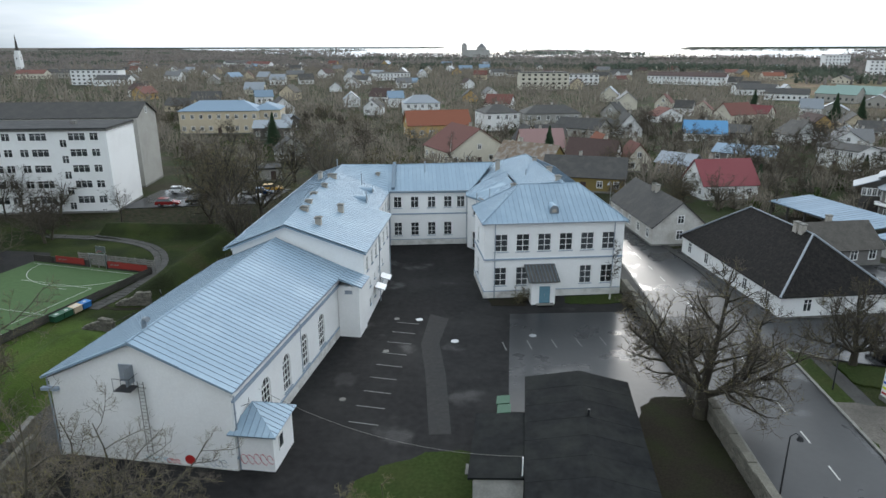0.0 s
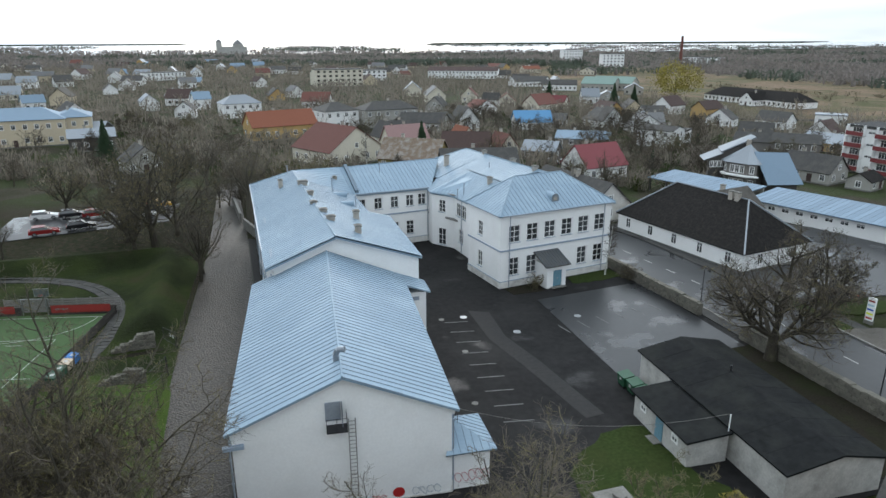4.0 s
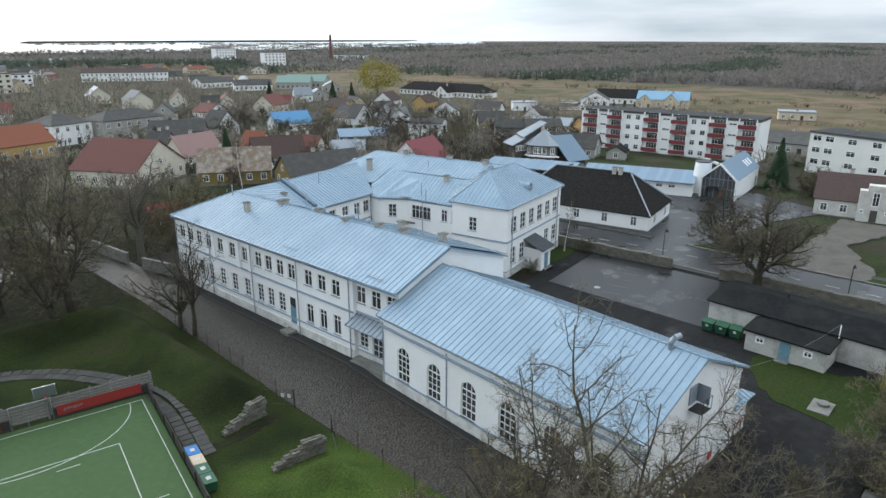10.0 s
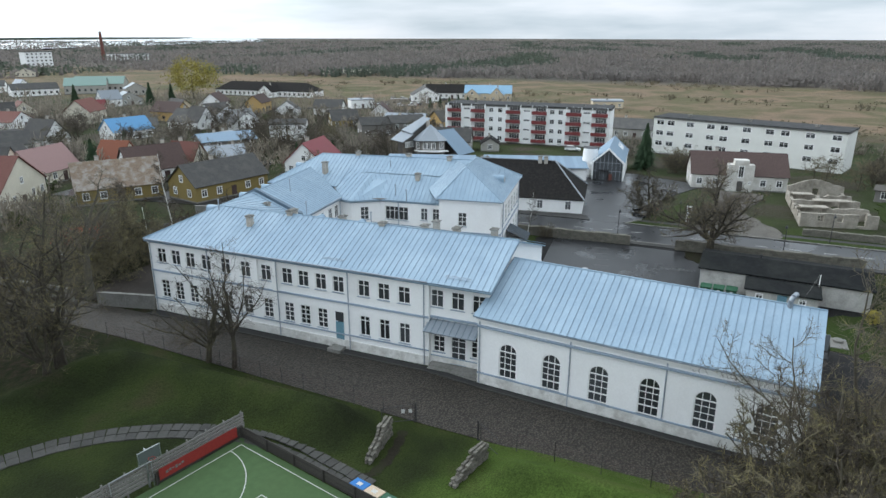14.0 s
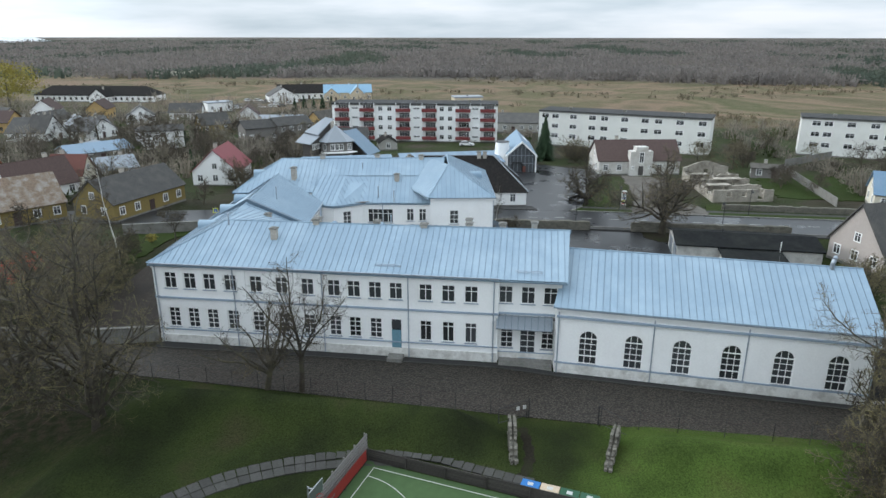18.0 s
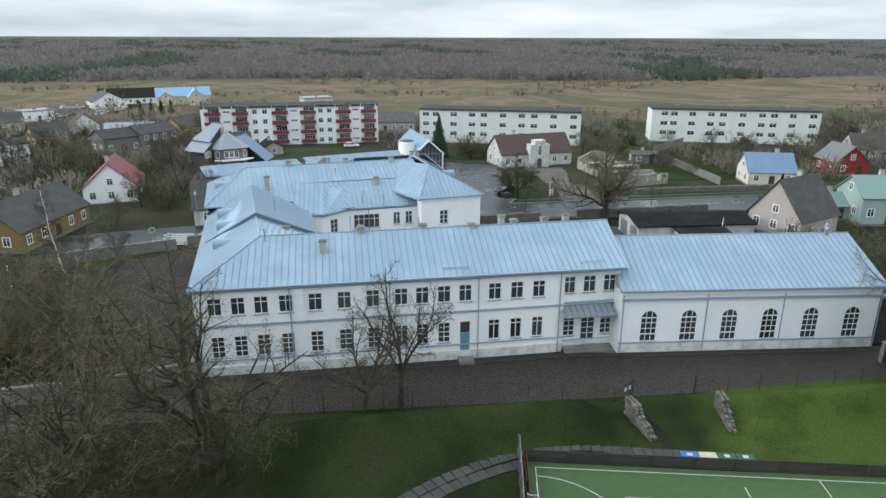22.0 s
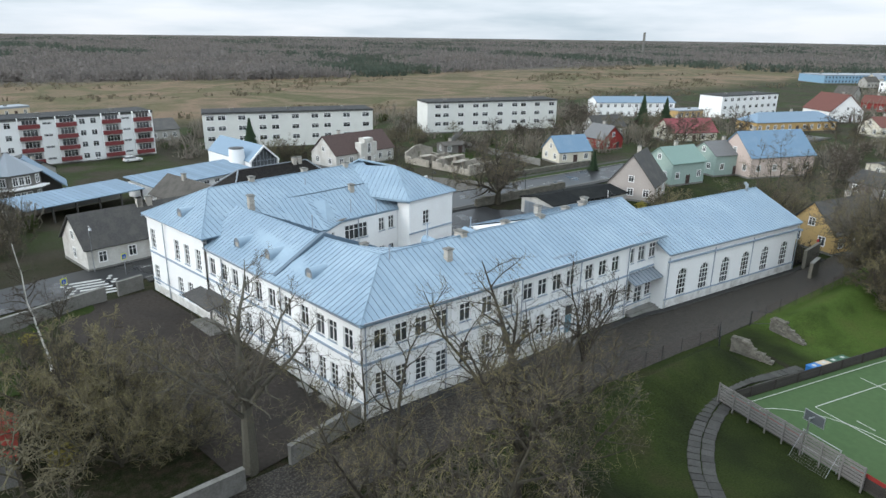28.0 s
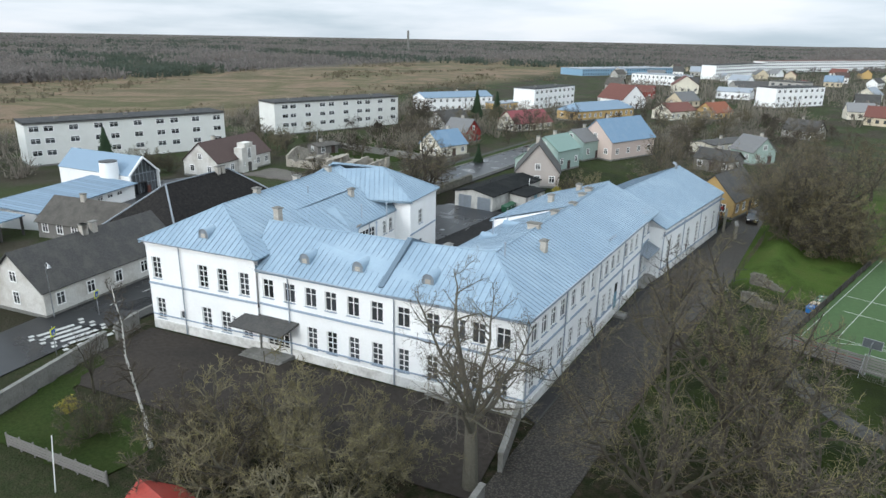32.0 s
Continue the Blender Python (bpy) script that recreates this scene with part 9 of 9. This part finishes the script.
for k in range(8):
    part("post", Shape().box(1.5 * k - 0.05, 1.5 * k + 0.05, 0.03, 0.13, -0.1, 1.15), "greywood", gf)
for k in range(7):
    for r in range(4):
        part("board", Shape().box(1.5 * k + 0.01, 1.5 * k + 1.49, 0.0, 0.03, 0.15 + 0.24 * r, 0.35 + 0.24 * r), "greywood", gf)
solid("garden_pole", Shape().tube((-2.4, 130.4, -0.1), (-2.9, 130.2, 4.4), 0.045, 0.035, n=8), "frame", "thin leaning white pole in the garden", "pole")
# rubble and planters by the north steps
for k, (x, y) in enumerate(((-21.3, 105.9), (-18.0, 106.3))):
    solid("bench", Shape().box(x - 1.2, x + 1.2, y, y + 0.5, 0.38, 0.46).box(x - 1.0, x - 0.85, y + 0.05, y + 0.45, 0, 0.38).box(x + 0.85, x + 1.0, y + 0.05, y + 0.45, 0, 0.38), "concrete", "pale slatted bench by the wall", "bench")


# ---- far town, woods, meadow shrubs, sea ----
q = random.Random(9)
FAR_WALL = ("white", "cream", "greyrender", "white", "paleyellow", "ochre")
FAR_ROOF = ("slate", "redtile", "greytile", "brown", "slate", "tin", "slate", "bluegrey", "greytile", "oldroof", "tin")
taken = [(h[1], h[2]) for h in HOUSES]


def far_house(x, y, roofs=FAR_ROOF):
    w, d, he = q.uniform(8, 15), q.uniform(7, 10), q.uniform(2.8, 4.8)
    wall, roof = q.choice(FAR_WALL), q.choice(roofs)
    t = thing("house", x, y, fall(x) - 0.2, q.uniform(-30, 30) + q.choice((0, 90)), f"far {COLOUR[wall]} house with a {ROOFC[roof]} roof", "house")
    hr = he + d * 0.42
    part("wall", Shape().box(-w / 2, w / 2, -d / 2, d / 2, -0.2, he).slab([(-w / 2, -d / 2, he), (-w / 2, d / 2, he), (-w / 2, 0, hr - 0.1)], (0.2, 0, 0)).slab([(w / 2, -d / 2, he), (w / 2, d / 2, he), (w / 2, 0, hr - 0.1)], (-0.2, 0, 0)), wall, t)
    for s in (-1, 1):
        roof_slab(t, [(-w / 2 - 0.4, s * (d / 2 + 0.4), he - 0.3), (w / 2 + 0.4, s * (d / 2 + 0.4), he - 0.3), (w / 2 + 0.4, 0, hr), (-w / 2 - 0.4, 0, hr)], roof)
    pn = Shape()
    for s in (-1, 1):
        for u in (-0.3, 0.0, 0.3):
            pn.box(u * w - 0.6, u * w + 0.6, s * d / 2 - 0.03, s * d / 2 + 0.03, 1.0, 2.3)
    part("glazing", pn, "pane", t)


def scatter(n, inside, roofs=FAR_ROOF):
    k = 0
    while k < n:
        x, y = inside()
        if all((x - a) ** 2 + (y - b) ** 2 > 260 for a, b in taken):
            taken.append((x, y))
            far_house(x, y, roofs)
        k += 1


def north():
    f = q.random() ** 0.7
    y = 250 + 650 * f
    return q.uniform(-0.55, 0.42) * y, y


def south():
    f = q.random() ** 0.8
    d = 190 + 500 * f
    a = radians(q.uniform(-112, -72))
    return -20 + d * math.cos(a), 60 + d * math.sin(a)


scatter(140, north)


def east():
    return q.uniform(120, 188), q.uniform(140, 300)


scatter(16, east, ("slate", "oldroof", "greytile", "brown"))
scatter(60, south)


def clump(sh, x, y, z, r, h, n, rng, thin=0.12):
    """One far bare tree or bush: a few stems and a loose crown of crossing slivers."""
    for k in range(n):
        a, f, g = rng.uniform(0, math.tau), math.sqrt(rng.random()), rng.random() ** 0.8
        ux, uy = math.cos(a), math.sin(a)
        wide = r * f * (0.45 + 0.75 * math.sin(0.35 + 2.3 * g))
        px, py, pz = x + ux * wide, y + uy * wide, z + 0.78 * h * g * (1 - 0.22 * f * f)
        ln = min(r, 0.42 * h) * rng.uniform(0.3, 0.75)
        dx, dy, dz = ux * f * 0.5 + rng.gauss(0, 0.45), uy * f * 0.5 + rng.gauss(0, 0.45), 0.55 + rng.gauss(0, 0.35)
        if k % 9 == 0:
            px, py, pz, dx, dy, dz, ln = x + ux * r * 0.2, y + uy * r * 0.2, z - 0.1, ux * 0.25, uy * 0.25, 1.0, h * 0.8
        b = rng.uniform(0, math.tau)
        w = r * rng.uniform(0.4, 1.0) * thin * (1.6 if r > h * 0.9 else 1.0)
        wx, wy = w * math.cos(b), w * math.sin(b)
        sh.poly(((px - wx, py - wy, pz), (px + wx, py + wy, pz), (px + wx * 0.3 + dx * ln, py + wy * 0.3 + dy * ln, pz + dz * ln), (px - wx * 0.3 + dx * ln, py - wy * 0.3 + dy * ln, pz + dz * ln)))


wood, pine, brush, town, hedge = Shape(), Shape(), Shape(), Shape(), Shape()


def free(x, y, m=3.0):
    return not any(abs(x - h[1]) < max(h[3], h[4]) / 2 + m and abs(y - h[2]) < max(h[3], h[4]) / 2 + m for h in HOUSES)


# garden trees, bushes and evergreen hedges among the near houses
near = 0
while near < 2600:
    a, d = q.uniform(0, math.tau), q.uniform(75, 240)
    x, y = -10 + d * math.cos(a), 75 + d * math.sin(a)
    if x > 165 or 36 < x < 104 and 2 < y < 118 or 8 < x < 46 and y < 140 or x < -28 and x > -64 and y < 112 or not free(x, y):
        near += 0.15
        continue
    if min(math.hypot(x - row[1], y - row[2]) for row in PATH) < 14:
        continue
    near += 1
    if q.random() < 0.22:
        clump(hedge, x, y, fall(x), q.uniform(0.8, 1.8), q.uniform(1.2, 4.0), 50, q, 0.25)
    else:
        clump(town, x, y, fall(x), q.uniform(1.6, 3.6), q.uniform(2.5, 7.5), 80, q, 0.07)
# bare woods among the farther houses
for k in range(3200):
    x, y = north()
    if 232 < y and free(x, y, 1.0):
        clump(town, x, y, fall(x), q.uniform(3, 6), q.uniform(4, 8.5), 34, q, 0.07)
for k in range(700):
    x, y = south()
    if free(x, y, 1.0):
        clump(town, x, y, fall(x), q.uniform(3, 6), q.uniform(4, 8), 34, q, 0.07)
for k in range(420):
    x, y = q.uniform(110, 232), q.uniform(118, 340)
    if free(x, y, 1.0):
        clump(town, x, y, fall(x), q.uniform(1.8, 4.2), q.uniform(3, 8), 44, q, 0.07)
for k in range(1100):
    y = q.uniform(140, 900)
    x = -q.uniform(0.35, 1.3) * y - 40
    if free(x, y):
        clump(town, x, y, 0, q.uniform(4, 7), q.uniform(6, 12), 20, q)
for k in range(500):
    x, y = q.uniform(-420, -110), q.uniform(-260, 140)
    if free(x, y):
        clump(town, x, y, 0, q.uniform(4, 7), q.uniform(6, 12), 20, q)
# rough bushes and reeds on the meadow, in thickets
for k in range(3000):
    x, y = 160 + 270 * q.random(), q.uniform(-620, 420)
    if noise.noise((x / 55, y / 130, 3)) > 0.10 + 0.0003 * (x - 160) and free(x, y, 8):
        clump(brush, x, y, -2.9, q.uniform(2, 5), q.uniform(0.8, 3.4), 16, q, 0.16)
# the wood's edge and the wide brown woods behind it
for k in range(15000):
    f = q.random() ** 2.0
    d = 425 + 2750 * f
    a = radians(q.uniform(-88, 62))
    x, y = -30 + d * math.cos(a), 40 + d * math.sin(a)
    if x < 415 + 30 * math.sin(y / 90) and abs(y) < 560:
        continue
    big = 1 + d / 900
    tall = 1 + 0.5 * noise.noise((x / 160, y / 160, 7))
    clump(pine if noise.noise((x / 420, y / 130, 0)) > 0.16 else wood, x, y, -3.0, q.uniform(4, 7) * big, q.uniform(6, 10) * tall, 16, q, 0.13)
for k in range(6500):
    f = q.random() ** 1.6
    d = 800 + 2200 * f
    a = radians(q.uniform(62, 150))
    x, y = d * math.cos(a), d * math.sin(a)
    if y > 1500 and x > -500 and noise.noise((x / 500, y / 500, 4)) < 0.25:
        continue
    clump(pine if noise.noise((x / 420, y / 150, 0)) > 0.25 else wood, x, y, -1.0, q.uniform(4, 7) * (1 + d / 1000), q.uniform(6, 11), 13, q, 0.15)
for k in range(3000):
    d = 700 + 2600 * q.random() ** 1.6
    a = radians(q.uniform(-130, -88))
    clump(wood, d * math.cos(a), d * math.sin(a), -2.0, q.uniform(4, 7) * (1 + d / 1000), q.uniform(6, 10), 13, q, 0.15)
solid("far_woods", wood, "farbrown", "wide leafless brown woods behind the town", "woods", "stuff")
solid("far_pines", pine, "fargreen", "dark evergreen stands in the far woods", "woods", "stuff")
solid("meadow_brush", brush, "farstraw", "low straw-brown bushes on the meadow", "bushes", "stuff")
solid("town_thicket", town, "nearbrown", "leafless brown bushes and trees between the houses", "bushes", "stuff")
solid("garden_hedges", hedge, "gardengreen", "dark green hedges and shrubs in the gardens", "hedges", "stuff")
# sea bay to the north
solid("sea", Shape().prism([(-300, 1500), (900, 1400), (2300, 1900), (4800, 4000), (4800, 4900), (-2500, 4900), (-900, 2400)], -0.1, 0.6), "water", "pale bay behind the town", "water", "structure")
solid("far_shore", Shape().prism([(900, 3300), (3200, 3300), (4500, 4300), (4500, 4800), (1200, 4200)], 0.2, 4.0), "fargreen", "low dark wooded shore across the bay", "shore", "structure")
solid("far_shore", Shape().prism([(-2400, 3500), (-300, 4000), (-300, 4600), (-2600, 4500)], 0.2, 3.5), "fargreen", "low dark wooded shore across the bay", "shore", "structure")
# pale field roads
sheet("field_road", [(150, 250), (156, 247), (230, 205), (262, 190), (330, 220), (328, 226), (262, 198), (234, 212)], 0.1, "paleasphalt", "pale road across the meadow edge", "road", 0.3)
# landmarks
stack = thing("factory_chimney", 562, 805, 0, 0, "tall red brick factory chimney", "chimney")
part("shaft", Shape().tube((0, 0, -3), (0, 0, 33), 2.4, 1.5, n=16), "redtile", stack)
part("collar", Shape().tube((0, 0, 31.5), (0, 0, 33.2), 1.75, n=16), "brick", stack)
tower = thing("white_mast", 717, -960, -3, 0, "slim pale concrete tower in the far woods", "tower")
part("shaft", Shape().tube((0, 0, 0), (0, 0, 40), 2.6, 2.0, n=12), "concrete", tower)
ch = thing("castle", -28, 1532, 0, 0, "distant castle with two towers on the skyline", "castle")
ch.matrix_basis = pose(-28, 1532, 0) @ Matrix.Diagonal((0.8, 0.8, 0.8, 1))
# castle walls take a pale render in place of stone, to paint in the haze
part("hall", Shape().box(-24, 40, -12, 12, 0, 19), "greyrender", ch)
part("tower", Shape().box(-38, -24, -7, 7, 0, 32), "greyrender", ch)
part("spire", Shape().tube((-31, 0, 32), (-31, 0, 37), 7, 2.5, n=8), "greytile", ch)
part("tower", Shape().box(4, 30, -12, 14, 18, 25), "greyrender", ch)
part("spire", Shape().tube((17, 1, 25), (17, 1, 36), 13, 1.5, n=8), "greytile", ch)
cht = thing("church_tower", -504, 704, 0, 0, "white church tower with a thin dark spire", "church")
cht.matrix_basis = pose(-504, 704, 0) @ Matrix.Diagonal((1.13, 1.13, 0.98, 1))
part("tower", Shape().box(-2.5, 2.5, -2.5, 2.5, 0, 19.5), "white", cht)
part("belfry", Shape().box(-1.9, 1.9, -1.9, 1.9, 19.5, 23.5), "white", cht)
part("spire", Shape().tube((0, 0, 23.5), (0, 0, 41.4), 1.5, 0.05, n=8), "slate", cht)
for sx in (-2.55, 2.55):
    part("window", house_window(1.2, 2.4), None, cht, at=pose(sx, 0, 14, 0, 0, 90 if sx > 0 else -90))
part("window", house_window(1.2, 2.4), None, cht, at=pose(0, -2.55, 14))
